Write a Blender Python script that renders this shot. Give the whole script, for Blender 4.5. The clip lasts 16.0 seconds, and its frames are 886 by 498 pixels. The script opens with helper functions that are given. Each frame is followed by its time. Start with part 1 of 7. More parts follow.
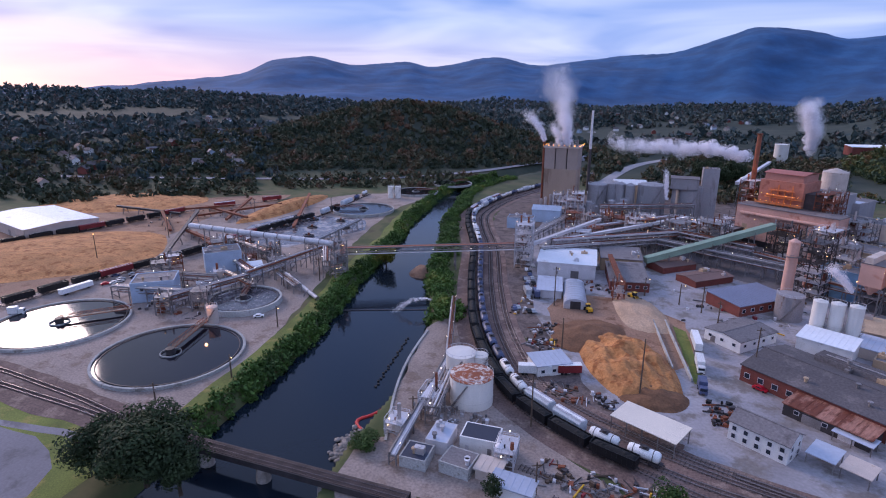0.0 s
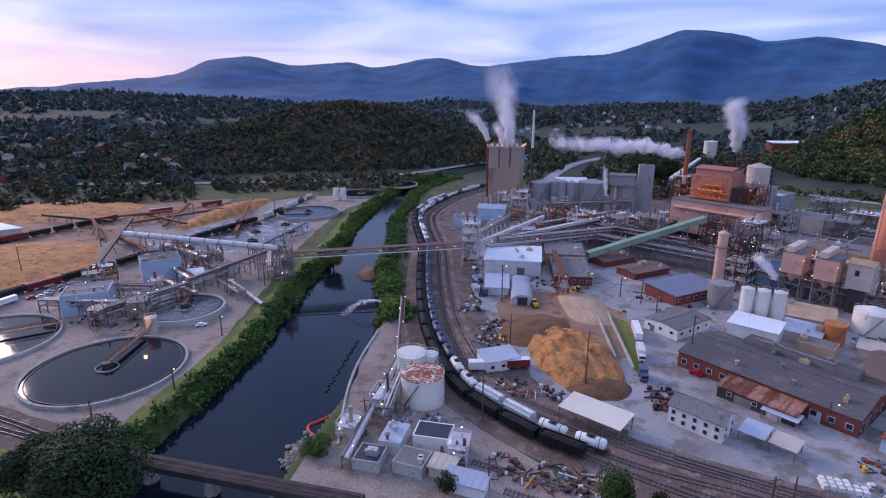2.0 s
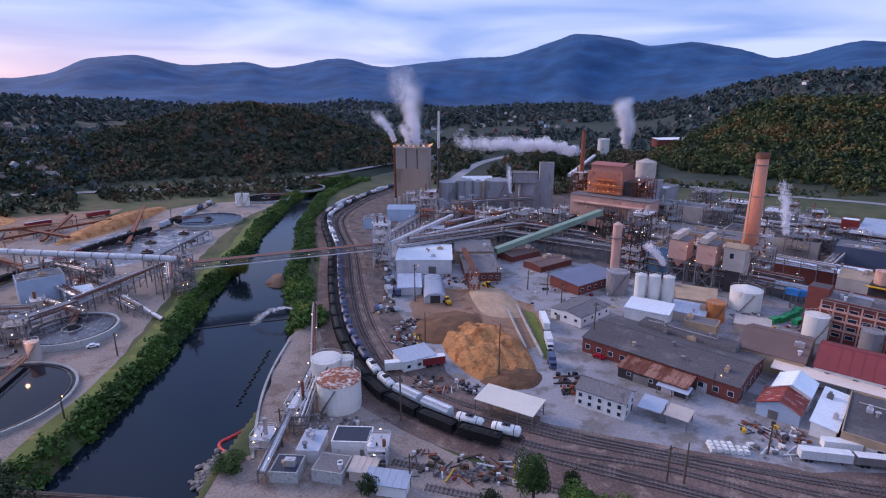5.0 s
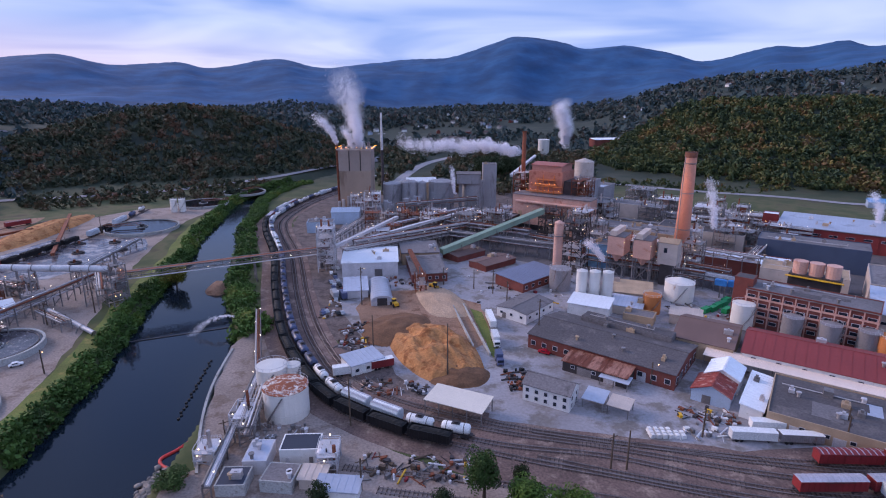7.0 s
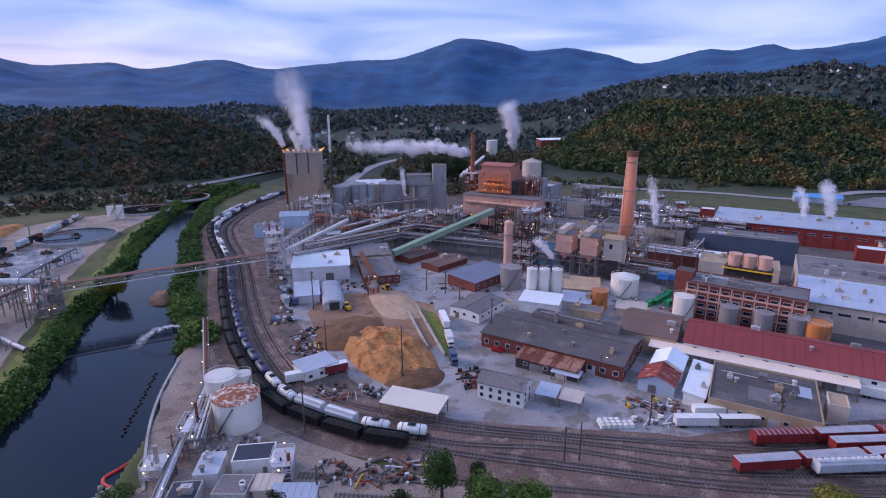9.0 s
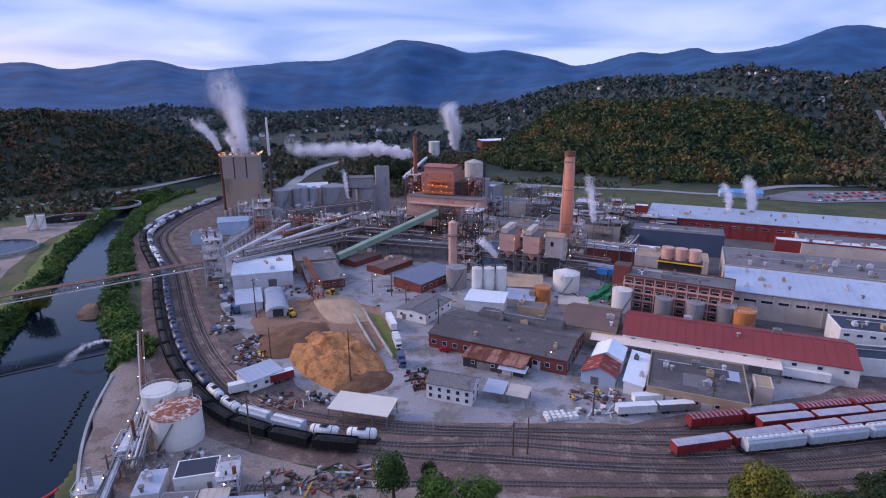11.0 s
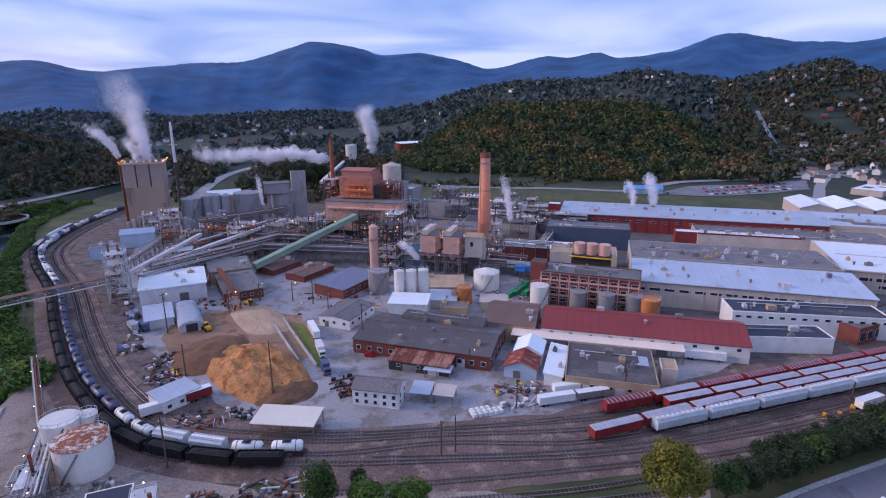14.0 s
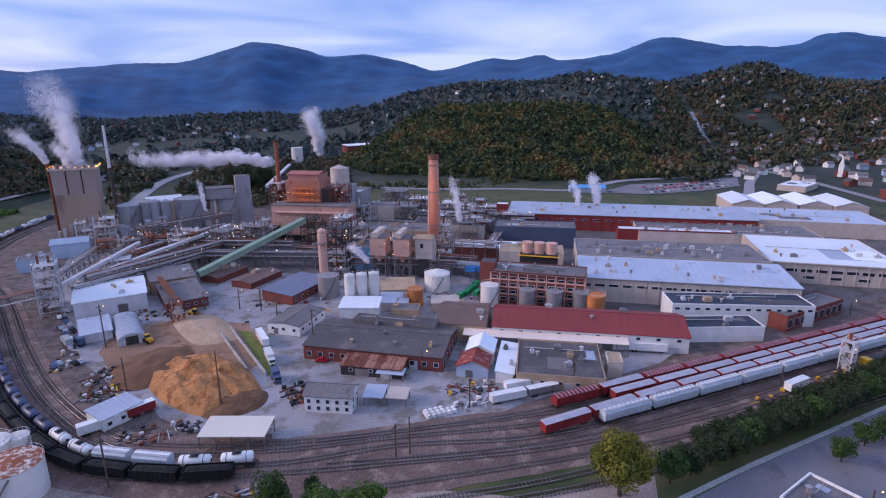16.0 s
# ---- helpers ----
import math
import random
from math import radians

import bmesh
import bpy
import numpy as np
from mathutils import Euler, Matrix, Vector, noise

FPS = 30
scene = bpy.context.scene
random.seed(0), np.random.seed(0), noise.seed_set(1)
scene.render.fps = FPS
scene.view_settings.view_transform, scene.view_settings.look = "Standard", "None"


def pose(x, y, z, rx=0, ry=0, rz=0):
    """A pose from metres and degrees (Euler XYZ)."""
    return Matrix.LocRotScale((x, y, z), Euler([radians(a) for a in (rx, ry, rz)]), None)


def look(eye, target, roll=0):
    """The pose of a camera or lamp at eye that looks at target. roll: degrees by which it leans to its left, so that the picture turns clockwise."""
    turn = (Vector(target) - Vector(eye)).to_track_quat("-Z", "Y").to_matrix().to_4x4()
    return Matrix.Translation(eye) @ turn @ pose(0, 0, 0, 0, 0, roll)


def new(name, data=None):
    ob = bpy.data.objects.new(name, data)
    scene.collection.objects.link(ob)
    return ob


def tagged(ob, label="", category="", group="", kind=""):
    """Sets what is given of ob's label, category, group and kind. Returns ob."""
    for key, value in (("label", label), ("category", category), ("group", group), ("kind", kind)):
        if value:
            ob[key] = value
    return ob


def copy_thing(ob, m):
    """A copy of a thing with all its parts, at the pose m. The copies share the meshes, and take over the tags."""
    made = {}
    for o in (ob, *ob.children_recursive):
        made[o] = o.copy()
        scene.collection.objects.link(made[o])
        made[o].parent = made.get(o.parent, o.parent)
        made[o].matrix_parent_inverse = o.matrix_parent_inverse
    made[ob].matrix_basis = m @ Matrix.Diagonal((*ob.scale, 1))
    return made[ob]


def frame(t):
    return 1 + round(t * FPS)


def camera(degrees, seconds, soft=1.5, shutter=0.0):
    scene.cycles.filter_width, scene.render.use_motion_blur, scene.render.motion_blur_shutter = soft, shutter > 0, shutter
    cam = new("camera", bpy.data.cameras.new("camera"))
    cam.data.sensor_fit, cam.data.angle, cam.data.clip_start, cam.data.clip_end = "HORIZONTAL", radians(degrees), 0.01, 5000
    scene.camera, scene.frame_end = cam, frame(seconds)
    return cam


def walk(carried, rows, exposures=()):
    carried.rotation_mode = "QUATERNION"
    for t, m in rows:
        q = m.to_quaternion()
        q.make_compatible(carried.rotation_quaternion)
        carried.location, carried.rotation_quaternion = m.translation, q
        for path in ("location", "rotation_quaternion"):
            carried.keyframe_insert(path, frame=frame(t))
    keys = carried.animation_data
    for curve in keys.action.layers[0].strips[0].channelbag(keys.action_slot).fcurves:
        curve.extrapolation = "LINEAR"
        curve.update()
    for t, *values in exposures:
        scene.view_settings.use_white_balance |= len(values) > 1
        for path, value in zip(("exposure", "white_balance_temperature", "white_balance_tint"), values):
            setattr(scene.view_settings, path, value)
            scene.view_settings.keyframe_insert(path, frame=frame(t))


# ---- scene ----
cam = camera(77.54, 16.0, soft=1.1)
# seconds, x, y, z, pitch, yaw, roll
PATH = [
    (0.0, -1.12, 2.89, 91.52, -15.947, 23.228, 0.167),
    (0.5, -0.96, 2.67, 91.55, -15.932, 21.963, 0.125),
    (1.0, -0.80, 2.46, 91.58, -15.903, 20.595, 0.078),
    (1.5, -0.66, 2.26, 91.61, -15.890, 19.117, 0.024),
    (2.0, -0.53, 2.07, 91.65, -15.884, 17.631, -0.023),
    (2.5, -0.41, 1.88, 91.68, -15.866, 16.086, -0.040),
    (3.0, -0.30, 1.69, 91.72, -15.866, 14.489, -0.046),
    (3.5, -0.20, 1.52, 91.76, -15.855, 12.884, -0.017),
    (4.0, -0.11, 1.35, 91.80, -15.838, 11.331, -0.047),
    (6.5, 0.23, 0.54, 92.03, -15.729, 3.592, -0.063),
    (7.0, 0.28, 0.38, 92.08, -15.683, 2.325, -0.046),
    (7.5, 0.32, 0.23, 92.13, -15.646, 1.153, -0.053),
    (8.0, 0.36, 0.08, 92.19, -15.600, -0.089, -0.048),
    (8.5, 0.40, -0.07, 92.24, -15.576, -1.460, -0.120),
    (9.0, 0.43, -0.23, 92.30, -15.563, -2.840, -0.138),
    (11.5, 0.55, -1.01, 92.64, -15.402, -10.277, -0.239),
    (12.0, 0.57, -1.18, 92.72, -15.356, -11.821, -0.250),
    (12.5, 0.60, -1.35, 92.79, -15.330, -13.239, -0.294),
    (13.0, 0.62, -1.52, 92.87, -15.313, -14.524, -0.330),
    (13.5, 0.65, -1.70, 92.96, -15.273, -15.719, -0.357),
    (14.0, 0.67, -1.89, 93.04, -15.247, -17.124, -0.370),
    (14.5, 0.70, -2.08, 93.13, -15.208, -18.432, -0.379),
    (15.0, 0.74, -2.28, 93.22, -15.193, -19.653, -0.366),
    (15.5, 0.78, -2.48, 93.32, -15.175, -21.092, -0.390),
    (16.0, 0.82, -2.70, 93.41, -15.126, -22.401, -0.436),
]
walk(cam, [(t, pose(x, y, z, 90 + p, 0, w) @ pose(0, 0, 0, 0, 0, r)) for t, x, y, z, p, w, r in PATH], [(0, 0.45, 6150, 14), (16, 0.45, 6150, 14)])


# ---------- sky and light: dusk under broken cloud, the last warm light low on the left ----------
def lin(r, g, b):
    """Linear colour from 0-255 display values."""
    return tuple(((c / 255 + 0.055) / 1.055) ** 2.4 if c > 10 else c / 255 / 12.92 for c in (r, g, b))


def make_world():
    w = bpy.data.worlds.new("dusk")
    scene.world = w
    w.use_nodes = True
    nt = w.node_tree
    n, l = nt.nodes, nt.links
    n.clear()
    out, bg = n.new("ShaderNodeOutputWorld"), n.new("ShaderNodeBackground")
    l.new(bg.outputs[0], out.inputs[0])
    tc, sep = n.new("ShaderNodeTexCoord"), n.new("ShaderNodeSeparateXYZ")
    l.new(tc.outputs["Generated"], sep.inputs[0])
    # cloud sheet: project the direction on a flat layer
    add = n.new("ShaderNodeMath")
    add.operation = "ADD"
    add.inputs[1].default_value = 0.10
    mx = n.new("ShaderNodeMath")
    mx.operation = "MAXIMUM"
    mx.inputs[1].default_value = 0.0
    l.new(sep.outputs[2], mx.inputs[0])
    l.new(mx.outputs[0], add.inputs[0])
    comb = n.new("ShaderNodeCombineXYZ")
    for i in range(2):
        d = n.new("ShaderNodeMath")
        d.operation = "DIVIDE"
        l.new(sep.outputs[i], d.inputs[0])
        l.new(add.outputs[0], d.inputs[1])
        l.new(d.outputs[0], comb.inputs[i])
    noi = n.new("ShaderNodeTexNoise")
    noi.inputs["Scale"].default_value = 0.55
    noi.inputs["Detail"].default_value = 3.5
    noi.inputs["Roughness"].default_value = 0.45
    noi.inputs["Distortion"].default_value = 0.6
    l.new(comb.outputs[0], noi.inputs["Vector"])
    ramp = n.new("ShaderNodeValToRGB")
    e = ramp.color_ramp.elements
    e[0].position, e[0].color = 0.36, (*lin(118, 146, 206), 1)
    e[1].position, e[1].color = 0.64, (*lin(182, 193, 222), 1)
    m = ramp.color_ramp.elements.new(0.5)
    m.color = (*lin(154, 171, 214), 1)
    l.new(noi.outputs[0], ramp.inputs[0])
    # rose glow near the horizon towards the sunset
    dot = n.new("ShaderNodeVectorMath")
    dot.operation = "DOT_PRODUCT"
    dot.inputs[1].default_value = (-0.93, 0.36, 0.0)
    l.new(tc.outputs["Generated"], dot.inputs[0])
    mr = n.new("ShaderNodeMapRange")
    mr.inputs[1].default_value, mr.inputs[2].default_value = 0.45, 1.05
    l.new(dot.outputs["Value"], mr.inputs[0])
    el = n.new("ShaderNodeMapRange")
    el.inputs[1].default_value, el.inputs[2].default_value = 0.0, 0.11
    el.inputs[3].default_value, el.inputs[4].default_value = 1.0, 0.0
    l.new(sep.outputs[2], el.inputs[0])
    mul = n.new("ShaderNodeMath")
    mul.operation = "MULTIPLY"
    l.new(mr.outputs[0], mul.inputs[0])
    l.new(el.outputs[0], mul.inputs[1])
    mix = n.new("ShaderNodeMixRGB")
    mix.inputs[2].default_value = (*lin(222, 188, 200), 1)
    l.new(mul.outputs[0], mix.inputs[0])
    l.new(ramp.outputs[0], mix.inputs[1])
    # clear dusk sky behind the cloud
    sky = n.new("ShaderNodeTexSky")
    sky.sky_type = "NISHITA"
    sky.sun_disc = False
    sky.sun_elevation, sky.sun_rotation = radians(4), radians(-69)
    sc = n.new("ShaderNodeMixRGB")
    sc.blend_type = "ADD"
    sc.inputs[0].default_value = 0.012
    l.new(mix.outputs[0], sc.inputs[1])
    l.new(sky.outputs[0], sc.inputs[2])
    l.new(sc.outputs[0], bg.inputs[0])
    bg.inputs[1].default_value = 1.0


make_world()
sun = new("sun", bpy.data.lights.new("sun", "SUN"))
sun.data.energy, sun.data.angle, sun.data.color = 1.6, radians(20), (1.0, 0.78, 0.72)
sun.matrix_world = look((-93, 36, 42), (0, 0, 0))


def sodium(x, y, z, watts):
    """A sodium floodlight of the works."""
    lamp = new("floodlight", bpy.data.lights.new("floodlight", "POINT"))
    lamp.data.energy, lamp.data.color, lamp.data.shadow_soft_size = watts, (1.0, 0.42, 0.16), 0.6
    lamp.location = (x, y, z)


for spot in ((108, 292, 26, 1500), (112, 294, 46, 1100), (50, 374, 36, 500), (70, 362, 36, 400), (38, 402, 44, 900), (-170, 153, 9, 700), (64, 282, 22, 400), (-96, 432, 8, 900), (150, 200, 12, 700)):
    sodium(*spot)


# ---------- materials ----------
def mat(name, rgb, rough=0.8, vary=0.25, scale=0.3, fine=6.0, metal=0.0, bump=0.2, spot=None, spot_at=0.62, stretch=(1, 1, 1), rand=0.12, emit=0.0, grain=0.22):
    """A surface with broad and fine variation, a random tint per object and an optional stain colour."""
    m = bpy.data.materials.new(name)
    m.use_nodes = True
    nt = m.node_tree
    n, l = nt.nodes, nt.links
    b = n["Principled BSDF"]
    c = lin(*rgb)
    tc, mp = n.new("ShaderNodeTexCoord"), n.new("ShaderNodeMapping")
    mp.inputs["Scale"].default_value = stretch
    l.new(tc.outputs["Object"], mp.inputs[0])
    big, small = n.new("ShaderNodeTexNoise"), n.new("ShaderNodeTexNoise")
    for t, s, d in ((big, scale, 4), (small, fine, 2)):
        t.inputs["Scale"].default_value, t.inputs["Detail"].default_value = s, d
        l.new(mp.outputs[0], t.inputs["Vector"])
    ramp = n.new("ShaderNodeValToRGB")
    e = ramp.color_ramp.elements
    e[0].position, e[1].position = 0.3, 0.7
    e[0].color = (*[v * (1 - vary) for v in c], 1)
    e[1].color = (*[min(1, v * (1 + vary)) for v in c], 1)
    l.new(big.outputs[0], ramp.inputs[0])
    last = ramp.outputs[0]
    if spot:
        sr = n.new("ShaderNodeValToRGB")
        sr.color_ramp.elements[0].position, sr.color_ramp.elements[1].position = spot_at - 0.06, spot_at + 0.04
        ns = n.new("ShaderNodeTexNoise")
        ns.inputs["Scale"].default_value, ns.inputs["Detail"].default_value, ns.inputs["Roughness"].default_value = scale * 2.3, 6, 0.65
        l.new(mp.outputs[0], ns.inputs["Vector"])
        l.new(ns.outputs[0], sr.inputs[0])
        mx = n.new("ShaderNodeMixRGB")
        mx.inputs[2].default_value = (*lin(*spot), 1)
        l.new(sr.outputs[0], mx.inputs[0])
        l.new(last, mx.inputs[1])
        last = mx.outputs[0]
    oi, hv = n.new("ShaderNodeObjectInfo"), n.new("ShaderNodeHueSaturation")
    mr = n.new("ShaderNodeMapRange")
    mr.inputs[3].default_value, mr.inputs[4].default_value = 1 - rand, 1 + rand
    l.new(oi.outputs["Random"], mr.inputs[0])
    l.new(mr.outputs[0], hv.inputs["Value"])
    l.new(last, hv.inputs["Color"])
    fm = n.new("ShaderNodeMixRGB")
    fm.blend_type = "MULTIPLY"
    fm.inputs[0].default_value = 1.0
    fr = n.new("ShaderNodeMapRange")
    fr.inputs[1].default_value, fr.inputs[2].default_value, fr.inputs[3].default_value, fr.inputs[4].default_value = 0.3, 0.7, 1 - grain, 1 + grain
    l.new(small.outputs[0], fr.inputs[0])
    l.new(hv.outputs[0], fm.inputs[1])
    l.new(fr.outputs[0], fm.inputs[2])
    br = n.new("ShaderNodeBrightContrast")
    br.inputs["Bright"].default_value = 0.0
    l.new(fm.outputs[0], br.inputs[0])
    l.new(br.outputs[0], b.inputs["Base Color"])
    b.inputs["Roughness"].default_value, b.inputs["Metallic"].default_value = rough, metal
    if bump:
        bp = n.new("ShaderNodeBump")
        bp.inputs["Strength"].default_value, bp.inputs["Distance"].default_value = bump, 0.15
        l.new(small.outputs[0], bp.inputs["Height"])
        l.new(bp.outputs[0], b.inputs["Normal"])
    if emit:
        b.inputs["Emission Color"].default_value, b.inputs["Emission Strength"].default_value = (*c, 1), emit
    return m


def glow(name, rgb, strength):
    m = bpy.data.materials.new(name)
    m.use_nodes = True
    b = m.node_tree.nodes["Principled BSDF"]
    b.inputs["Base Color"].default_value = (*lin(*rgb), 1)
    b.inputs["Emission Color"].default_value, b.inputs["Emission Strength"].default_value = (*lin(*rgb), 1), strength
    return m


CONCRETE = mat("concrete", (168, 166, 164), 0.9, 0.15, 0.12, 2.0, spot=(130, 124, 118))
YARD = mat("yard paving", (148, 143, 147), 0.85, 0.2, 0.045, 1.0, spot=(118, 110, 106), spot_at=0.55, grain=0.12)
GRAVEL = mat("gravel", (150, 134, 126), 0.95, 0.2, 0.05, 1.4, spot=(126, 108, 98), spot_at=0.58)
BALLAST = mat("ballast", (106, 86, 80), 0.95, 0.3, 0.06, 1.5, spot=(136, 116, 106), spot_at=0.58, grain=0.3)
DIRT = mat("dirt", (142, 110, 90), 0.95, 0.25, 0.06, 1.4, spot=(112, 78, 58), spot_at=0.6)
ASPHALT = mat("asphalt", (94, 88, 90), 0.9, 0.2, 0.05, 1.5, spot=(72, 68, 70), spot_at=0.58)
GRASS = mat("grass", (104, 112, 50), 0.95, 0.3, 0.08, 2.5, spot=(136, 126, 66), spot_at=0.6)
SCRUB = mat("scrub leaves", (58, 78, 30), 0.8, 0.4, 0.15, 1.2, rand=0.3)
LEAF = mat("tree leaves", (56, 74, 34), 0.8, 0.4, 0.15, 1.5, rand=0.3)
LEAF_LIGHT = mat("bright tree leaves", (92, 116, 38), 0.75, 0.4, 0.3, 2.0, rand=0.2)
LEAF_GOLD = mat("yellowing leaves", (122, 108, 30), 0.75, 0.4, 0.3, 2.0, rand=0.2)
BARK = mat("bark", (70, 58, 48), 0.95)
CHIPS = mat("wood chips", (188, 130, 80), 0.95, 0.22, 0.10, 1.2, spot=(150, 92, 50), spot_at=0.57, bump=0.6)
CHIPS_DARK = mat("old wood chips", (108, 76, 54), 0.95, 0.25, 0.15, 1.5, bump=0.5)
BRICK = mat("brick", (118, 62, 54), 0.9, 0.18, 0.3, 4.0, spot=(108, 66, 58))
RED_PAINT = mat("red painted wall", (130, 46, 44), 0.7, 0.15, 0.2)
WHITE_PAINT = mat("white painted wall", (226, 222, 220), 0.7, 0.08, 0.3, spot=(196, 188, 182), spot_at=0.66, grain=0.08)
CREAM = mat("cream cladding", (196, 180, 170), 0.7, 0.12, 0.2, spot=(176, 150, 128), spot_at=0.66, grain=0.1)
TAN = mat("tan wall", (176, 150, 124), 0.8, 0.15, 0.2)
SALMON = mat("salmon cladding", (208, 162, 146), 0.65, 0.12, 0.08, spot=(180, 120, 100), spot_at=0.64)
ORANGE_STEEL = mat("orange painted steel", (204, 122, 70), 0.6, 0.2, 0.4)
GREY_ROOF = mat("grey roofing", (116, 110, 112), 0.8, 0.15, 0.06, 1.5, spot=(92, 86, 88), spot_at=0.6)
DARK_ROOF = mat("dark roofing felt", (84, 78, 80), 0.85, 0.15, 0.06, 1.5, spot=(104, 96, 96), spot_at=0.6)
NAVY_ROOF = mat("navy roofing", (46, 50, 66), 0.6, 0.12, 0.1)
WHITE_ROOF = mat("white membrane roof", (236, 238, 244), 0.6, 0.06, 0.05, 1.0, spot=(198, 196, 200), spot_at=0.66, grain=0.05)
METAL_ROOF = mat("pale metal roof", (186, 190, 204), 0.4, 0.10, 0.05, 1.0, metal=0.3, spot=(160, 164, 178), spot_at=0.62, grain=0.06)
RED_RUST = mat("weathered red roof", (146, 62, 52), 0.75, 0.2, 0.3, 2.0, spot=(190, 148, 138), spot_at=0.6, stretch=(1, 0.3, 1))
RUST_ROOF = mat("rusty metal roof", (168, 118, 100), 0.8, 0.2, 0.12, 2.0, spot=(112, 58, 40), spot_at=0.50, stretch=(1, 0.25, 1))
RED_ROOF = mat("red metal roof", (138, 54, 52), 0.6, 0.12, 0.08)
BROWN_ROOF = mat("brown roof", (112, 88, 82), 0.8, 0.14, 0.08)
BLUE_WALL = mat("blue grey cladding", (168, 182, 202), 0.6, 0.1, 0.15)
DARK_BLUE = mat("dark blue cladding", (76, 86, 108), 0.6, 0.12, 0.1)
STEEL = mat("grey steel", (132, 126, 126), 0.5, 0.2, 0.3, metal=0.35, rand=0.25)
PALE_STEEL = mat("pale painted steel", (204, 200, 204), 0.5, 0.12, 0.3, metal=0.2, rand=0.15)
PIPE = mat("clad pipe", (196, 186, 184), 0.35, 0.12, 0.4, metal=0.5, rand=0.25)
RUST = mat("rusted steel", (126, 70, 48), 0.85, 0.3, 0.4, spot=(90, 50, 38))
DARK_STEEL = mat("dark steel", (70, 64, 66), 0.6, 0.25, 0.3, metal=0.3)
SILO = mat("silo concrete", (156, 152, 156), 0.75, 0.12, 0.08, spot=(130, 124, 126), spot_at=0.62, stretch=(1, 1, 0.2))
TOWER = mat("tower concrete", (172, 148, 130), 0.85, 0.12, 0.06, spot=(142, 118, 102), spot_at=0.62, stretch=(1, 1, 0.2))
STACK = mat("stack brick", (206, 140, 116), 0.85, 0.16, 0.06, spot=(176, 128, 112), spot_at=0.6, stretch=(1, 1, 0.25))
TANK_WHITE = mat("white tank paint", (224, 218, 212), 0.5, 0.08, 0.15, spot=(176, 142, 120), spot_at=0.68, stretch=(1, 1, 0.3), grain=0.06)
TANK_RUST = mat("rusted tank top", (214, 204, 196), 0.7, 0.1, 0.25, spot=(142, 76, 46), spot_at=0.47)
TANK_GREY = mat("grey tank steel", (150, 144, 146), 0.5, 0.12, 0.2, metal=0.3, spot=(124, 96, 84), spot_at=0.66, stretch=(1, 1, 0.3))
TANK_ORANGE = mat("orange tank paint", (196, 120, 66), 0.7, 0.15, 0.2)
COAL = mat("coal", (12, 12, 14), 0.8, 0.3, 0.6, 4, bump=0.8)
CAR_BLACK = mat("black car paint", (20, 20, 24), 0.5, 0.2, 0.3)
CAR_BLUE = mat("blue black car paint", (70, 78, 108), 0.45, 0.2, 0.3, rand=0.4)
CAR_WHITE = mat("white car paint", (226, 224, 224), 0.45, 0.08, 0.3, spot=(170, 160, 152), spot_at=0.68)
CAR_GREY = mat("grey hopper paint", (190, 196, 204), 0.5, 0.1, 0.25, spot=(150, 146, 146), spot_at=0.66, rand=0.08)
CAR_RED = mat("oxide red car paint", (132, 38, 42), 0.6, 0.18, 0.25, rand=0.15)
CAR_ROOF = mat("galvanised car roof", (186, 180, 188), 0.5, 0.12, 0.3, metal=0.3)
GREEN_PAINT = mat("green conveyor cladding", (136, 158, 140), 0.6, 0.12, 0.15)
GREEN_BOX = mat("green container paint", (32, 142, 84), 0.5)
BLUE_BOX = mat("blue paint", (60, 128, 196), 0.5)
YELLOW = mat("yellow paint", (220, 170, 40), 0.5)
RUBBER = mat("black rubber", (26, 26, 28), 0.8)
GLASS_DARK = mat("dark window glass", (40, 46, 58), 0.15, 0.1, 0.5, bump=0)
BOOM = mat("red boom", (214, 60, 54), 0.6)
STONE = mat("riprap stone", (150, 140, 134), 0.95, 0.3, 0.5, rand=0.3)
WOOD = mat("weathered wood", (92, 76, 64), 0.9)
TIE = mat("railway sleeper", (84, 70, 66), 0.95, 0.3)
RAILSTEEL = mat("rail steel", (120, 108, 106), 0.4, 0.2, metal=0.6)
LAMP_WARM = glow("warm lamp", (255, 196, 120), 6)
LAMP_WHITE = glow("white lamp", (255, 232, 200), 5)
LAMP_ORANGE = glow("sodium lamp", (255, 160, 50), 6)
SLUDGE = mat("dark settling water", (26, 24, 32), 0.06, 0.2, 0.05, bump=0)
SLUDGE.node_tree.nodes["Principled BSDF"].inputs["IOR"].default_value = 1.3


# ---------- builders ----------
from mathutils.geometry import tessellate_polygon


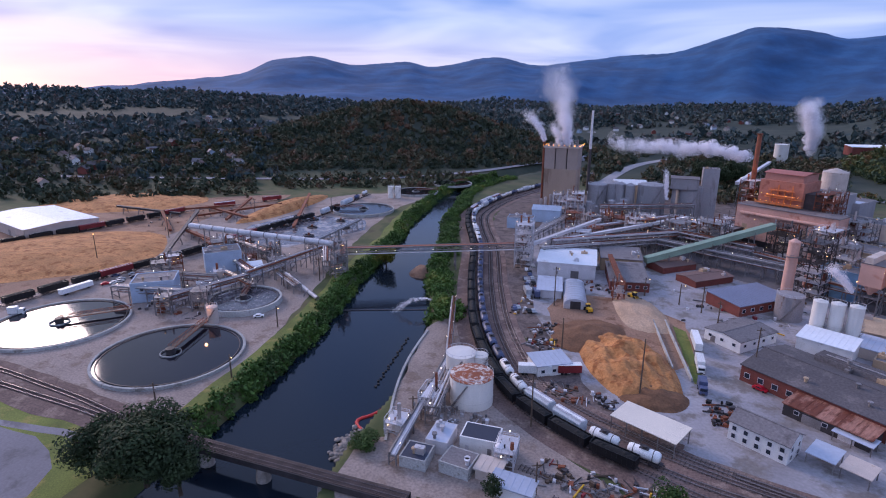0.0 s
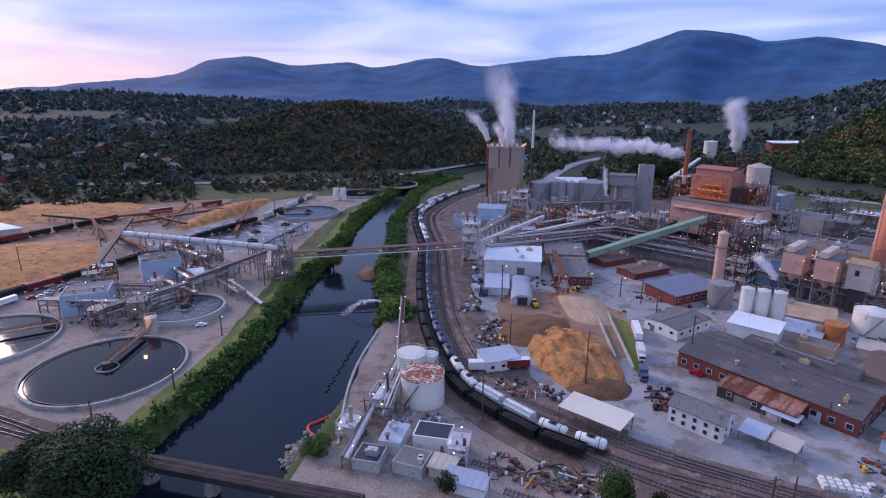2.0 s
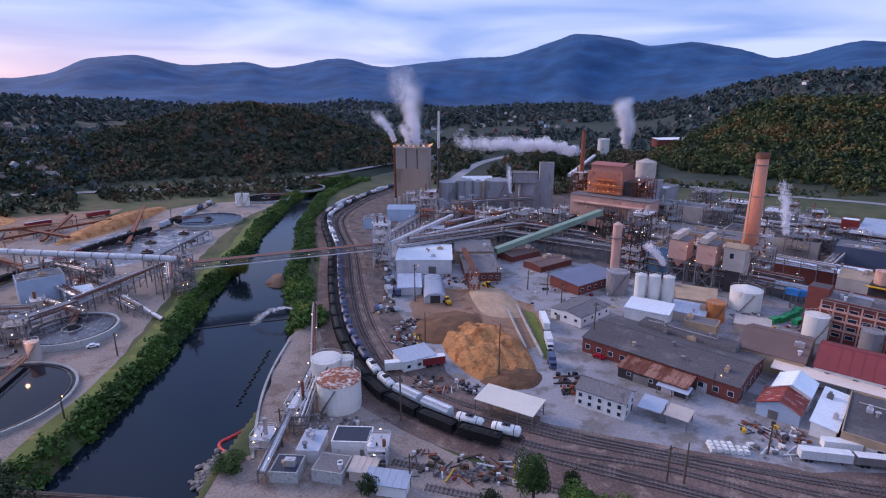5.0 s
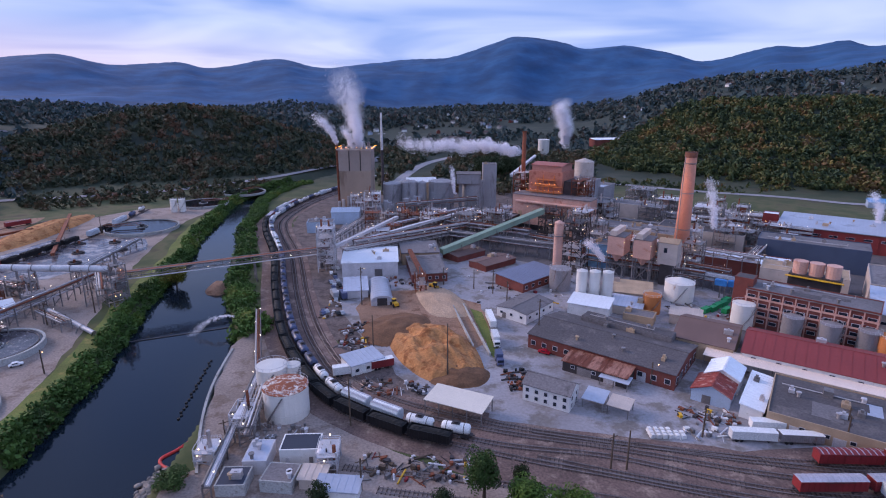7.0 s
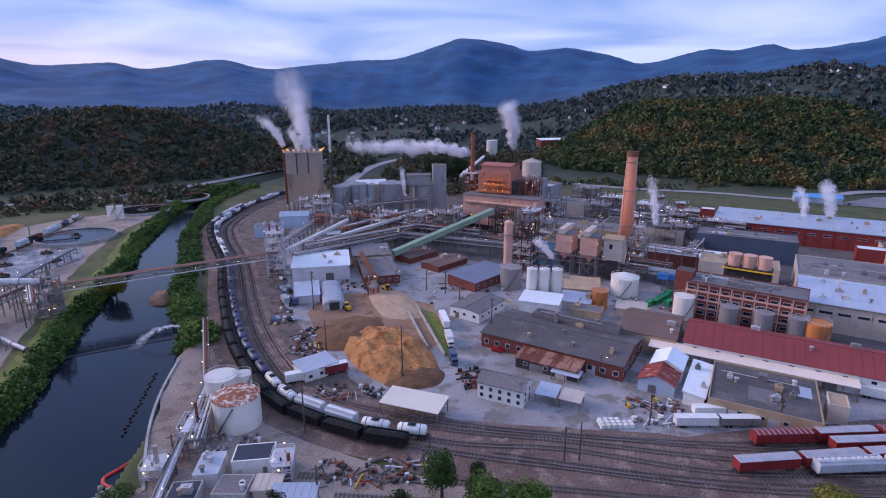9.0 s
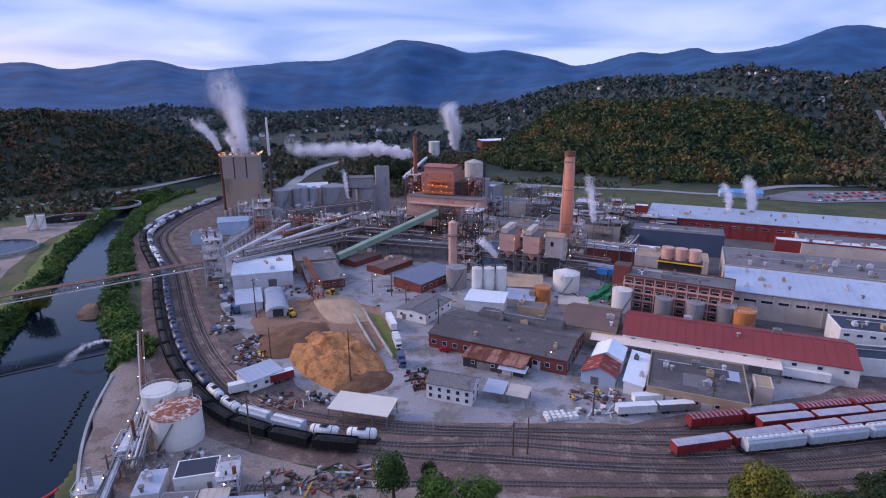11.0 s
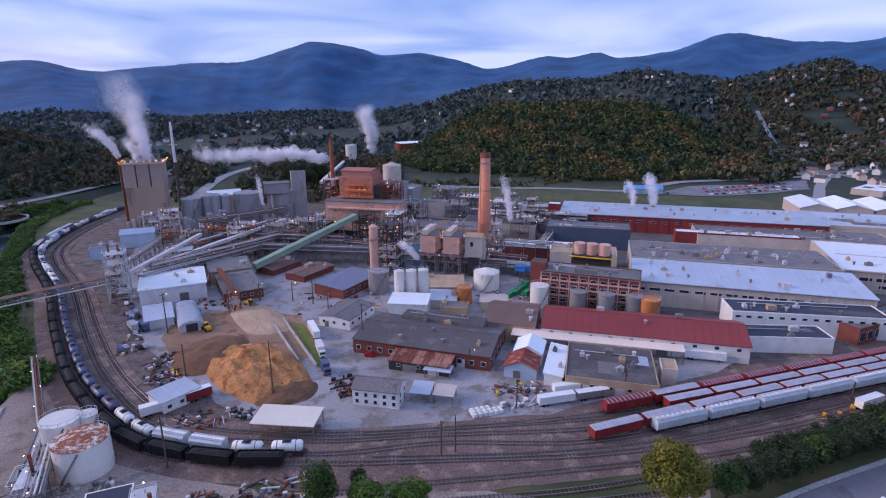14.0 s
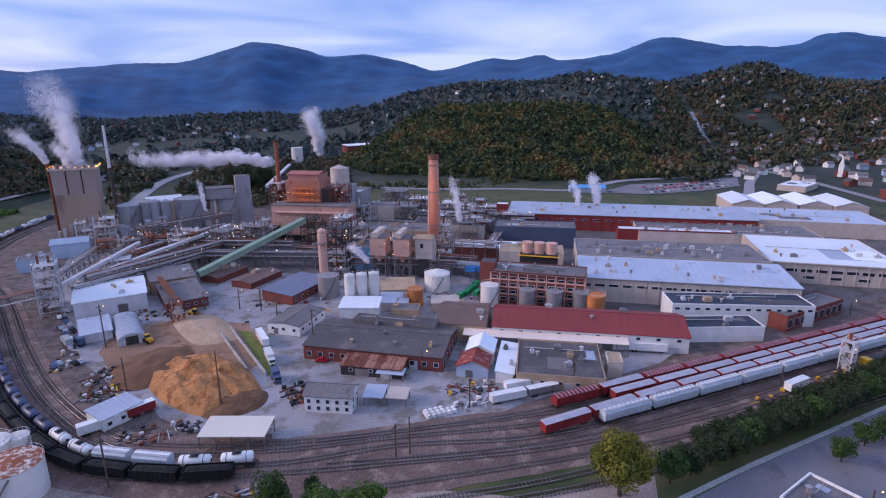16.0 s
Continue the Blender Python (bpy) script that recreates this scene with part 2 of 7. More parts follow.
class Shape:
    """Collects vertices and faces of one part."""

    def __init__(self):
        self.v, self.f = [], []

    def add(self, vs, fs):
        k = len(self.v)
        self.v += [tuple(p) for p in vs]
        self.f += [tuple(i + k for i in f) for f in fs]
        return self

    def box(self, x, y, z, sx, sy, sz, ang=0.0):
        """Centre x, y, underside z; a block with sizes sx, sy, sz turned by ang degrees."""
        c, s = math.cos(radians(ang)), math.sin(radians(ang))
        vs = []
        for dz in (0, sz):
            for a, b in ((-1, -1), (1, -1), (1, 1), (-1, 1)):
                u, w = a * sx / 2, b * sy / 2
                vs.append((x + u * c - w * s, y + u * s + w * c, z + dz))
        return self.add(vs, [(3, 2, 1, 0), (4, 5, 6, 7), (0, 1, 5, 4), (1, 2, 6, 5), (2, 3, 7, 6), (3, 0, 4, 7)])

    def cyl(self, x, y, z, r, h, n=20, r2=None, cap=True, dome=0.0):
        r2 = r if r2 is None else r2
        vs = [(x + q * math.cos(math.tau * i / n), y + q * math.sin(math.tau * i / n), zz) for q, zz in ((r, z), (r2, z + h)) for i in range(n)]
        fs = [(i, (i + 1) % n, n + (i + 1) % n, n + i) for i in range(n)]
        if cap:
            fs.append(tuple(range(n - 1, -1, -1)))
            if dome:
                vs.append((x, y, z + h + dome))
                fs += [(n + i, n + (i + 1) % n, 2 * n) for i in range(n)]
            else:
                fs.append(tuple(range(n, 2 * n)))
        return self.add(vs, fs)

    def ring(self, x, y, z, r0, r1, h, n=64):
        vs = [(x + r * math.cos(math.tau * i / n), y + r * math.sin(math.tau * i / n), zz) for r, zz in ((r0, z), (r1, z), (r1, z + h), (r0, z + h)) for i in range(n)]
        fs = []
        for a in range(4):
            b = (a + 1) % 4
            fs += [(a * n + i, a * n + (i + 1) % n, b * n + (i + 1) % n, b * n + i) for i in range(n)]
        return self.add(vs, fs)

    def tube(self, p, q, r, n=8, r2=None):
        p, q = Vector(p), Vector(q)
        d = (q - p).normalized()
        a = d.orthogonal().normalized()
        b = d.cross(a)
        r2 = r if r2 is None else r2
        vs = [c + k * (math.cos(math.tau * i / n) * a + math.sin(math.tau * i / n) * b) for c, k in ((p, r), (q, r2)) for i in range(n)]
        fs = [(i, (i + 1) % n, n + (i + 1) % n, n + i) for i in range(n)] + [tuple(range(n - 1, -1, -1)), tuple(range(n, 2 * n))]
        return self.add(vs, fs)

    def bar(self, p, q, w, h=None):
        """A square bar from p to q."""
        p, q = Vector(p), Vector(q)
        d = (q - p).normalized()
        side = d.cross(Vector((0, 0, 1)))
        side = side.normalized() if side.length > 1e-4 else Vector((1, 0, 0))
        up = side.cross(d)
        h = w if h is None else h
        vs = [c + a * w / 2 * side + b * h / 2 * up for c in (p, q) for a, b in ((-1, -1), (1, -1), (1, 1), (-1, 1))]
        return self.add(vs, [(3, 2, 1, 0), (4, 5, 6, 7), (0, 1, 5, 4), (1, 2, 6, 5), (2, 3, 7, 6), (3, 0, 4, 7)])

    def gable(self, L, W, z, rise, over=0.4, thick=0.25):
        """Two sloping roof slabs, ridge along x, over a block L x W."""
        a, b = L / 2 + over, W / 2 + over
        dz = rise * over / (W / 2)
        for s in (-1, 1):
            lo, hi = (s * b, z - dz), (0, z + rise)
            vs = [(x, y, zz + t) for t in (0, thick) for x in (-a, a) for y, zz in (lo, hi)]
            self.add(vs, [(0, 1, 3, 2), (4, 6, 7, 5), (0, 2, 6, 4), (1, 5, 7, 3), (0, 4, 5, 1), (2, 3, 7, 6)])
        return self

    def gable_ends(self, L, W, z, rise, thick=0.2, ends=(0, 1)):
        for x in [(-L / 2, L / 2 - thick)[i] for i in ends]:
            vs = [(x + t, y, zz) for t in (0, thick) for y, zz in ((-W / 2, z), (W / 2, z), (0, z + rise))]
            self.add(vs, [(0, 2, 1), (3, 4, 5), (0, 1, 4, 3), (1, 2, 5, 4), (2, 0, 3, 5)])
        return self

    def walls(self, L, W, h, t=0.3, z=0.0):
        self.box(0, -W / 2 + t / 2, z, L, t, h)
        self.box(0, W / 2 - t / 2, z, L, t, h)
        self.box(-L / 2 + t / 2, 0, z, t, W - 2 * t, h)
        return self.box(L / 2 - t / 2, 0, z, t, W - 2 * t, h)

    def mesh(self, name, material, smooth=False):
        me = bpy.data.meshes.new(name)
        me.from_pydata(self.v, [], self.f)
        me.materials.append(material)
        if smooth:
            me.shade_smooth()
        me.update()
        return me


def part(name, shape, material, parent, label="", smooth=False, at=None):
    me = shape if isinstance(shape, bpy.types.Mesh) else shape.mesh(name, material, smooth)
    ob = new(name, me)
    ob.parent = parent
    if at is not None:
        ob.matrix_basis = at
    if label:
        tagged(ob, label)
    return ob


def thing(name, label, category, x, y, z=0.0, ang=0.0, group="", kind=""):
    ob = new(name)
    ob.matrix_basis = pose(x, y, z, 0, 0, ang)
    return tagged(ob, label, category, group, kind)


def single(name, shape, material, label, category, group="", kind="", m=None, smooth=False):
    ob = new(name, shape if isinstance(shape, bpy.types.Mesh) else shape.mesh(name, material, smooth))
    if m is not None:
        ob.matrix_basis = m
    return tagged(ob, label, category, group, kind)


def patch(name, pts, z, material, label, rough=1.5, step=6.0):
    """A ground covering with an uneven rim, as a thin raised sheet."""
    out = []
    for i, p in enumerate(pts):
        q = Vector(pts[(i + 1) % len(pts)])
        p = Vector(p)
        n = max(1, int((q - p).length / step))
        for k in range(n):
            c = p.lerp(q, k / n)
            out.append((c.x + rough * noise.noise((c.x * 0.11, c.y * 0.11, 1)), c.y + rough * noise.noise((c.x * 0.11, c.y * 0.11, 7)), z))
    tris = tessellate_polygon([[Vector(p) for p in out]])
    fs = []
    for a, b, c in tris:
        n = (Vector(out[b]) - Vector(out[a])).cross(Vector(out[c]) - Vector(out[a]))
        fs.append((a, b, c) if n.z > 0 else (a, c, b))
    me = bpy.data.meshes.new(name)
    me.from_pydata(out, [], fs)
    me.materials.append(material)
    return tagged(new(name, me), label, "ground", "", "structure")


class Spline:
    """A smooth line through a few bends, walked by length."""

    def __init__(self, pts, n=40):
        p = [Vector((*q, 0)) if len(q) == 2 else Vector(q) for q in pts]
        p = [2 * p[0] - p[1]] + p + [2 * p[-1] - p[-2]]
        self.p = []
        for a, b, c, d in zip(p, p[1:], p[2:], p[3:]):
            for k in range(n):
                t = k / n
                self.p.append(0.5 * (2 * b + (c - a) * t + (2 * a - 5 * b + 4 * c - d) * t * t + (3 * b - a - 3 * c + d) * t ** 3))
        self.p.append(p[-2])
        self.s = [0.0]
        for a, b in zip(self.p, self.p[1:]):
            self.s.append(self.s[-1] + (b - a).length)
        self.length = self.s[-1]

    def at(self, s, off=0.0):
        """Place and heading (degrees) at length s; off: metres to the left."""
        s = min(max(s, 0.0), self.length - 1e-6)
        i = int(np.searchsorted(self.s, s, "right")) - 1
        d = (self.p[i + 1] - self.p[i]).normalized()
        q = self.p[i] + d * (s - self.s[i])
        return q + Vector((-d.y, d.x, 0)) * off, math.degrees(math.atan2(d.y, d.x))

    def strip(self, shape, half, z0, z1, step=4.0, off=0.0, a=0.0, b=None):
        """A raised strip (ballast, road) with a trapezoid section."""
        b = self.length if b is None else b
        n = max(2, int((b - a) / step))
        k = len(shape.v)
        for i in range(n + 1):
            for o, z in ((half + (z1 - z0), z0), (half, z1), (-half, z1), (-half - (z1 - z0), z0)):
                q, _ = self.at(a + (b - a) * i / n, off + o)
                shape.v.append((q.x, q.y, z + q.z))
        for i in range(n):
            for j in range(3):
                c = k + 4 * i + j
                shape.f.append((c, c + 1, c + 5, c + 4))
        return shape


def crown_mesh(seed, clumps, leaf, n=900, squash=0.85):
    """A crown of many small leaf blades gathered in clumps; radius about 1, centre 0."""
    rng = np.random.default_rng(seed)
    c = rng.normal(size=(clumps, 3))
    c /= np.linalg.norm(c, axis=1)[:, None]
    c *= (0.25 + 0.55 * rng.random((clumps, 1)))
    c[:, 2] *= squash
    r = 0.22 + 0.24 * rng.random(clumps)
    k = rng.integers(0, clumps, n)
    d = rng.normal(size=(n, 3))
    d /= np.linalg.norm(d, axis=1)[:, None]
    p = c[k] + d * (r[k] * (0.75 + 0.35 * rng.random(n)))[:, None]
    a = np.cross(d, rng.normal(size=(n, 3)))
    a /= np.linalg.norm(a, axis=1)[:, None]
    a = a + 0.5 * d * (rng.random((n, 1)) - 0.5)
    b = np.cross(d + 0.6 * rng.normal(size=(n, 3)), a)
    b /= np.linalg.norm(b, axis=1)[:, None]
    s = leaf * (0.6 + 0.8 * rng.random((n, 1)))
    v = np.stack([p - s * a, p + 0.6 * s * b, p + s * a, p - 0.6 * s * b], 1).reshape(-1, 3)
    f = np.arange(4 * n).reshape(n, 4)
    return v, f


def crown_lump(seed, level, rough=0.35):
    """A lumpy crown hull with gaps and points, for woods far off."""
    bm = bmesh.new()
    bmesh.ops.create_icosphere(bm, subdivisions=level, radius=1.0)
    for q in bm.verts:
        k = 1 + rough * noise.noise(q.co * 1.7 + Vector((seed * 3.1, 0, 0))) + rough * 0.9 * noise.noise(q.co * 4.3 + Vector((0, seed * 2.7, 0)))
        q.co *= k
        q.co.z = q.co.z * 0.85 if q.co.z > 0 else q.co.z * 0.6
    bm.verts.index_update()
    v = np.array([q.co[:] for q in bm.verts])
    f = np.array([[q.index for q in g.verts] for g in bm.faces])
    bm.free()
    return v, f


def scatter(name, kinds, places, material, label, category, kind="stuff"):
    """Joins many copies (x, y, z, radius, height, turn) of a few hulls into one mesh."""
    V, F, k = [], [], 0
    for i, (x, y, z, r, h, a) in enumerate(places):
        v, f = kinds[i % len(kinds)]
        c, s = math.cos(a), math.sin(a)
        w = np.empty_like(v)
        w[:, 0] = x + r * (v[:, 0] * c - v[:, 1] * s)
        w[:, 1] = y + r * (v[:, 0] * s + v[:, 1] * c)
        w[:, 2] = z + h * v[:, 2]
        V.append(w)
        F.append(f + k)
        k += len(v)
    me = bpy.data.meshes.new(name)
    V, F = np.concatenate(V), np.concatenate(F)
    n = F.shape[1]
    me.vertices.add(len(V))
    me.vertices.foreach_set("co", V.ravel())
    me.loops.add(F.size)
    me.loops.foreach_set("vertex_index", F.ravel().astype(np.int32))
    me.polygons.add(len(F))
    me.polygons.foreach_set("loop_start", np.arange(0, F.size, n, dtype=np.int32))
    me.update(calc_edges=True)
    me.materials.append(material)
    return tagged(new(name, me), label, category, "", kind)


# ---------- land: one sheet from the river to the mountains ----------
RIVER = Spline([(-70, 20), (-88, 70), (-95, 110), (-98, 140), (-105, 175), (-118, 212), (-133, 250), (-150, 312), (-170, 370), (-182, 425), (-195, 490), (-186, 580), (-150, 680), (-110, 800)])
RIVER_HALF = Spline([(0, 21), (50, 21), (90, 19), (120, 20), (155, 20), (195, 17.5), (235, 14), (300, 11), (360, 9), (420, 8), (490, 7), (580, 6), (690, 5), (900, 5)])
_rp = np.array([(p.x, p.y) for p in RIVER.p])
_rs = np.array(RIVER.s)
_hp = np.array([(p.x, p.y) for p in RIVER_HALF.p])


def river_gap(x, y):
    """Distance past the river's edge (negative: in the water), and the side (+ east)."""
    d = np.full(x.shape, 1e9)
    side = np.zeros(x.shape)
    for i in range(0, len(_rp) - 1, 4):
        j = min(i + 4, len(_rp) - 1)
        a, b = _rp[i], _rp[j]
        e = b - a
        L = np.hypot(*e)
        t = np.clip(((x - a[0]) * e[0] + (y - a[1]) * e[1]) / L ** 2, 0, 1)
        px, py = x - a[0] - t * e[0], y - a[1] - t * e[1]
        half = np.interp(_rs[i] + t * L, _hp[:, 0], _hp[:, 1])
        q = np.hypot(px, py) - half
        m = q < d
        d = np.where(m, q, d)
        side = np.where(m, np.sign(e[0] * -py + e[1] * px), side)
    return d, side


SKYLINE = Spline([(-75, 0.0), (-61, 0.0), (-53, 0.005), (-46, 0.018), (-42.5, 0.026), (-39.7, 0.046), (-35.8, 0.054), (-32, 0.042), (-27, 0.048), (-24, 0.040), (-18.2, 0.056), (-13.6, 0.042), (-5.8, 0.056), (-1.8, 0.058), (2.1, 0.078), (4.8, 0.092), (8.7, 0.083), (11.4, 0.070), (15, 0.074), (18.6, 0.062), (22.1, 0.047), (26.8, 0.066), (29.5, 0.064), (32, 0.071), (34.4, 0.063), (39, 0.071), (43.2, 0.092), (49, 0.074), (53.3, 0.071), (56.3, 0.087), (62, 0.072), (75, 0.06)], 12)
_sk = np.array([(p.x, p.y) for p in SKYLINE.p])
NEAR_RIDGE = Spline([(-75, 0.0), (10, -0.02), (18, -0.012), (23.4, 0.020), (31.8, 0.025), (36.6, 0.037), (43.8, 0.022), (50.5, 0.045), (54, 0.03), (57.6, 0.018), (75, 0.0)], 8)
_nr = np.array([(p.x, p.y) for p in NEAR_RIDGE.p])


def step(a, b, x):
    t = np.clip((x - a) / (b - a), 0, 1)
    return t * t * (3 - 2 * t)


def fbm(x, y, octaves=4):
    out, amp = np.zeros(np.shape(x)), 1.0
    rng = np.random.default_rng(5)
    for k in range(octaves):
        for _ in range(3):
            a = rng.random() * math.tau
            out += amp * np.sin((x * math.cos(a) + y * math.sin(a)) * 2 ** k * (0.8 + 0.4 * rng.random()) + rng.random() * 6.28) / 3
        amp *= 0.5
    return out


def land(x, y):
    """Height of the ground."""
    x, y = np.asarray(x, float), np.asarray(y, float)
    r = np.hypot(x, y)
    az = np.degrees(np.arctan2(x, y))
    d, side = river_gap(x, y)
    # river bed and banks: a gentle slope west, a wall and steep bank east
    bank = np.where(side > 0, step(0, np.where(y < 190, 0.8, 4.0), d), step(0, 9, d))
    z = -7 + 7 * bank
    z = np.where(d < 0, -7.0, z)
    # wooded hill across the river
    u, w = x + 385, y - 745
    z = z + 74 * np.exp(-((0.85 * u + 0.5 * w) / 185) ** 2 - ((-0.5 * u + 0.85 * w) / 120) ** 2)
    z = z + 26 * step(520, 1000, r) * step(-30, -48, az) * (1 + 0.2 * fbm(x / 300, y / 300))
    # wooded rise behind the works
    front = 560 + 3.2 * np.abs(az - 32)
    z = z + 74 * step(front + 50, front + 310, r) * step(11, 23, az) * (1 + 0.10 * fbm(x / 90, y / 90)) * (1 - step(37, 50.5, az))
    # valley floor lifts slowly
    z = z + 46 * step(800, 2700, r) + 8 * step(700, 1500, r) * fbm(x / 220, y / 220, 3)
    # second ridge with the town
    top = 92 + np.interp(az, _nr[:, 0], _nr[:, 1]) * 1750
    k = step(1050, 1750, r) * step(14, 24, az)
    z = z * (1 - k) + np.maximum(z, top) * k
    # mountains
    top = 92 + np.interp(az, _sk[:, 0], _sk[:, 1]) * 4300
    spur = 0.5 + 0.5 * fbm(az / 2.6, r / 900, 4)
    k = step(2100, 4300, r) ** (1.1 + 0.8 * spur)
    z = z * (1 - k) + top * k + 22 * fbm(x / 260, y / 260, 5) * step(1900, 2600, r) * (1 - step(3800, 4350, r)) + 5 * fbm(x / 23, y / 23, 3) * step(2600, 4000, r)
    fall = step(4350, 4900, r)
    return z * (1 - 0.5 * fall)


def make_ground():
    az = np.concatenate([np.arange(-180, -72, 6.0), np.arange(-72, 72.01, 0.45), np.arange(78, 180, 6.0)])
    rr = [12.0]
    while rr[-1] < 4900:
        rr.append(rr[-1] * 1.0145 + 0.25)
    rr = np.array(rr)
    A, R = np.meshgrid(np.radians(az), rr)
    X, Y = R * np.sin(A), R * np.cos(A)
    Z = land(X.ravel(), Y.ravel())
    n, m = len(az), len(rr)
    V = np.column_stack([X.ravel(), Y.ravel(), Z])
    V = np.vstack([V, [[0, 0, 0]]])
    i, j = np.meshgrid(np.arange(m - 1), np.arange(n), indexing="ij")
    a = (i * n + j).ravel()
    b = (i * n + (j + 1) % n).ravel()
    F = np.column_stack([a, a + n, b + n, b])
    faces = [tuple(int(q) for q in f[::-1]) for f in F] + [(n * m, (q + 1) % n, q)[::-1] for q in range(n)]
    me = bpy.data.meshes.new("ground")
    me.from_pydata([tuple(p) for p in V], [], faces)
    me.shade_smooth()
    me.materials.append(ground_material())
    tagged(new("ground", me), "valley floor of grass, scrub and woods rising to mountains, painted blue for haze", "ground", "", "structure")


def ground_material():
    m = bpy.data.materials.new("valley ground")
    m.use_nodes = True
    n, l = m.node_tree.nodes, m.node_tree.links
    b = n["Principled BSDF"]
    b.inputs["Roughness"].default_value = 0.95
    tc = n.new("ShaderNodeTexCoord")

    def noi(scale, detail=5):
        t = n.new("ShaderNodeTexNoise")
        t.inputs["Scale"].default_value, t.inputs["Detail"].default_value, t.inputs["Roughness"].default_value = scale, detail, 0.6
        l.new(tc.outputs["Object"], t.inputs["Vector"])
        return t.outputs[0]

    def ramp(src, stops):
        r = n.new("ShaderNodeValToRGB")
        e = r.color_ramp.elements
        while len(e) < len(stops):
            e.new(0.5)
        for q, (p, c) in zip(e, stops):
            q.position, q.color = p, (*lin(*c), 1)
        l.new(src, r.inputs[0])
        return r.outputs[0]
    near = ramp(noi(0.035, 8), [(0.32, (54, 64, 34)), (0.46, (70, 78, 42)), (0.56, (92, 88, 56)), (0.7, (70, 62, 46))])
    # the blue of distant air is painted into the mountains' base colour
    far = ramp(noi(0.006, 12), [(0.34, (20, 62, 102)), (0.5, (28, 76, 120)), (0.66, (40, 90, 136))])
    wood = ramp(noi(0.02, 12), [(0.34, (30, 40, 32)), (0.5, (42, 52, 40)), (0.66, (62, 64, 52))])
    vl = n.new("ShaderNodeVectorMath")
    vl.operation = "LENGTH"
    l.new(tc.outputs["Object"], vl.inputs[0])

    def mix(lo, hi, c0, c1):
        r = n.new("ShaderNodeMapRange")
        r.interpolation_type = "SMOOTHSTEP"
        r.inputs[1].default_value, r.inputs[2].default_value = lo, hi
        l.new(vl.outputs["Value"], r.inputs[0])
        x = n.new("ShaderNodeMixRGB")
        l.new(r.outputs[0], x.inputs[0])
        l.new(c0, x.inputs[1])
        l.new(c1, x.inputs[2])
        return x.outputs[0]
    # from 1.7 km on, the painted haze blue takes over from the woods
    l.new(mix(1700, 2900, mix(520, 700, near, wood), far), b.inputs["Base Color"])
    return m


def water_material():
    m = bpy.data.materials.new("river water")
    m.use_nodes = True
    n, l = m.node_tree.nodes, m.node_tree.links
    b = n["Principled BSDF"]
    b.inputs["Base Color"].default_value = (*lin(24, 32, 42), 1)
    b.inputs["Roughness"].default_value = 0.06
    b.inputs["IOR"].default_value = 1.33
    tc, t, bp = n.new("ShaderNodeTexCoord"), n.new("ShaderNodeTexNoise"), n.new("ShaderNodeBump")
    t.inputs["Scale"].default_value, t.inputs["Detail"].default_value = 0.5, 4
    l.new(tc.outputs["Object"], t.inputs["Vector"])
    bp.inputs["Strength"].default_value, bp.inputs["Distance"].default_value = 0.25, 0.12
    l.new(t.outputs[0], bp.inputs["Height"])
    l.new(bp.outputs[0], b.inputs["Normal"])
    return m


make_ground()
WATER = water_material()
s = Shape()
k = int(RIVER.length / 6)
for i in range(k + 1):
    d = RIVER.length * i / k
    w = float(np.interp(d, _hp[:, 0], _hp[:, 1])) + 5
    for o in (w, -w):
        q, _ = RIVER.at(d, o)
        s.v.append((q.x, q.y, -4.0))
s.f = [(2 * i, 2 * i + 1, 2 * i + 3, 2 * i + 2) for i in range(k)]
single("water", s, WATER, "dark slow river reflecting the evening sky", "river", "", "structure")

# ---------- ground coverings ----------
CINDER = mat("dark cinder ground", (104, 90, 86), 0.95, 0.25, 0.08, 1.2, spot=(78, 66, 62), spot_at=0.55, grain=0.3)
patch("ground_cinder", [(20, 126), (-30, 160), (-62, 216), (-92, 290), (-122, 366), (-134, 440), (-126, 520), (-60, 575), (60, 540), (200, 450), (330, 400), (480, 300), (500, 140), (330, 128), (165, 132)], 0.02, CINDER, "grey-brown cinder ground under the works", 3.0)
patch("pavement", [(18, 122), (75, 122), (140, 136), (165, 143), (150, 160), (90, 205), (130, 232), (120, 262), (60, 290), (0, 320), (-45, 330), (-70, 420), (-92, 430), (-84, 330), (-66, 265), (-52, 222), (-38, 196), (-20, 164), (0, 146)], 0.05, YARD, "blue-grey dusty paving of the mill yard")
patch("pavement", [(90, 205), (165, 143), (330, 150), (420, 220), (380, 330), (240, 400), (140, 430), (0, 460), (-80, 470), (-92, 430), (-70, 420), (-45, 330), (60, 290), (130, 232)], 0.04, ASPHALT, "dark stained paving between the mill buildings")
patch("ground_ballast", [(-6, 121), (40, 106), (100, 96), (260, 93), (420, 96), (420, 134), (260, 138), (160, 138), (75, 131), (40, 137), (18, 141), (-2, 147)], 0.10, BALLAST, "brown ballast of the railway yard")
CURVE = Spline([(20, 131), (2, 133.5), (-15, 138.5), (-29, 146.5), (-41, 156), (-57, 180), (-70, 206), (-87, 250), (-107, 307), (-133, 366), (-144, 405), (-144, 456), (-137, 500), (-120, 560), (-90, 640)])
s = CURVE.strip(Shape(), 12.5, 0.0, 0.16, 4.0, -1.5, 14)
single("ground_ballast", s, BALLAST, "brown ballast under the curving tracks", "ground", "", "structure")
patch("ground_dirt", [(-60, 100), (-20, 101), (20, 98), (60, 96), (40, 108), (-6, 120), (-36, 138), (-58, 160), (-70, 176), (-70, 130)], 0.07, GRAVEL, "pale gravel round the pump station")
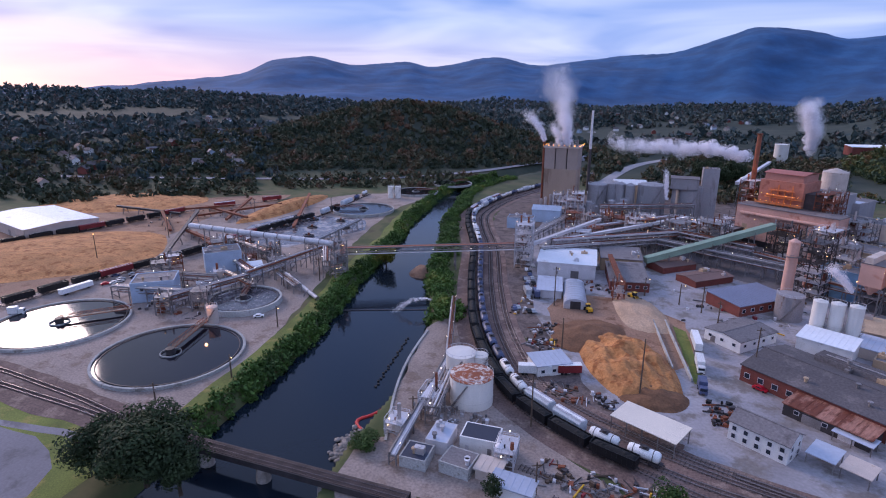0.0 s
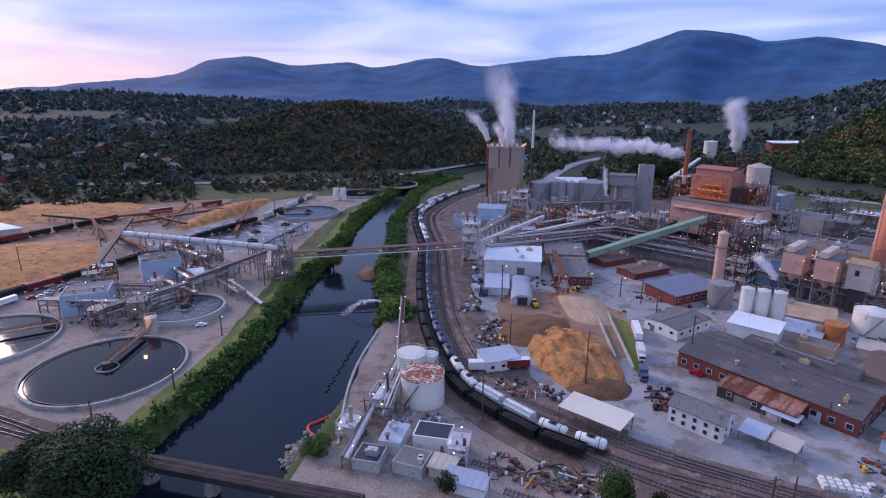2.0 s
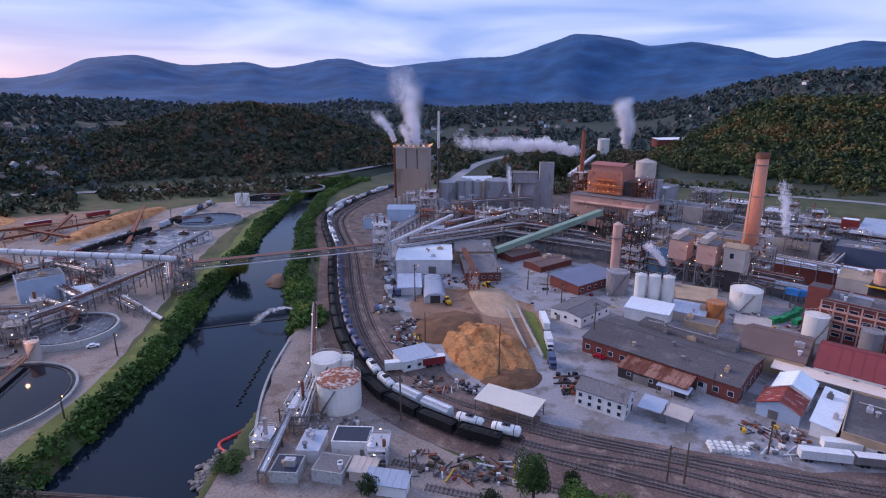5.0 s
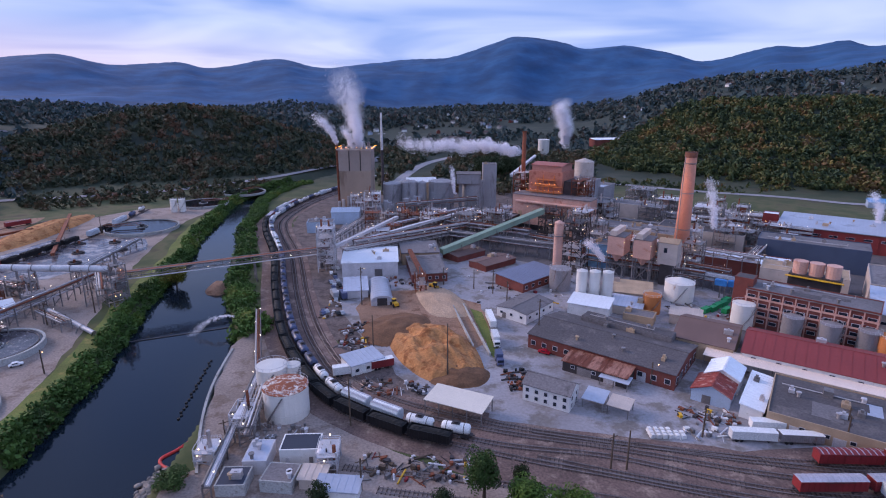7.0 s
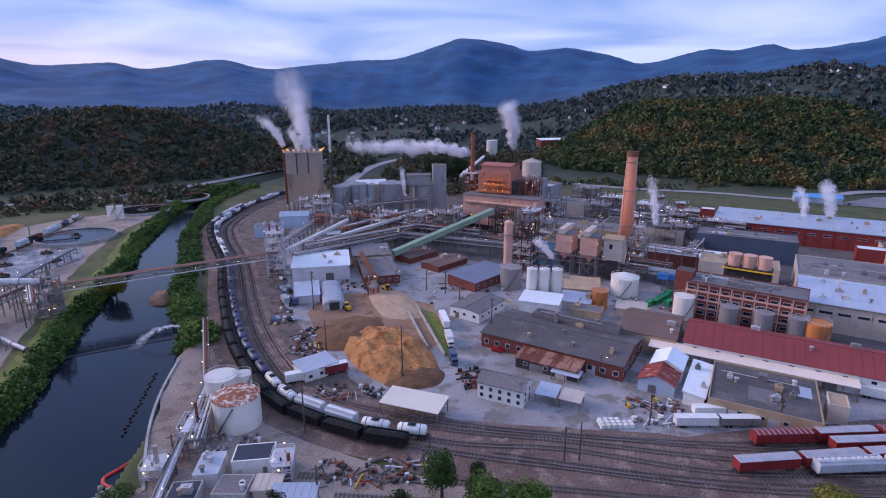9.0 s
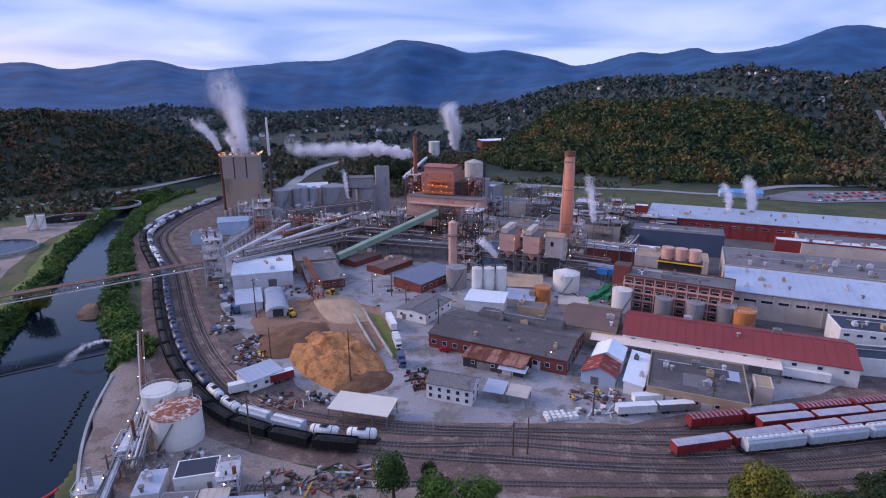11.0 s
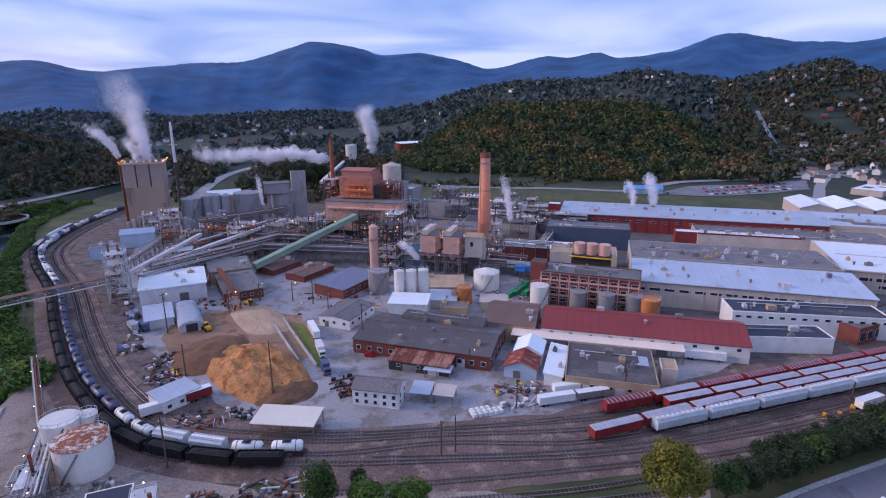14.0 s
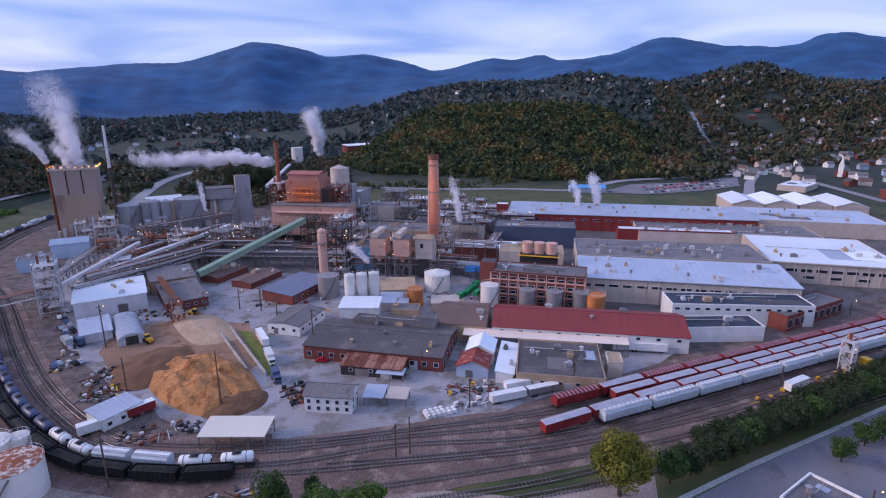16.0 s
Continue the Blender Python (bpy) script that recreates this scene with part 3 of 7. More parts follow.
patch("ground_dirt", [(-57, 106), (-58, 150), (-64, 176), (-76, 215), (-84, 212), (-87, 188), (-83, 168), (-77.5, 146), (-72.5, 130), (-67, 117)], 0.09, GRAVEL, "gravel track along the river wall")
patch("ground_dirt", [(-45, 250), (-20, 254), (8, 236), (12, 200), (4, 190), (-40, 205), (-48, 228)], 0.09, DIRT, "bark-strewn brown ground beside the chip pile")
patch("ground_dirt", [(-16, 160), (-38, 196), (-52, 222), (-66, 265), (-84, 330), (-92, 430), (-80, 470), (-60, 520), (-118, 520), (-124, 440), (-108, 380), (-88, 318), (-72, 268), (-56, 222), (-40, 182), (-22, 160), (-4, 146), (2, 146)], 0.07, CINDER, "dark cinder ground between tracks and yard")
patch("ground_gravel", [(-128, 100), (-136, 150), (-148, 185), (-160, 218), (-176, 262), (-196, 330), (-210, 400), (-206, 440), (-212, 540), (-250, 530), (-270, 440), (-330, 330), (-300, 240), (-270, 160), (-290, 90), (-180, 92)], 0.06, GRAVEL, "pale gravel round the settling tanks")
patch("ground_dirt", [(-275, 130), (-270, 236), (-300, 330), (-330, 420), (-480, 380), (-560, 290), (-430, 130)], 0.05, DIRT, "brown ground of the chip yard")
STREET = mat("street asphalt", (124, 120, 126), 0.9, 0.12, 0.05, 1.5, spot=(104, 100, 104), spot_at=0.6, grain=0.1)
patch("pavement_lot", [(84, 77), (124, 81.4), (187, 85.2), (330, 94), (330, 40), (60, 40), (66, 66)], 0.06, STREET, "grey street beside the hedge", 0.3)
single("kerb", Shape().bar((90, 79.0, 0.1), (124, 82.2, 0.1), 1.4, 0.3).bar((124, 82.2, 0.1), (187, 86.0, 0.1), 1.4, 0.3).bar((187, 86.0, 0.1), (320, 94.2, 0.1), 1.4, 0.3), CONCRETE, "pale concrete kerb between street and hedge", "kerb", "", "structure")
patch("ground_dirt", [(0, 97), (60, 95), (96, 89), (90, 79.5), (66, 72), (20, 88)], 0.05, GRAVEL, "pale gravel below the yard tracks")
patch("ground_dirt", [(-71, 98), (-73, 114), (-66, 119), (-57, 107), (-46, 97), (-40, 88), (-62, 86)], 0.1, GRAVEL, "stony ground at the bridge end", 0.6)
patch("ground_ballast", [(-300, 66), (-240, 104), (-185, 103), (-128, 99), (-126, 88), (-200, 86), (-270, 56)], 0.08, BALLAST, "brown ballast beside the settling tanks")
patch("pavement_lot", [(363, 455), (425, 484), (495, 481), (583, 476), (529, 427), (472, 420), (402, 425)], 0.5, STREET, "grey car park at the wood's edge")
patch("ground_yard", [(-215, 64), (-171, 78), (-156, 80), (-146, 77), (-138, 73), (-133, 64), (-142, 52), (-200, 40)], 0.06, STREET, "grey paved lot beyond the river trees", 0.8)
patch("ground_path", [(-215, 72), (-172, 81), (-152, 85), (-128, 87), (-128, 84.5), (-150, 82.5), (-172, 78.5), (-213, 69)], 0.07, STREET, "narrow paved lane beside the river trees", 0.3)
patch("grass", [(-215, 86), (-160, 90), (-126, 90), (-126, 60), (-150, 44), (-230, 50)], 0.03, GRASS, "worn olive grass round the paved lot")


def road(name, pts, half, material, label, z=0.12):
    sp = Spline([(x, y, float(land(np.array([x]), np.array([y]))[0])) for x, y in pts], 10)
    s = Shape()
    n = int(sp.length / 8)
    qs = [sp.at(sp.length * i / n, o)[0] for i in range(n + 1) for o in (half, -half)]
    zs = land(np.array([q.x for q in qs]), np.array([q.y for q in qs]))
    s.v = [(q.x, q.y, max(q.z, float(h)) + z + 0.25) for q, h in zip(qs, zs)]
    s.f = [(2 * i, 2 * i + 1, 2 * i + 3, 2 * i + 2) for i in range(n)]
    return single(name, s, material, label, "road", "", "structure")


PALE_ROAD = mat("pale road", (146, 142, 146), 0.9, 0.1)
road("road", [(-640, 330), (-575, 366), (-436, 441), (-355, 485), (-282, 527), (-215, 600), (-165, 683), (-120, 790)], 5, PALE_ROAD, "pale road along the foot of the wooded hill")
road("road", [(60, 700), (129, 616), (214, 553), (292, 517), (345, 482), (405, 500), (437, 503), (505, 494), (617, 500), (669, 514)], 5, PALE_ROAD, "pale road along the foot of the wooded rise")
road("road", [(480, 376), (520, 408), (560, 440), (615, 478), (669, 514)], 5, PALE_ROAD, "street climbing from the works to the junction")
road("road", [(669, 514), (655, 474), (638, 434), (616, 394), (594, 354), (566, 303)], 5, PALE_ROAD, "street running past the white-roofed stores")
road("road", [(669, 514), (690, 570), (730, 625), (790, 700), (870, 800), (960, 920)], 4, PALE_ROAD, "street climbing into the hill town")
road("road", [(669, 514), (740, 520), (830, 540), (930, 590)], 4, PALE_ROAD, "street between the houses of the town")
road("road", [(-75, 520), (-70, 640), (-50, 760), (10, 900)], 6, PALE_ROAD, "wide pale road leading away behind the works")


# ---------- buildings ----------
def building(name, label, x, y, L, W, ang, h, wall, roof, kind="flat", rise=2.0, z=0.0, win=(), doors=(), vents=0, seed=1, parapet=0.5, over=0.4, category="building", wall_name="wall"):
    """A hall: four walls, a roof, windows (side, rows, count, width, height, lowest sill) and doors (side, along, width, height)."""
    rng = random.Random(seed)
    e = thing(name, label, category, x, y, z, ang)
    part("wall", Shape().walls(L, W, h), wall, e)
    if kind == "gable":
        for k in (0, 1):
            part("gable", Shape().gable_ends(L, W, h, rise, 0.2, (k,)), wall, e)
        part("roof", Shape().gable(L, W, h, rise, over), roof, e)
        part("ridge_cap", Shape().box(0, 0, h + rise + 0.2, L + 2 * over, 0.5, 0.12), roof, e)
    elif kind == "shed":
        s = Shape()
        a, b = L / 2 + over, W / 2 + over
        s.add([(u, v, h + (rise if v > 0 else 0) + t) for t in (0, 0.3) for u, v in ((-a, -b), (a, -b), (a, b), (-a, b))], [(3, 2, 1, 0), (4, 5, 6, 7), (0, 1, 5, 4), (1, 2, 6, 5), (2, 3, 7, 6), (3, 0, 4, 7)])
        part("roof", s, roof, e)
        s = Shape()
        for u in (-L / 2, L / 2 - 0.3):
            s.add([(u + t, v, zz) for t in (0, 0.3) for v, zz in ((-W / 2, h), (W / 2, h), (W / 2, h + rise))], [(0, 2, 1), (3, 4, 5), (0, 1, 4, 3), (1, 2, 5, 4), (2, 0, 3, 5)])
        s.box(0, W / 2 - 0.15, h, L - 0.6, 0.3, rise)
        part("upper_wall", s, wall, e)
    else:
        part("roof", Shape().box(0, 0, h - 0.15, L - 0.6, W - 0.6, 0.3), roof, e)
        if parapet:
            part("parapet", Shape().walls(L + 0.1, W + 0.1, parapet, 0.35, h), wall, e)
    if kind == "flat" and L * W > 120:
        for _ in range(3):
            pw, ph = L * (0.1 + 0.2 * rng.random()), W * (0.12 + 0.25 * rng.random())
            part("roof_patch", Shape().box((rng.random() - 0.5) * (L - pw - 2), (rng.random() - 0.5) * (W - ph - 2), h + 0.15, pw, ph, 0.02 + 0.01 * _), rng.choice((GREY_ROOF, DARK_ROOF, METAL_ROOF, roof)), e)
        v = (rng.random() - 0.5) * W * 0.6
        part("roof_pipe", Shape().tube((-L * 0.42, v, h + 0.55), (L * 0.3, v, h + 0.55), 0.16, 6).tube((L * 0.3, v, h + 0.5), (L * 0.3, v, h + 1.6), 0.16, 6), PIPE, e)
    elif kind in ("gable", "shed") and roof not in (DARK_ROOF, GREY_ROOF, BROWN_ROOF, TAN):
        seam, k = Shape(), max(4, int(L / (1.6 if L < 60 else 3.0)))
        for i in range(k + 1):
            u = -L / 2 - over + (L + 2 * over) * i / k
            if kind == "gable":
                dz = rise * over / (W / 2)
                for sg in (-1, 1):
                    seam.bar((u, sg * (W / 2 + over), h - dz + 0.27), (u, 0, h + rise + 0.27), 0.14, 0.09)
            else:
                seam.bar((u, -W / 2 - over, h + 0.33), (u, W / 2 + over, h + rise + 0.33), 0.14, 0.09)
        tagged(part("roof_seaming", seam, roof, e), kind="stuff")
    nx, ny = {"s": (0, -1), "n": (0, 1), "w": (-1, 0), "e": (1, 0)}, None
    for side, rows, count, w, hh, sill in win:
        dx, dy = nx[side]
        span = L if dy else W
        pane, fr = Shape(), Shape()
        if dy:
            fr.box(0, 0, 0, w + 0.3, 0.14, hh + 0.3)
            pane.box(0, 0, 0, w, 0.18, hh)
        else:
            fr.box(0, 0, 0, 0.14, w + 0.3, hh + 0.3)
            pane.box(0, 0, 0, 0.18, w, hh)
        fm, pm = fr.mesh("window_frame", PALE_STEEL), pane.mesh("pane", GLASS_DARK)
        for r in range(rows):
            for c in range(count):
                q = span * ((c + 0.5) / count - 0.5)
                zz = sill + r * (h - sill) / rows
                px, py = (q, dy * (W / 2 + 0.03)) if dy else (dx * (L / 2 + 0.03), q)
                wn = part("window", fm, None, e, at=pose(px, py, zz - 0.15))
                part("pane", pm, None, wn, at=pose(0, 0, 0.15))
    for side, along, w, hh in doors:
        dx, dy = nx[side]
        s = Shape()
        if dy:
            s.box(along * L / 2, dy * (W / 2 + 0.02), 0.02, w, 0.12, hh)
        else:
            s.box(dx * (L / 2 + 0.02), along * W / 2, 0.02, 0.12, w, hh)
        part("door", s, rng.choice((STEEL, DARK_STEEL, PALE_STEEL)), e)
    for _ in range(vents):
        u, v = (rng.random() - 0.5) * L * 0.85, (rng.random() - 0.5) * W * 0.75
        zz = h + (rise * (1 - abs(v) / (W / 2)) if kind == "gable" else rise * (0.5 + v / W) if kind == "shed" else 0.1)
        s = Shape()
        if rng.random() < 0.5:
            s.box(u, v, zz, 1.2 + 2.2 * rng.random(), 1.2 + 1.5 * rng.random(), 0.9 + 1.2 * rng.random())
            s.box(u, v, zz + 1.2, 0.8, 0.8, 0.9)
        else:
            s.cyl(u, v, zz - 0.1, 0.45, 1.4, 10)
            s.cyl(u, v, zz + 1.3, 0.75, 0.35, 10)
        part("roof_vent", s, rng.choice((STEEL, PALE_STEEL, PIPE, TAN)), e)
    return e


def pilasters(hall, L, W, h, n, paint=CREAM):
    """Wall columns and a gutter along the front of a hall."""
    me = Shape().box(0, 0, 0, 0.5, 0.35, h - 0.1).mesh("pilaster", paint)
    for i in range(n):
        part("pilaster", me, None, hall, at=pose(-L / 2 + 0.4 + (L - 0.8) * i / (n - 1), -W / 2 - 0.12, 0))
    part("gutter", Shape().box(0, -W / 2 - 0.5, h - 0.25, L, 0.3, 0.25), STEEL, hall)


def canopy(label, x, y, L, W, ang, h, roof, rail=True, slope=0.4):
    """An open shed: a roof on posts with a rail."""
    e = thing("canopy", label, "shed", x, y, 0, ang)
    a, b = L / 2 + 0.4, W / 2 + 0.4
    part("roof", Shape().add([(u, v, h + (slope if v > 0 else 0) + t) for t in (0, 0.2) for u, v in ((-a, -b), (a, -b), (a, b), (-a, b))], [(3, 2, 1, 0), (4, 5, 6, 7), (0, 1, 5, 4), (1, 2, 6, 5), (2, 3, 7, 6), (3, 0, 4, 7)]), roof, e)
    n = max(2, int(L / 4) + 1)
    pm = Shape().box(0, 0, 0, 0.25, 0.25, h + 0.02).mesh("post", STEEL)
    for i in range(n):
        for v in (-W / 2, W / 2):
            part("post", pm, None, e, at=pose(-L / 2 + L * i / (n - 1), v, 0))
    if rail:
        for v in (-W / 2, W / 2):
            for zz in (1.0, 2.0):
                part("rail", Shape().box(0, v, zz, L, 0.12, 0.12), STEEL, e)
    return e


G = -32.0
W1, W2 = ("s", 1, 6, 1.6, 1.4, 2.0), ("e", 1, 3, 1.6, 1.4, 2.0)
building("white_house", "two-storey white wooden house with a grey gable roof in the yard", 27.5, 155, 15, 8.5, -29, 5.6, WHITE_PAINT, GREY_ROOF, "gable", 2.2, win=(("s", 2, 5, 1.0, 1.2, 1.0), ("e", 2, 2, 1.0, 1.2, 1.0)), doors=(("e", 0.5, 1.2, 2.1),), category="house")
canopy("open-sided loading shed with a flat cream roof beside the tracks", -1, 147, 18, 9, -23, 4.4, mat("cream roof sheet", (226, 214, 200), 0.6, 0.06, 0.1))
canopy("small open shelter with a pale metal roof", 41, 153, 6, 7, -28, 3, METAL_ROOF, False)
canopy("small open shelter with a cream roof", 47.5, 149, 6, 6, -30, 3, CREAM, False)
building("brick_workshop", "long low brick workshop with a dark grey felt roof", 54, 188, 53, 27, -35, 5.6, BRICK, DARK_ROOF, "gable", 2.4, win=(("e", 1, 5, 1.8, 2.2, 1.5), ("s", 1, 12, 1.6, 1.6, 1.8)), doors=(("e", -0.5, 3.5, 3.6), ("s", 0.6, 3, 3.4)), vents=7, seed=3)
building("roof_monitor", "raised roof light running along the workshop ridge", 62, 196, 34, 6, -35, 8.6, GREY_ROOF, DARK_ROOF, "flat", vents=2, seed=9, parapet=0.0, category="roof light")
building("store_shed", "low dark shed with a rusty corrugated roof", 47, 173.5, 22, 12, -33, 3.6, DARK_STEEL, RUST_ROOF, "shed", 1.2, doors=(("s", -0.3, 5, 2.8), ("s", 0.5, 4, 2.8)), win=(("s", 1, 3, 1.2, 1.0, 1.8),))
canopy("lean-to with a pale metal roof on the rusty shed", 50, 164.5, 9, 4, -33, 2.8, METAL_ROOF, False)
building("red_barn", "small pale block barn with a rusty red gable roof", 79, 158.5, 11, 11, 56, 4.0, BLUE_WALL, RED_RUST, "gable", 2.4, doors=(("w", 0.2, 2.5, 2.8),), category="barn")
building("white_barn", "white gabled shed behind the red-roofed barn", 86, 167, 11, 10, 56, 5.0, WHITE_PAINT, WHITE_ROOF, "gable", 2.4, category="barn")
building("lean_to", "narrow block shed with a white sheet roof", 91, 156, 24, 6, 56, 3.6, WHITE_PAINT, WHITE_ROOF, "shed", 0.8, vents=2, seed=4)
building("flat_warehouse", "flat-roofed tan warehouse with brown felt beside the yard tracks", 106, 146, 29, 27, G, 5.0, TAN, DARK_ROOF, "flat", vents=8, seed=6, doors=(("s", -0.5, 3, 3), ("s", 0.2, 3, 3), ("e", 0.0, 3, 3.2)), win=(("s", 1, 5, 1.2, 1.0, 2.2),))
building("annex", "small cream stair annex on the tan warehouse", 123.5, 138, 5, 8, G, 5.5, CREAM, TAN, "flat")
building("red_roof_store", "long store with a red metal gable roof and pale walls", 134, 168.5, 74, 25, G, 6.6, WHITE_PAINT, RED_ROOF, "gable", 3.6, doors=(("s", 0.2, 4, 3.8), ("s", 0.55, 4, 3.8), ("s", 0.8, 8, 2.2), ("e", 0.3, 4, 4)), win=(("s", 1, 10, 1.4, 1.0, 4.6),), vents=3, seed=14)
building("brown_roof_store", "end of the long store with a brown patched roof", 92, 195, 20, 25, G, 6.6, TAN, BROWN_ROOF, "gable", 3.6, vents=2, seed=15)
e = canopy("long white loading canopy along the red-roofed store", 112, 165, 62, 6, G, 4.6, mat("cream canopy sheet", (226, 204, 190), 0.6, 0.08, 0.1), False, 0.6)
building("navy_roof_hall", "white-walled hall with a flat navy roof", 204, 157, 58, 15, -27, 8.8, WHITE_PAINT, NAVY_ROOF, "flat", vents=8, seed=21, win=(("s", 1, 14, 1.8, 0.9, 6.6),))
building("navy_roof_wing", "low white wing with a dark navy roof by the tracks", 181, 147, 34, 12, -22, 6.0, WHITE_PAINT, NAVY_ROOF, "flat", vents=2, seed=22, doors=(("s", -0.8, 2.5, 3),))
building("brick_wing", "red brick wing with tall windows along the tracks", 231, 146, 42, 12, 6, 6.5, BRICK, GREY_ROOF, "flat", win=(("s", 1, 9, 3.0, 3.4, 1.6),))
e = building("machine_hall", "very long cream machine hall with a pale blue metal roof", 204, 189, 96, 30, -34, 11.5, CREAM, METAL_ROOF, "shed", 2.2, win=(("s", 1, 15, 4.6, 1.1, 7.6),), vents=16, seed=31)
pilasters(e, 96, 30, 11.5, 17)
building("rear_hall", "long hall with a flat grey roof behind the machine hall", 225, 221, 96, 36, -33, 13.0, CREAM, GREY_ROOF, "flat", vents=26, seed=32)
e = building("white_roof_hall", "wide hall with a brilliant white membrane roof", 308, 193, 62, 62, -38, 10.4, CREAM, WHITE_ROOF, "flat", vents=8, seed=33, win=(("s", 1, 9, 5.2, 1.6, 6.0), ("s", 1, 5, 5.0, 1.4, 2.6)))
pilasters(e, 62, 62, 10.4, 12)
e = building("red_hall", "long red-walled hall with a pale metal roof", 283, 322, 172, 40, -34, 11.5, RED_PAINT, METAL_ROOF, "shed", 1.6, vents=26, seed=35, win=(("s", 1, 20, 4.2, 1.1, 7.4),))
pilasters(e, 172, 40, 11.5, 24, RED_PAINT)
building("red_annex", "lower red annex with a white roof strip", 280, 270, 72, 9, -34, 8.6, RED_PAINT, WHITE_ROOF, "flat", vents=9, seed=36)
building("grey_link_hall", "broad flat grey roof between the red halls", 312, 260, 110, 34, -34, 8.0, CREAM, GREY_ROOF, "flat", vents=18, seed=37)
building("dark_blue_hall", "windowless dark blue clad hall", 194, 305, 52, 20, G, 13.0, DARK_BLUE, GREY_ROOF, "flat", vents=4, seed=38)
for i, (u, v) in enumerate([(415, 333), (437, 320), (459, 306), (478, 290)]):
    building("gabled_store", "white-roofed gabled store in a row of four", u, v, 46, 24, 56, 9, CREAM, WHITE_ROOF, "gable", 3.6)
building("far_grey_hall", "flat-roofed pale hall beyond the white roof", 395, 262, 90, 50, -38, 10, CREAM, METAL_ROOF, "flat", vents=10, seed=39)
e = building("brick_block", "brick mill block with pinkish concrete frame and window bands", 138, 211, 44, 16, -38, 15.5, BRICK, GREY_ROOF, "flat", win=(("s", 4, 10, 2.6, 1.3, 2.0), ("w", 4, 4, 2.2, 1.3, 2.0)), vents=6, seed=41)
pilasters(e, 44, 16, 15.5, 11, SALMON)
s = thing("brick_stair_tower", "square red brick stair tower at the block's corner", "tower", 118, 224, 0, -38)
part("wall", Shape().walls(7, 7, 19), BRICK, s)
part("roof", Shape().box(0, 0, 18.6, 6.4, 6.4, 0.4), DARK_ROOF, s)
building("white_top_shop", "square workshop with a patchy white roof and grey cladding", -51, 288, 29, 30, 8, 7.6, PALE_STEEL, WHITE_ROOF, "gable", 1.2, vents=4, seed=51, doors=(("s", 0.3, 4, 4),))
s = thing("arched_store", "arched metal store with ribbed pale roof", "shed", -39.5, 246, 0, 12)
q = Shape()
n = 12
for u in (-14, 14):
    for i in range(n + 1):
        a = math.pi * i / n
        q.v.append((5 * math.cos(a), u, 2.2 + 2.6 * math.sin(a)))
q.f = [(i, i + 1, n + 2 + i, n + 1 + i) for i in range(n)] + [tuple(range(n + 1))[::-1], tuple(range(n + 1, 2 * n + 2))]
part("roof", q, METAL_ROOF, s)
part("wall", Shape().walls(10, 28, 2.25), PALE_STEEL, s)
for u in range(-13, 14, 3):
    part("rib", Shape().add([((5.08) * math.cos(math.pi * i / 10), u + t, 2.2 + 2.7 * math.sin(math.pi * i / 10)) for t in (0, 0.25) for i in range(11)], [(i, i + 1, 12 + i, 11 + i) for i in range(10)]), STEEL, s)
part("door", Shape().box(0, -14.05, 0, 4.5, 0.12, 3.6), DARK_STEEL, s)
building("side_shed", "low pale shed beside the arched store", -52, 250, 11, 18, 12, 3.6, PALE_STEEL, METAL_ROOF, "shed", 0.8)
building("red_shed", "red brick shed with a grey metal roof by the chip hopper", -20, 279, 18, 28, 12, 4.6, BRICK, GREY_ROOF, "shed", 1.4, win=(("s", 1, 5, 1.4, 1.2, 1.8),), doors=(("e", -0.5, 4, 3.6),))
building("upper_shed", "pale-roofed shed adjoining the red shed", -26, 306, 21, 22, 10, 6.8, TAN, GREY_ROOF, "shed", 0.8, vents=3, seed=52)
building("blue_roof_shop", "brick shop with a blue-grey shed roof", 33, 268, 30, 18, 44, 4.6, BRICK, mat("slate blue roof", (116, 122, 144), 0.6, 0.1, 0.1), "shed", 1.0, win=(("s", 1, 6, 1.6, 1.4, 1.6),))
building("low_brick_shop", "low brick shop with a tan flat roof", 16, 296, 24, 13, 44, 3.2, BRICK, BROWN_ROOF, "gable", 0.8, vents=3, seed=53)
building("low_side_shop", "low brick shop by the green conveyor", 0, 312, 22, 13, 44, 3.2, BRICK, BROWN_ROOF, "gable", 0.8, vents=2, seed=54)
building("white_shop", "white block shop with a grey roof", 27, 226, 21, 15, 50, 4.4, WHITE_PAINT, GREY_ROOF, "gable", 1.0, win=(("s", 1, 4, 1.2, 1.0, 2.0), ("w", 1, 3, 1.2, 1.0, 2.0)), doors=(("w", 0.5, 2, 2.6),))
building("silo_shed", "white shed with a pale roof in front of three silos", 55, 226, 17, 12, -24, 5.8, WHITE_PAINT, WHITE_ROOF, "shed", 0.8)
building("tan_roof_shed", "tan-roofed shed among tanks", 78, 247, 19, 16, -18, 4.8, CREAM, TAN, "shed", 1.0, vents=2, seed=55)
building("grey_roof_shed", "low grey-roofed shed among tanks", 72, 231, 14, 12, -24, 3.8, CREAM, METAL_ROOF, "shed", 0.8, vents=2, seed=56)
building("small_grey_shed", "small grey shed near the workshop", 74, 219, 12, 8, -28, 3.4, TAN, GREY_ROOF, "flat", vents=1, seed=57)
building("cream_shed", "cream shed with a flat roof by the containers", 93, 219, 12, 9, -24, 4.0, CREAM, CREAM, "shed", 0.5, doors=(("s", 0.0, 3, 2.8),))
building("site_office", "white site office with a pale flat roof beside the tracks", -35, 174, 12, 9, 36, 3.8, WHITE_PAINT, METAL_ROOF, "shed", 0.5, win=(("s", 1, 3, 1.2, 1.0, 1.4),), doors=(("s", 0.8, 1, 2.1),))
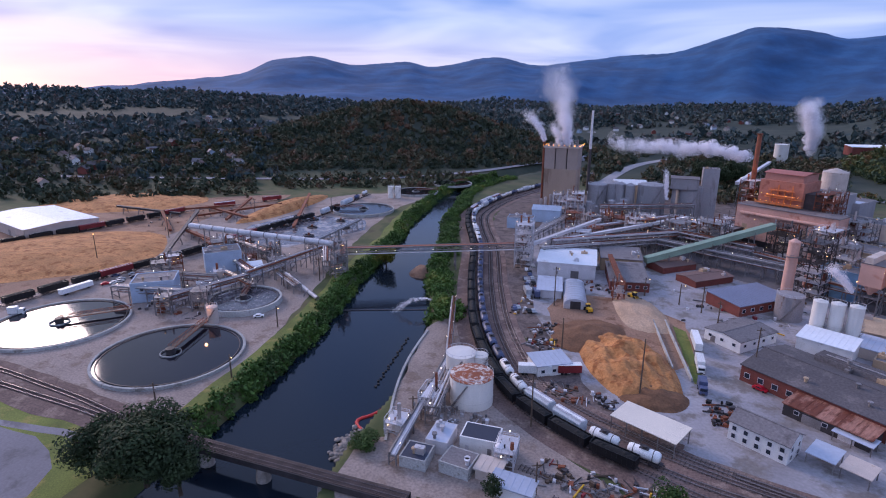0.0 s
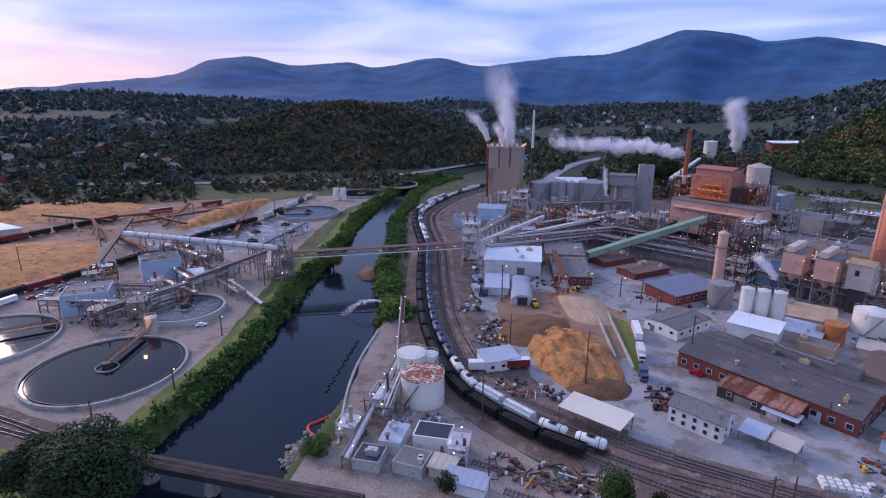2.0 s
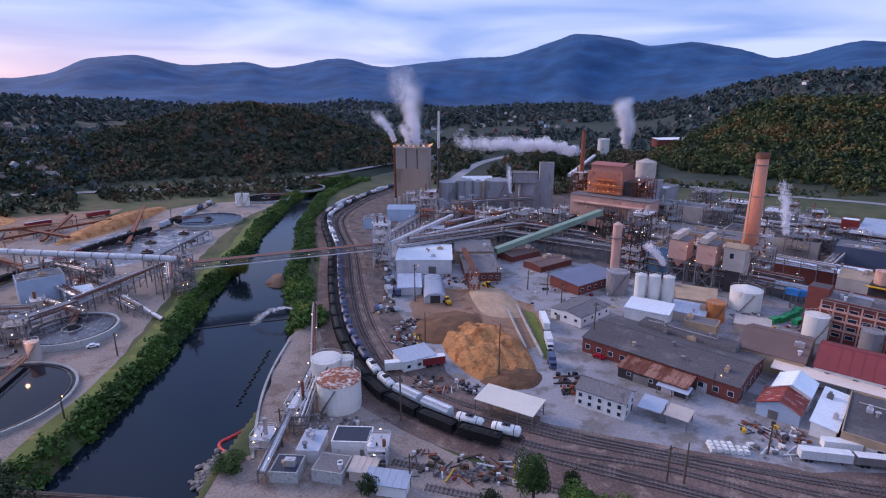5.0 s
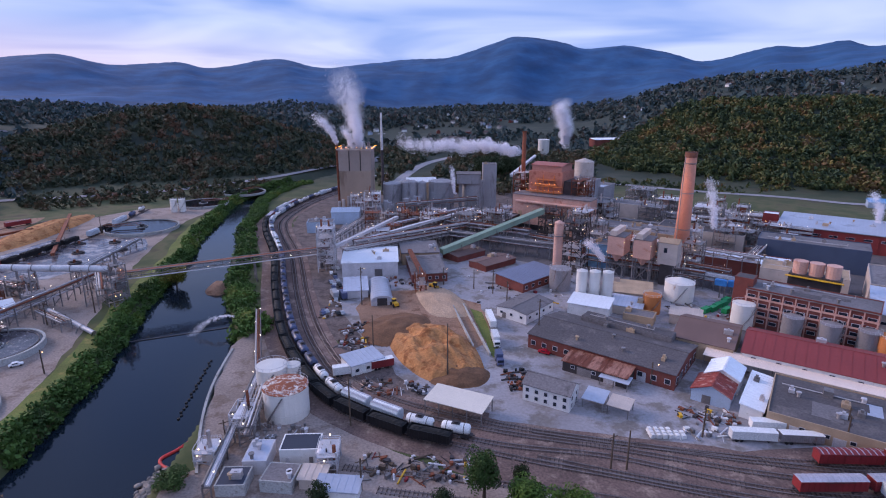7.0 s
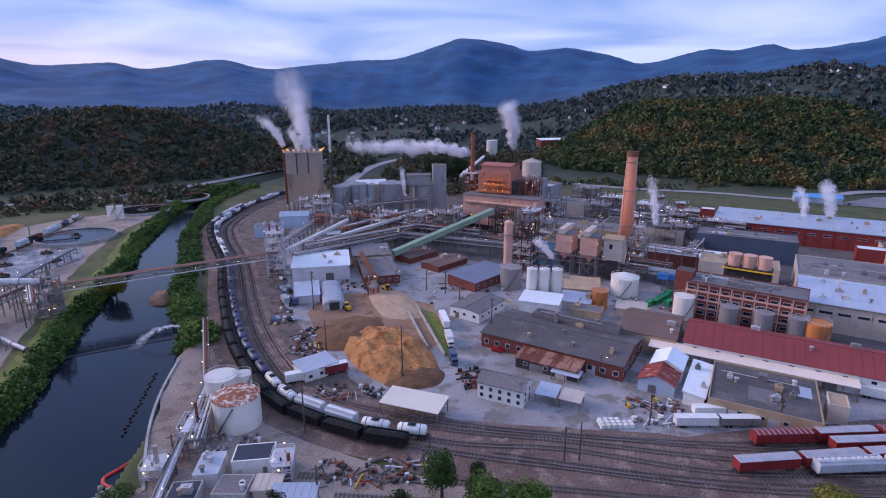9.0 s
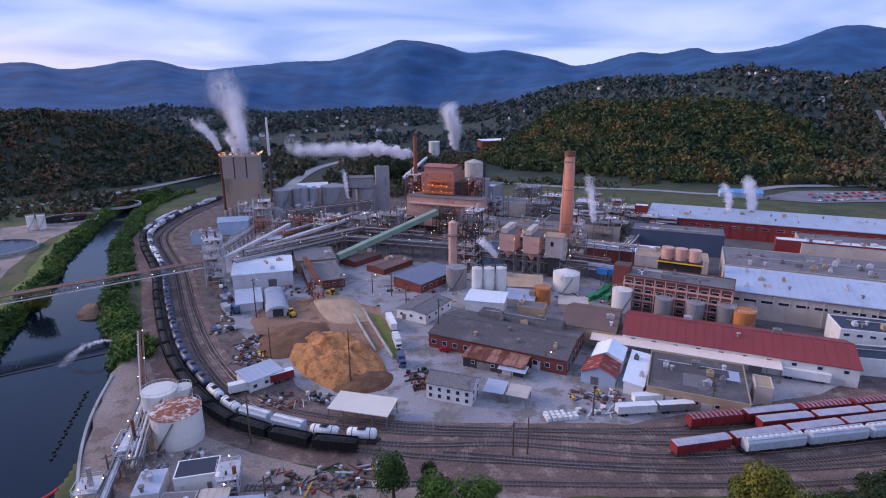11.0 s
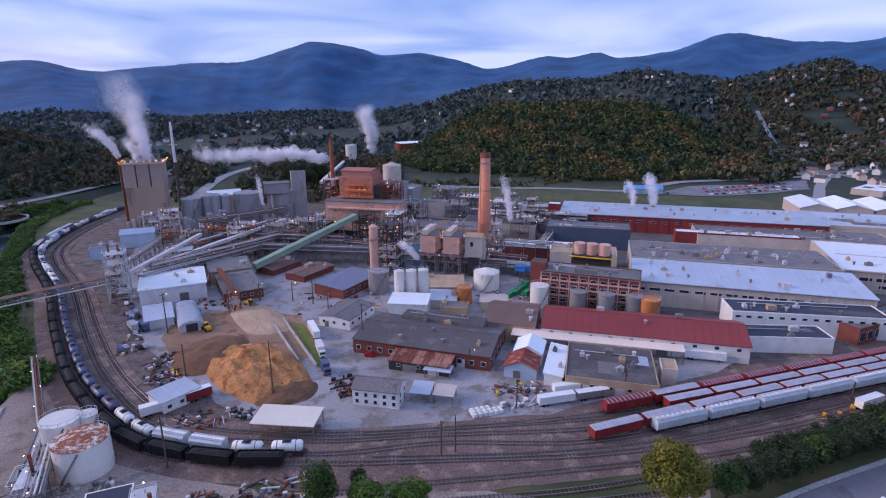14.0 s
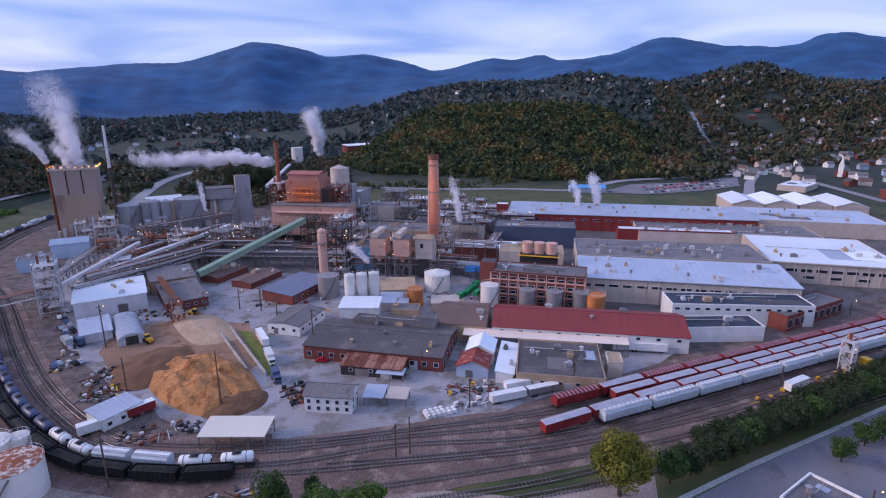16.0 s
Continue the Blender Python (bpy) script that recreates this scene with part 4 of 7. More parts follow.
building("pump_house", "white pump house with a black flat roof", -42, 124.5, 10, 7, 5, 4.2, WHITE_PAINT, NAVY_ROOF, "flat", parapet=0.2, doors=(("s", 0.6, 1, 2.1), ("s", -0.6, 1, 2.1)))
building("pump_annex", "grey annex with pale skylights on its roof", -52, 121, 6, 9, 4, 3.8, PALE_STEEL, METAL_ROOF, "flat", vents=3, seed=61, parapet=0.2)
building("pump_annex", "low concrete annex with a grey roof", -44, 113.5, 8, 7, -4, 3.2, CONCRETE, GREY_ROOF, "flat", vents=2, seed=62, parapet=0.2)
building("pump_annex", "low grey shed with a dark roof and two hatches", -55, 112, 7, 7, 4, 3.0, CONCRETE, NAVY_ROOF, "flat", vents=2, seed=63, parapet=0.2)
building("block_shed", "low white block shed with a pale roof", -29, 110, 10, 5, -3, 3.0, WHITE_PAINT, METAL_ROOF, "shed", 0.4)
building("block_shed", "small shed with a cream sheet roof", -36, 114, 6, 5, -3, 2.8, CREAM, CREAM, "shed", 0.4)
building("left_warehouse", "wide warehouse with a white roof in the chip yard", -405, 236, 72, 44, -12, 7.2, CREAM, WHITE_ROOF, "gable", 1.5, doors=(("s", 0.3, 4, 4), ("s", -0.3, 4, 4), ("e", 0, 5, 4), ("e", 0.5, 5, 4), ("e", -0.5, 5, 4)))
building("control_house", "pale blue clad control building by the settling tanks", -217, 171, 18, 15, 40, 9.0, BLUE_WALL, GREY_ROOF, "flat", vents=3, seed=64, win=(("s", 1, 2, 1.2, 1.0, 5.5),))
building("press_house", "pale blue clad press building", -219, 214, 18, 14, 50, 11.0, BLUE_WALL, GREY_ROOF, "flat", vents=3, seed=65)
building("white_cabin", "small building with a white roof under the pipe bridge", -200, 214, 11, 9, 48, 4.5, BLUE_WALL, WHITE_ROOF, "shed", 0.6)
building("corner_office", "flat-roofed grey office with a white parapet beside the street", 121.5, 63.5, 15, 11, 12, 4.0, WHITE_PAINT, GREY_ROOF, "flat", vents=3, seed=66, parapet=0.8)
building("blue_roof_store", "store with a bright blue metal roof at the car park", 356, 466, 36, 12, -26, 5.0, BLUE_WALL, mat("bright blue roof", (96, 160, 214), 0.5, 0.1, 0.1), "gable", 2.5)
building("hill_plant", "long low plant building with a white roof on the rise", 228, 890, 62, 22, 12, 11, BRICK, WHITE_ROOF, "shed", 1.5, z=float(land(228, 890)) - 2)


# ---------- process plant ----------
def tank(name, label, x, y, r, h, body, top, dome=0.8, ladder=True, z=0.0, n=28):
    e = thing(name, label, "tank", x, y, z)
    part("shell", Shape().cyl(0, 0, 0, r, h, n), body, e, smooth=False)
    part("roof", Shape().cyl(0, 0, h, r + 0.12, 0.15, n, dome=dome), top, e)
    s = Shape()
    for k in range(n):
        a, b = math.tau * k / n, math.tau * (k + 1) / n
        s.bar((r * math.cos(a), r * math.sin(a), h + 1.1), (r * math.cos(b), r * math.sin(b), h + 1.1), 0.08)
        if k % 2 == 0:
            s.bar((r * math.cos(a), r * math.sin(a), h), (r * math.cos(a), r * math.sin(a), h + 1.1), 0.08)
    part("handrail", s, PALE_STEEL, e)
    for k in range(1, int(h / 2.4), 2):
        part("band", Shape().ring(0, 0, k * 2.4, r, r + 0.07, 0.14, n), body, e)
    if ladder:
        s = Shape()
        for k in range(int(h / 0.45)):
            a = -2.2 + k * 0.45 / r * 0.6
            s.box((r + 0.5) * math.cos(a), (r + 0.5) * math.sin(a), k * 0.45, 0.9, 0.5, 0.08, math.degrees(a))
        part("stair", s, STEEL, e)
    return e


def lamp_dots(e, pts, material, size=0.45):
    size *= 0.5
    me = Shape().cyl(0, 0, 0, size, size * 1.2, 8, size * 0.6).mesh("lamp", material)
    for p in pts:
        part("lamp", me, None, e, at=pose(*p))


def steel_tower(label, x, y, L, W, h, floors, ang, steel=STEEL, vessel=None, seed=1, clad=None, lamps=4):
    """An open steel frame with decks, rails, braces and vessels or ducts in it."""
    rng = random.Random(seed)
    e = thing("steel_tower", label, "plant structure", x, y, 0, ang)
    nx, ny = max(2, int(L / 5) + 1), max(2, int(W / 5) + 1)
    px = [-L / 2 + L * i / (nx - 1) for i in range(nx)]
    py = [-W / 2 + W * j / (ny - 1) for j in range(ny)]
    fr = Shape()
    for a in px:
        for b in py:
            if a in (px[0], px[-1]) or b in (py[0], py[-1]):
                fr.box(a, b, 0, 0.4, 0.4, h + 1.2 * rng.random())
    for k in range(1, floors + 1):
        zz, z0 = h * k / floors, h * (k - 1) / floors
        for b in (-W / 2, W / 2):
            fr.bar((-L / 2, b, (z0 + zz) / 2), (L / 2, b, (z0 + zz) / 2), 0.2)
            for i in range(nx - 1):
                if rng.random() < 0.65:
                    fr.bar((px[i], b, z0), (px[i + 1], b, zz), 0.22)
                if rng.random() < 0.4:
                    fr.bar((px[i + 1], b, z0), (px[i], b, zz), 0.22)
        for a in (-L / 2, L / 2):
            for j in range(ny - 1):
                fr.bar((a, py[j], z0), (a, py[j + 1], zz), 0.22)
        dk = Shape()
        cut = 0.55 + 0.45 * rng.random()
        dk.box((1 - cut) * L / 2 * rng.choice((-1, 1)), 0, zz - 0.2, L * cut + 0.6, W + 0.6, 0.22)
        for b in (-W / 2 - 0.2, W / 2 + 0.2):
            dk.bar((-L / 2, b, zz + 1.1), (L / 2, b, zz + 1.1), 0.11).bar((-L / 2, b, zz + 0.6), (L / 2, b, zz + 0.6), 0.08)
            for i in range(int(L / 2) + 1):
                dk.bar((-L / 2 + 2 * i, b, zz), (-L / 2 + 2 * i, b, zz + 1.1), 0.08)
        for a in (-L / 2 - 0.2, L / 2 + 0.2):
            dk.bar((a, -W / 2, zz + 1.1), (a, W / 2, zz + 1.1), 0.11)
        part("deck", dk, rng.choice((steel, steel, PALE_STEEL)), e)
        for _ in range(max(1, int(L * W / 45))):
            a, b = (rng.random() - 0.5) * L * 0.8, (rng.random() - 0.5) * W * 0.8
            hh = h / floors
            m = vessel or rng.choice((PIPE, STEEL, PALE_STEEL, SALMON, CREAM, RUST, TANK_GREY))
            t = rng.random()
            if t < 0.4:
                part("vessel", Shape().cyl(a, b, zz - hh + 0.1, 0.7 + 1.2 * rng.random(), hh * (0.7 + 0.5 * rng.random()), 12, dome=0.5), m, e)
            elif t < 0.6:
                part("duct", Shape().box(a, b, zz - hh + 0.1, 2 + 2.5 * rng.random(), 2 + 2 * rng.random(), hh * 0.75), m, e)
            else:
                u, r = (rng.random() - 0.5) * L, 0.2 + 0.3 * rng.random()
                part("pipe", Shape().tube((-L / 2 - 1.5, b, zz - hh * 0.4), (u, b, zz - hh * 0.4), r).tube((u, b, zz - hh * 0.4 - r), (u, b, zz + 1 + 2 * rng.random()), r), m, e)
    part("frame", fr, steel, e)
    for m in (rng.choice((DARK_STEEL, RUST)), rng.choice((PIPE, PALE_STEEL))):
        fine = Shape()
        for _ in range(int(8 + L * W * h / 90)):
            a, b, c = (rng.random() - 0.5) * L, (rng.random() - 0.5) * W, rng.random() * h
            r, t = 0.1 + 0.16 * rng.random(), rng.random()
            if t < 0.35:
                fine.tube((a, b, c), (a, b, min(h + 1, c + 2 + 4 * rng.random())), r, 6)
            elif t < 0.65:
                fine.tube((a, b, c), (max(-L / 2, min(L / 2, a + 6 * rng.random() - 3)), b, c), r, 6)
            elif t < 0.85:
                fine.tube((a, b, c), (a, max(-W / 2, min(W / 2, b + 6 * rng.random() - 3)), c), r, 6)
            else:
                fine.box(a, b, c, 0.5 + rng.random(), 0.5 + rng.random(), 0.6 + rng.random())
        tagged(part("small_pipework", fine, m, e), kind="stuff")
    for _ in range(1 if h < 14 else 2):
        a, b = (rng.random() - 0.5) * L * 0.7, (rng.random() - 0.5) * W * 0.7
        part("stack_pipe", Shape().cyl(a, b, h - 2, 0.3 + 0.3 * rng.random(), 3.5 + 4 * rng.random(), 8), rng.choice((PIPE, RUST, STEEL)), e)
    if clad:
        part("cladding", Shape().box(0, 0, h * 0.25, L * 0.85, W * 0.85, h * 0.7), clad, e)
    lamp_dots(e, [((rng.random() - 0.5) * L, rng.choice((-1, 1)) * (W / 2 + 0.3), h * rng.randint(1, floors) / floors + 1.4) for _ in range(lamps)], rng.choice((LAMP_WARM, LAMP_WHITE)), 0.34)
    return e


def pipe_rack(label, p, q, width=5.0, h=8.0, tiers=2, pipes=5, seed=1, lamps=True):
    """Bents along a line that carry pipes in tiers."""
    rng = random.Random(seed)
    p, q = Vector(p), Vector(q)
    d = q - p
    L = d.length
    e = thing("pipe_rack", label, "pipe rack", p.x, p.y, p.z, math.degrees(math.atan2(d.y, d.x)), "pipe racks of the works")
    n = max(2, int(L / 7) + 1)
    bent = Shape()
    for v in (-width / 2, width / 2):
        bent.box(0, v, 0, 0.35, 0.35, h)
    for k in range(tiers):
        bent.box(0, 0, h - 2.6 * k - 0.4, 0.3, width + 0.6, 0.35)
    bent.bar((0, -width / 2, 0.5), (0, width / 2, h - 2.6 * tiers + 2), 0.2)
    bent = bent.mesh("bent", STEEL)
    for i in range(n):
        part("bent", bent, None, e, at=pose(L * i / (n - 1), 0, 0))
    s = Shape()
    for v in (-width / 2, width / 2):
        for i in range(n - 1):
            a, b = L * i / (n - 1), L * (i + 1) / (n - 1)
            s.bar((a, v, h - 2.6), (b, v, h), 0.16) if i % 2 else s.bar((a, v, h), (b, v, h - 2.6), 0.16)
        s.bar((0, v, h), (L, v, h), 0.25)
        s.bar((0, v, h + 1.1), (L, v, h + 1.1), 0.08)
    part("truss", s, STEEL, e)
    for k in range(tiers):
        for i in range(pipes):
            v = -width / 2 + width * (i + 0.5) / pipes
            r = rng.choice((0.15, 0.2, 0.28, 0.4))
            part("pipe", Shape().tube((0, v, h - 2.6 * k + r), (L, v, h - 2.6 * k + r), r, 8), rng.choice((PIPE, PIPE, PALE_STEEL, STEEL, RUST)), e)
    if lamps:
        lamp_dots(e, [(L * (i + 0.5) / n, rng.choice((-1, 1)) * width / 2, h + 1.6) for i in range(0, n, 2)], LAMP_WHITE, 0.28)
    return e


def conveyor(name, label, p, q, r, material, box=False, legs=3, w=3.2, hh=2.6, truss=False):
    """An inclined gallery or tube from p to q on trestles."""
    p, q = Vector(p), Vector(q)
    e = thing(name, label, "conveyor", 0, 0)
    if box:
        part("gallery", Shape().bar(p, q, w, hh), material, e)
        part("gallery_roof", Shape().bar(p + Vector((0, 0, hh / 2 + 0.12)), q + Vector((0, 0, hh / 2 + 0.12)), w + 0.5, 0.2), material, e)
    else:
        part("gallery", Shape().tube(p, q, r, 16), material, e)
        d = (q - p).normalized()
        n = int((q - p).length / 8)
        for i in range(n + 1):
            c = p.lerp(q, i / n)
            part("band", Shape().tube(c - d * 0.2, c + d * 0.2, r + 0.15, 16), STEEL, e)
    for i in range(legs):
        c = p.lerp(q, (i + 0.5) / legs)
        s = Shape()
        d = (q - p)
        d.z = 0
        side = Vector((-d.y, d.x, 0)).normalized() * 1.8
        for k in (-1, 1):
            s.bar(c + side * k * 1.5 - Vector((0, 0, c.z)), c + side * k, 0.4)
        zz = 3.0
        while zz < c.z:
            s.bar(c - side * 1.3 - Vector((0, 0, c.z - zz)), c + side * 1.3 - Vector((0, 0, c.z - zz)), 0.22)
            s.bar(c - side * 1.4 - Vector((0, 0, c.z - zz + 3)), c + side * 1.3 - Vector((0, 0, c.z - zz)), 0.18)
            zz += 4.0
        part("trestle", s, STEEL, e)
    return e


# boiler stack tower of grouped concrete shafts
e = thing("shaft_tower", "tall square tan concrete tower of grouped shafts, rimmed with lamps", "tower", -88, 449, 0, 2)
part("base", Shape().box(0, 0, 0, 25, 24, 33), TOWER, e)
for i in range(3):
    part("shaft", Shape().box(-8.9 + 8.9 * i, 0, 33, 8.0, 23, 17), mat("shaft concrete", (160, 142, 132), 0.85, 0.1, 0.1), e)
part("core", Shape().box(0, 0, 33, 24, 20, 15.5), DARK_STEEL, e)
part("rim", Shape().walls(28, 25, 1.2, 0.4, 49.5), CREAM, e)
part("riser_pipe", Shape().tube((-14.2, -9, 0), (-14.2, -9, 55), 0.9, 10), RUST, e)
for i in range(6):
    part("flue", Shape().cyl(-10 + 4 * i, -2 + 3 * (i % 2), 50, 1.1, 3 + (i % 3), 12), STEEL, e)
lamp_dots(e, [(-14 + 28 * i / 7, -12.6, 51.2) for i in range(8)] + [(14.2, -12 + 6 * i, 51.2) for i in range(5)] + [(-14, -12 + 6 * i, 51.2) for i in range(4)], LAMP_ORANGE, 0.55)
for i in range(8):
    part("vessel", Shape().cyl(-13 + 3.6 * i, -15 - 2 * (i % 2), 0, 1.3, 9 + 2 * (i % 3), 12, dome=0.8), PIPE, e)

# tall brick chimney
e = thing("chimney", "tall tapered orange brick chimney with a sooty lip", "chimney", 121, 303)
part("shaft", Shape().cyl(0, 0, 0, 4.3, 62, 28, 2.9), STACK, e, smooth=True)
part("lip", Shape().ring(0, 0, 59.5, 2.9, 3.2, 2.8, 28), mat("sooty brick", (120, 78, 62), 0.9, 0.25, 0.3), e)
part("mouth", Shape().cyl(0, 0, 61.9, 2.7, 0.2, 28), COAL, e)
part("ladder", Shape().box(-3.9, -2.6, 4, 0.3, 0.5, 56), STEEL, e)
for zz in (20, 40, 56):
    part("band", Shape().ring(0, 0, zz, 4.2 - zz * 0.0226, 4.45 - zz * 0.0226, 0.5, 28), STEEL, e)

# recovery boiler house
e = thing("boiler_house", "tall salmon clad boiler house with orange pipework", "boiler house", 57, 396, 0, G)
part("lower_wall", Shape().box(13, -12, 4, 56, 14, 20.5), SALMON, e)
part("lower_frame", Shape().box(13, -12, 0, 53, 11, 4), DARK_STEEL, e)
part("rear_wall", Shape().box(13, 5, 0, 48, 19.5, 18), SILO, e)
part("lower_roof", Shape().box(13, -12, 24.5, 57, 15, 0.4), GREY_ROOF, e)
part("hopper_wall", Shape().add([(4 + sx * u, 3 + sy * v, z) for z, u, v in ((19, 9, 8), (27, 12.5, 11)) for sx, sy in ((-1, -1), (1, -1), (1, 1), (-1, 1))], [(3, 2, 1, 0), (4, 5, 6, 7), (0, 1, 5, 4), (1, 2, 6, 5), (2, 3, 7, 6), (3, 0, 4, 7)]), SALMON, e)
part("tower_wall", Shape().box(4, 3, 27, 25, 22, 13), mat("brick red cladding", (178, 118, 100), 0.7, 0.16, 0.12, spot=(150, 88, 72), spot_at=0.58), e)
part("top_house", Shape().box(4, 3, 40, 22, 19, 4.2), mat("dusty rose cladding", (188, 132, 118), 0.7, 0.12, 0.1), e)
part("top_roof", Shape().gable(23, 20, 44.2, 1.2).mesh("top_roof", mat("rose roof", (172, 104, 92), 0.7, 0.14, 0.1)), None, e, at=pose(4, 3, 0))
for zz, w0, w1 in ((26, -9.5, 17.5), (30, -4, 17.5), (34.5, -2, 12)):
    part("gallery", Shape().box((w0 + w1) / 2, -9.6, zz, w1 - w0, 2.4, 0.3), ORANGE_STEEL, e)
    s = Shape()
    s.bar((w0, -10.7, zz + 1.2), (w1, -10.7, zz + 1.2), 0.15).bar((w0, -10.7, zz + 0.7), (w1, -10.7, zz + 0.7), 0.1)
    for i in range(8):
        u = w0 + (w1 - w0) * i / 7
        s.bar((u, -10.7, zz), (u, -10.7, zz + 1.2), 0.12)
    part("handrail", s, ORANGE_STEEL, e)
for i in range(4):
    part("downcomer", Shape().tube((-1 + 4 * i, -9.0, 24.9), (-1 + 4 * i, -9.0, 35 + 3 * (i % 2)), 0.4, 8), ORANGE_STEEL, e)
part("header_drum", Shape().tube((-3, -9.4, 31), (13, -9.4, 31), 0.9, 12), ORANGE_STEEL, e)
part("long_duct", Shape().tube((-12, -20.1, 20), (38, -20.1, 20), 1.0, 12), SALMON, e)
for i in range(5):
    part("stain_panel", Shape().box(-9 + 11 * i, -19.05, 8 + 2 * (i % 2), 3 + i % 3, 0.1, 5), TAN, e)
part("side_frame", Shape().box(21, 4, 0, 9, 18, 34), DARK_STEEL, e)
rr = random.Random(8)
lamp_dots(e, [(-9 + 3.5 * i, -11, zz) for i in range(8) for zz in (27.6, 32)], LAMP_ORANGE, 0.3)
lamp_dots(e, [(-8 + 5 * i, -19.6, 8 + 9 * rr.random()) for i in range(9)], LAMP_WARM, 0.35)
steel_tower("dark steel frame under the conveyor head", 58, 357, 15, 12, 19, 4, G, DARK_STEEL, seed=14, lamps=6)
steel_tower("grey steel frame below the boiler house wall", 80, 346, 16, 10, 15, 3, G, STEEL, seed=15, lamps=5)
steel_tower("dark steel stair frame beside the boiler house", 82, 384, 10, 18, 35, 8, G, RUST, seed=12, lamps=8)
steel_tower("rust orange frame carrying the slender flue", 42, 408, 9, 9, 37, 7, G, RUST, seed=13, lamps=6)
e = thing("rust_flue", "slender rust-brown steel flue above the boiler house", "flue", 43, 410)
part("pipe", Shape().cyl(0, 0, 0, 1.7, 66, 14, 1.4), RUST, e, smooth=True)
part("lip", Shape().ring(0, 0, 65.6, 1.4, 1.75, 0.8, 14), RUST, e)

# lone slender steel mast
e = thing("slender_stack", "thin pale steel stack behind the works", "stack", -81, 540)
part("pipe", Shape().cyl(0, 0, 0, 1.5, 40, 12, 1.3), DARK_STEEL, e)
part("upper_pipe", Shape().cyl(0, 0, 40, 1.3, 35, 12, 0.9), PALE_STEEL, e)
part("cross_arm", Shape().box(0, 0, 55, 7, 0.5, 0.6), PALE_STEEL, e)

# concrete silos and bins
for i, (x, y, r, h) in enumerate([(-19, 441, 10.2, 25), (7, 450, 9.0, 24), (-41, 440, 3.3, 24), (-34, 437, 3.3, 24), (-60, 452, 7.5, 21), (-47, 455, 6.5, 22)]):
    tank("silo", "grey concrete silo with a domed top", x, y, r, h, SILO, SILO, 2.0, z=0, n=32)
e = thing("silo_head_house", "pale cladded head house on top of the silos", "head house", 3, 447)
part("wall", Shape().box(0, 0, 23, 19, 15, 7.5), SILO, e)
part("leg", Shape().box(-6.5, -3, 0, 3, 3, 23.01), SILO, e)
part("roof", Shape().box(0, 0, 30.5, 20, 16, 0.4), GREY_ROOF, e)
building("elevator_house", "tall pale elevator house by the silos", 20, 456, 11, 12, 2, 37, SILO, GREY_ROOF, "flat", vents=2, seed=71)
building("rear_shop", "white-roofed shop behind the silos", -40, 500, 26, 18, 10, 16, TAN, WHITE_ROOF, "gable", 3)
for i, x in enumerate((53.0, 58.6, 64.2)):
    tank("white_silo", "slim white steel silo, one of three", x, 237.5 - i * 0.8, 2.4, 16.0, TANK_WHITE, TANK_WHITE, 1.0, z=0, n=20)
tank("storage_tank", "grey steel storage tank with rust streaks", 47, 258, 5.2, 10.6, TANK_GREY, TANK_GREY, 0.6)
tank("storage_tank", "white storage tank with a rust-flaked top by the river", -52.3, 144.6, 6.6, 9.2, TANK_WHITE, TANK_RUST, 0.9)
tank("storage_tank", "smaller white tank behind the rusty one", -60.5, 156.5, 4.9, 9.2, TANK_WHITE, TANK_WHITE, 0.5)
tank("storage_tank", "squat white tank beside the pair", -54.6, 158.5, 2.6, 8.6, TANK_WHITE, TANK_WHITE, 0.3)
tank("storage_tank", "orange-brown storage tank among the sheds", 82, 229, 3.8, 8.0, TANK_ORANGE, TANK_ORANGE, 0.4)
tank("storage_tank", "wide white tank with a domed top", 100, 246, 6.5, 8.5, TANK_WHITE, TANK_WHITE, 2.2)
for x, y, m in ((127, 203, TANK_GREY), (137, 196, TANK_GREY), (147, 190, TANK_GREY)):
    tank("storage_tank", "grey tank in front of the brick block", x, y, 3.6, 9.5, m, m, 0.6)
tank("storage_tank", "ochre tank in front of the brick block", 152, 186, 4.4, 9.0, TANK_ORANGE, TANK_ORANGE, 0.5)
tank("storage_tank", "pink-white tank beside the brick stair tower", 114, 215, 4.2, 10, TANK_WHITE, TANK_WHITE, 0.6)
tank("digester", "tall pale digester with a pipe crown", 101, 474, 8, 37, CREAM, CREAM, 3)
tank("far_silo", "white silo far behind the works", 118, 850, 8.5, 27, TANK_WHITE, TANK_WHITE, 1, z=float(land(118, 850)) - 1, ladder=False)

# evaporators, washers and bins: frames and cladded blocks over the middle of the works
building("digester_house", "grey process building with a flat roof", 92, 440, 46, 26, G, 24, SILO, GREY_ROOF, "flat", vents=8, seed=72)
building("washer_house", "pale process building with a salmon band", 112, 400, 52, 18, G, 17, CREAM, GREY_ROOF, "flat", vents=8, seed=73)
building("blue_process_hall", "low hall with blue-grey walls behind the silos", 84, 318, 40, 16, G, 9, DARK_BLUE, GREY_ROOF, "flat", vents=5, seed=74)
building("white_roof_shop", "wide shop with a patchy white roof below the chimney", 146, 290, 50, 20, G, 8, BRICK, WHITE_ROOF, "flat", vents=6, seed=75)
building("lower_process_hall", "brown process hall with pipework on its roof", 108, 340, 60, 22, G, 12, TAN, GREY_ROOF, "flat", vents=12, seed=76)
building("side_process_hall", "grey hall under the pipe bridges", 150, 345, 50, 24, G, 11, CREAM, DARK_ROOF, "flat", vents=10, seed=77)
building("west_process_hall", "low dark hall under the conveyors", 10, 385, 50, 30, G, 10, DARK_STEEL, GREY_ROOF, "flat", vents=8, seed=78)
building("steam_hall", "white-roofed wing with vents near the red halls", 165, 262, 36, 18, G, 10, CREAM, TAN, "flat", vents=6, seed=79)
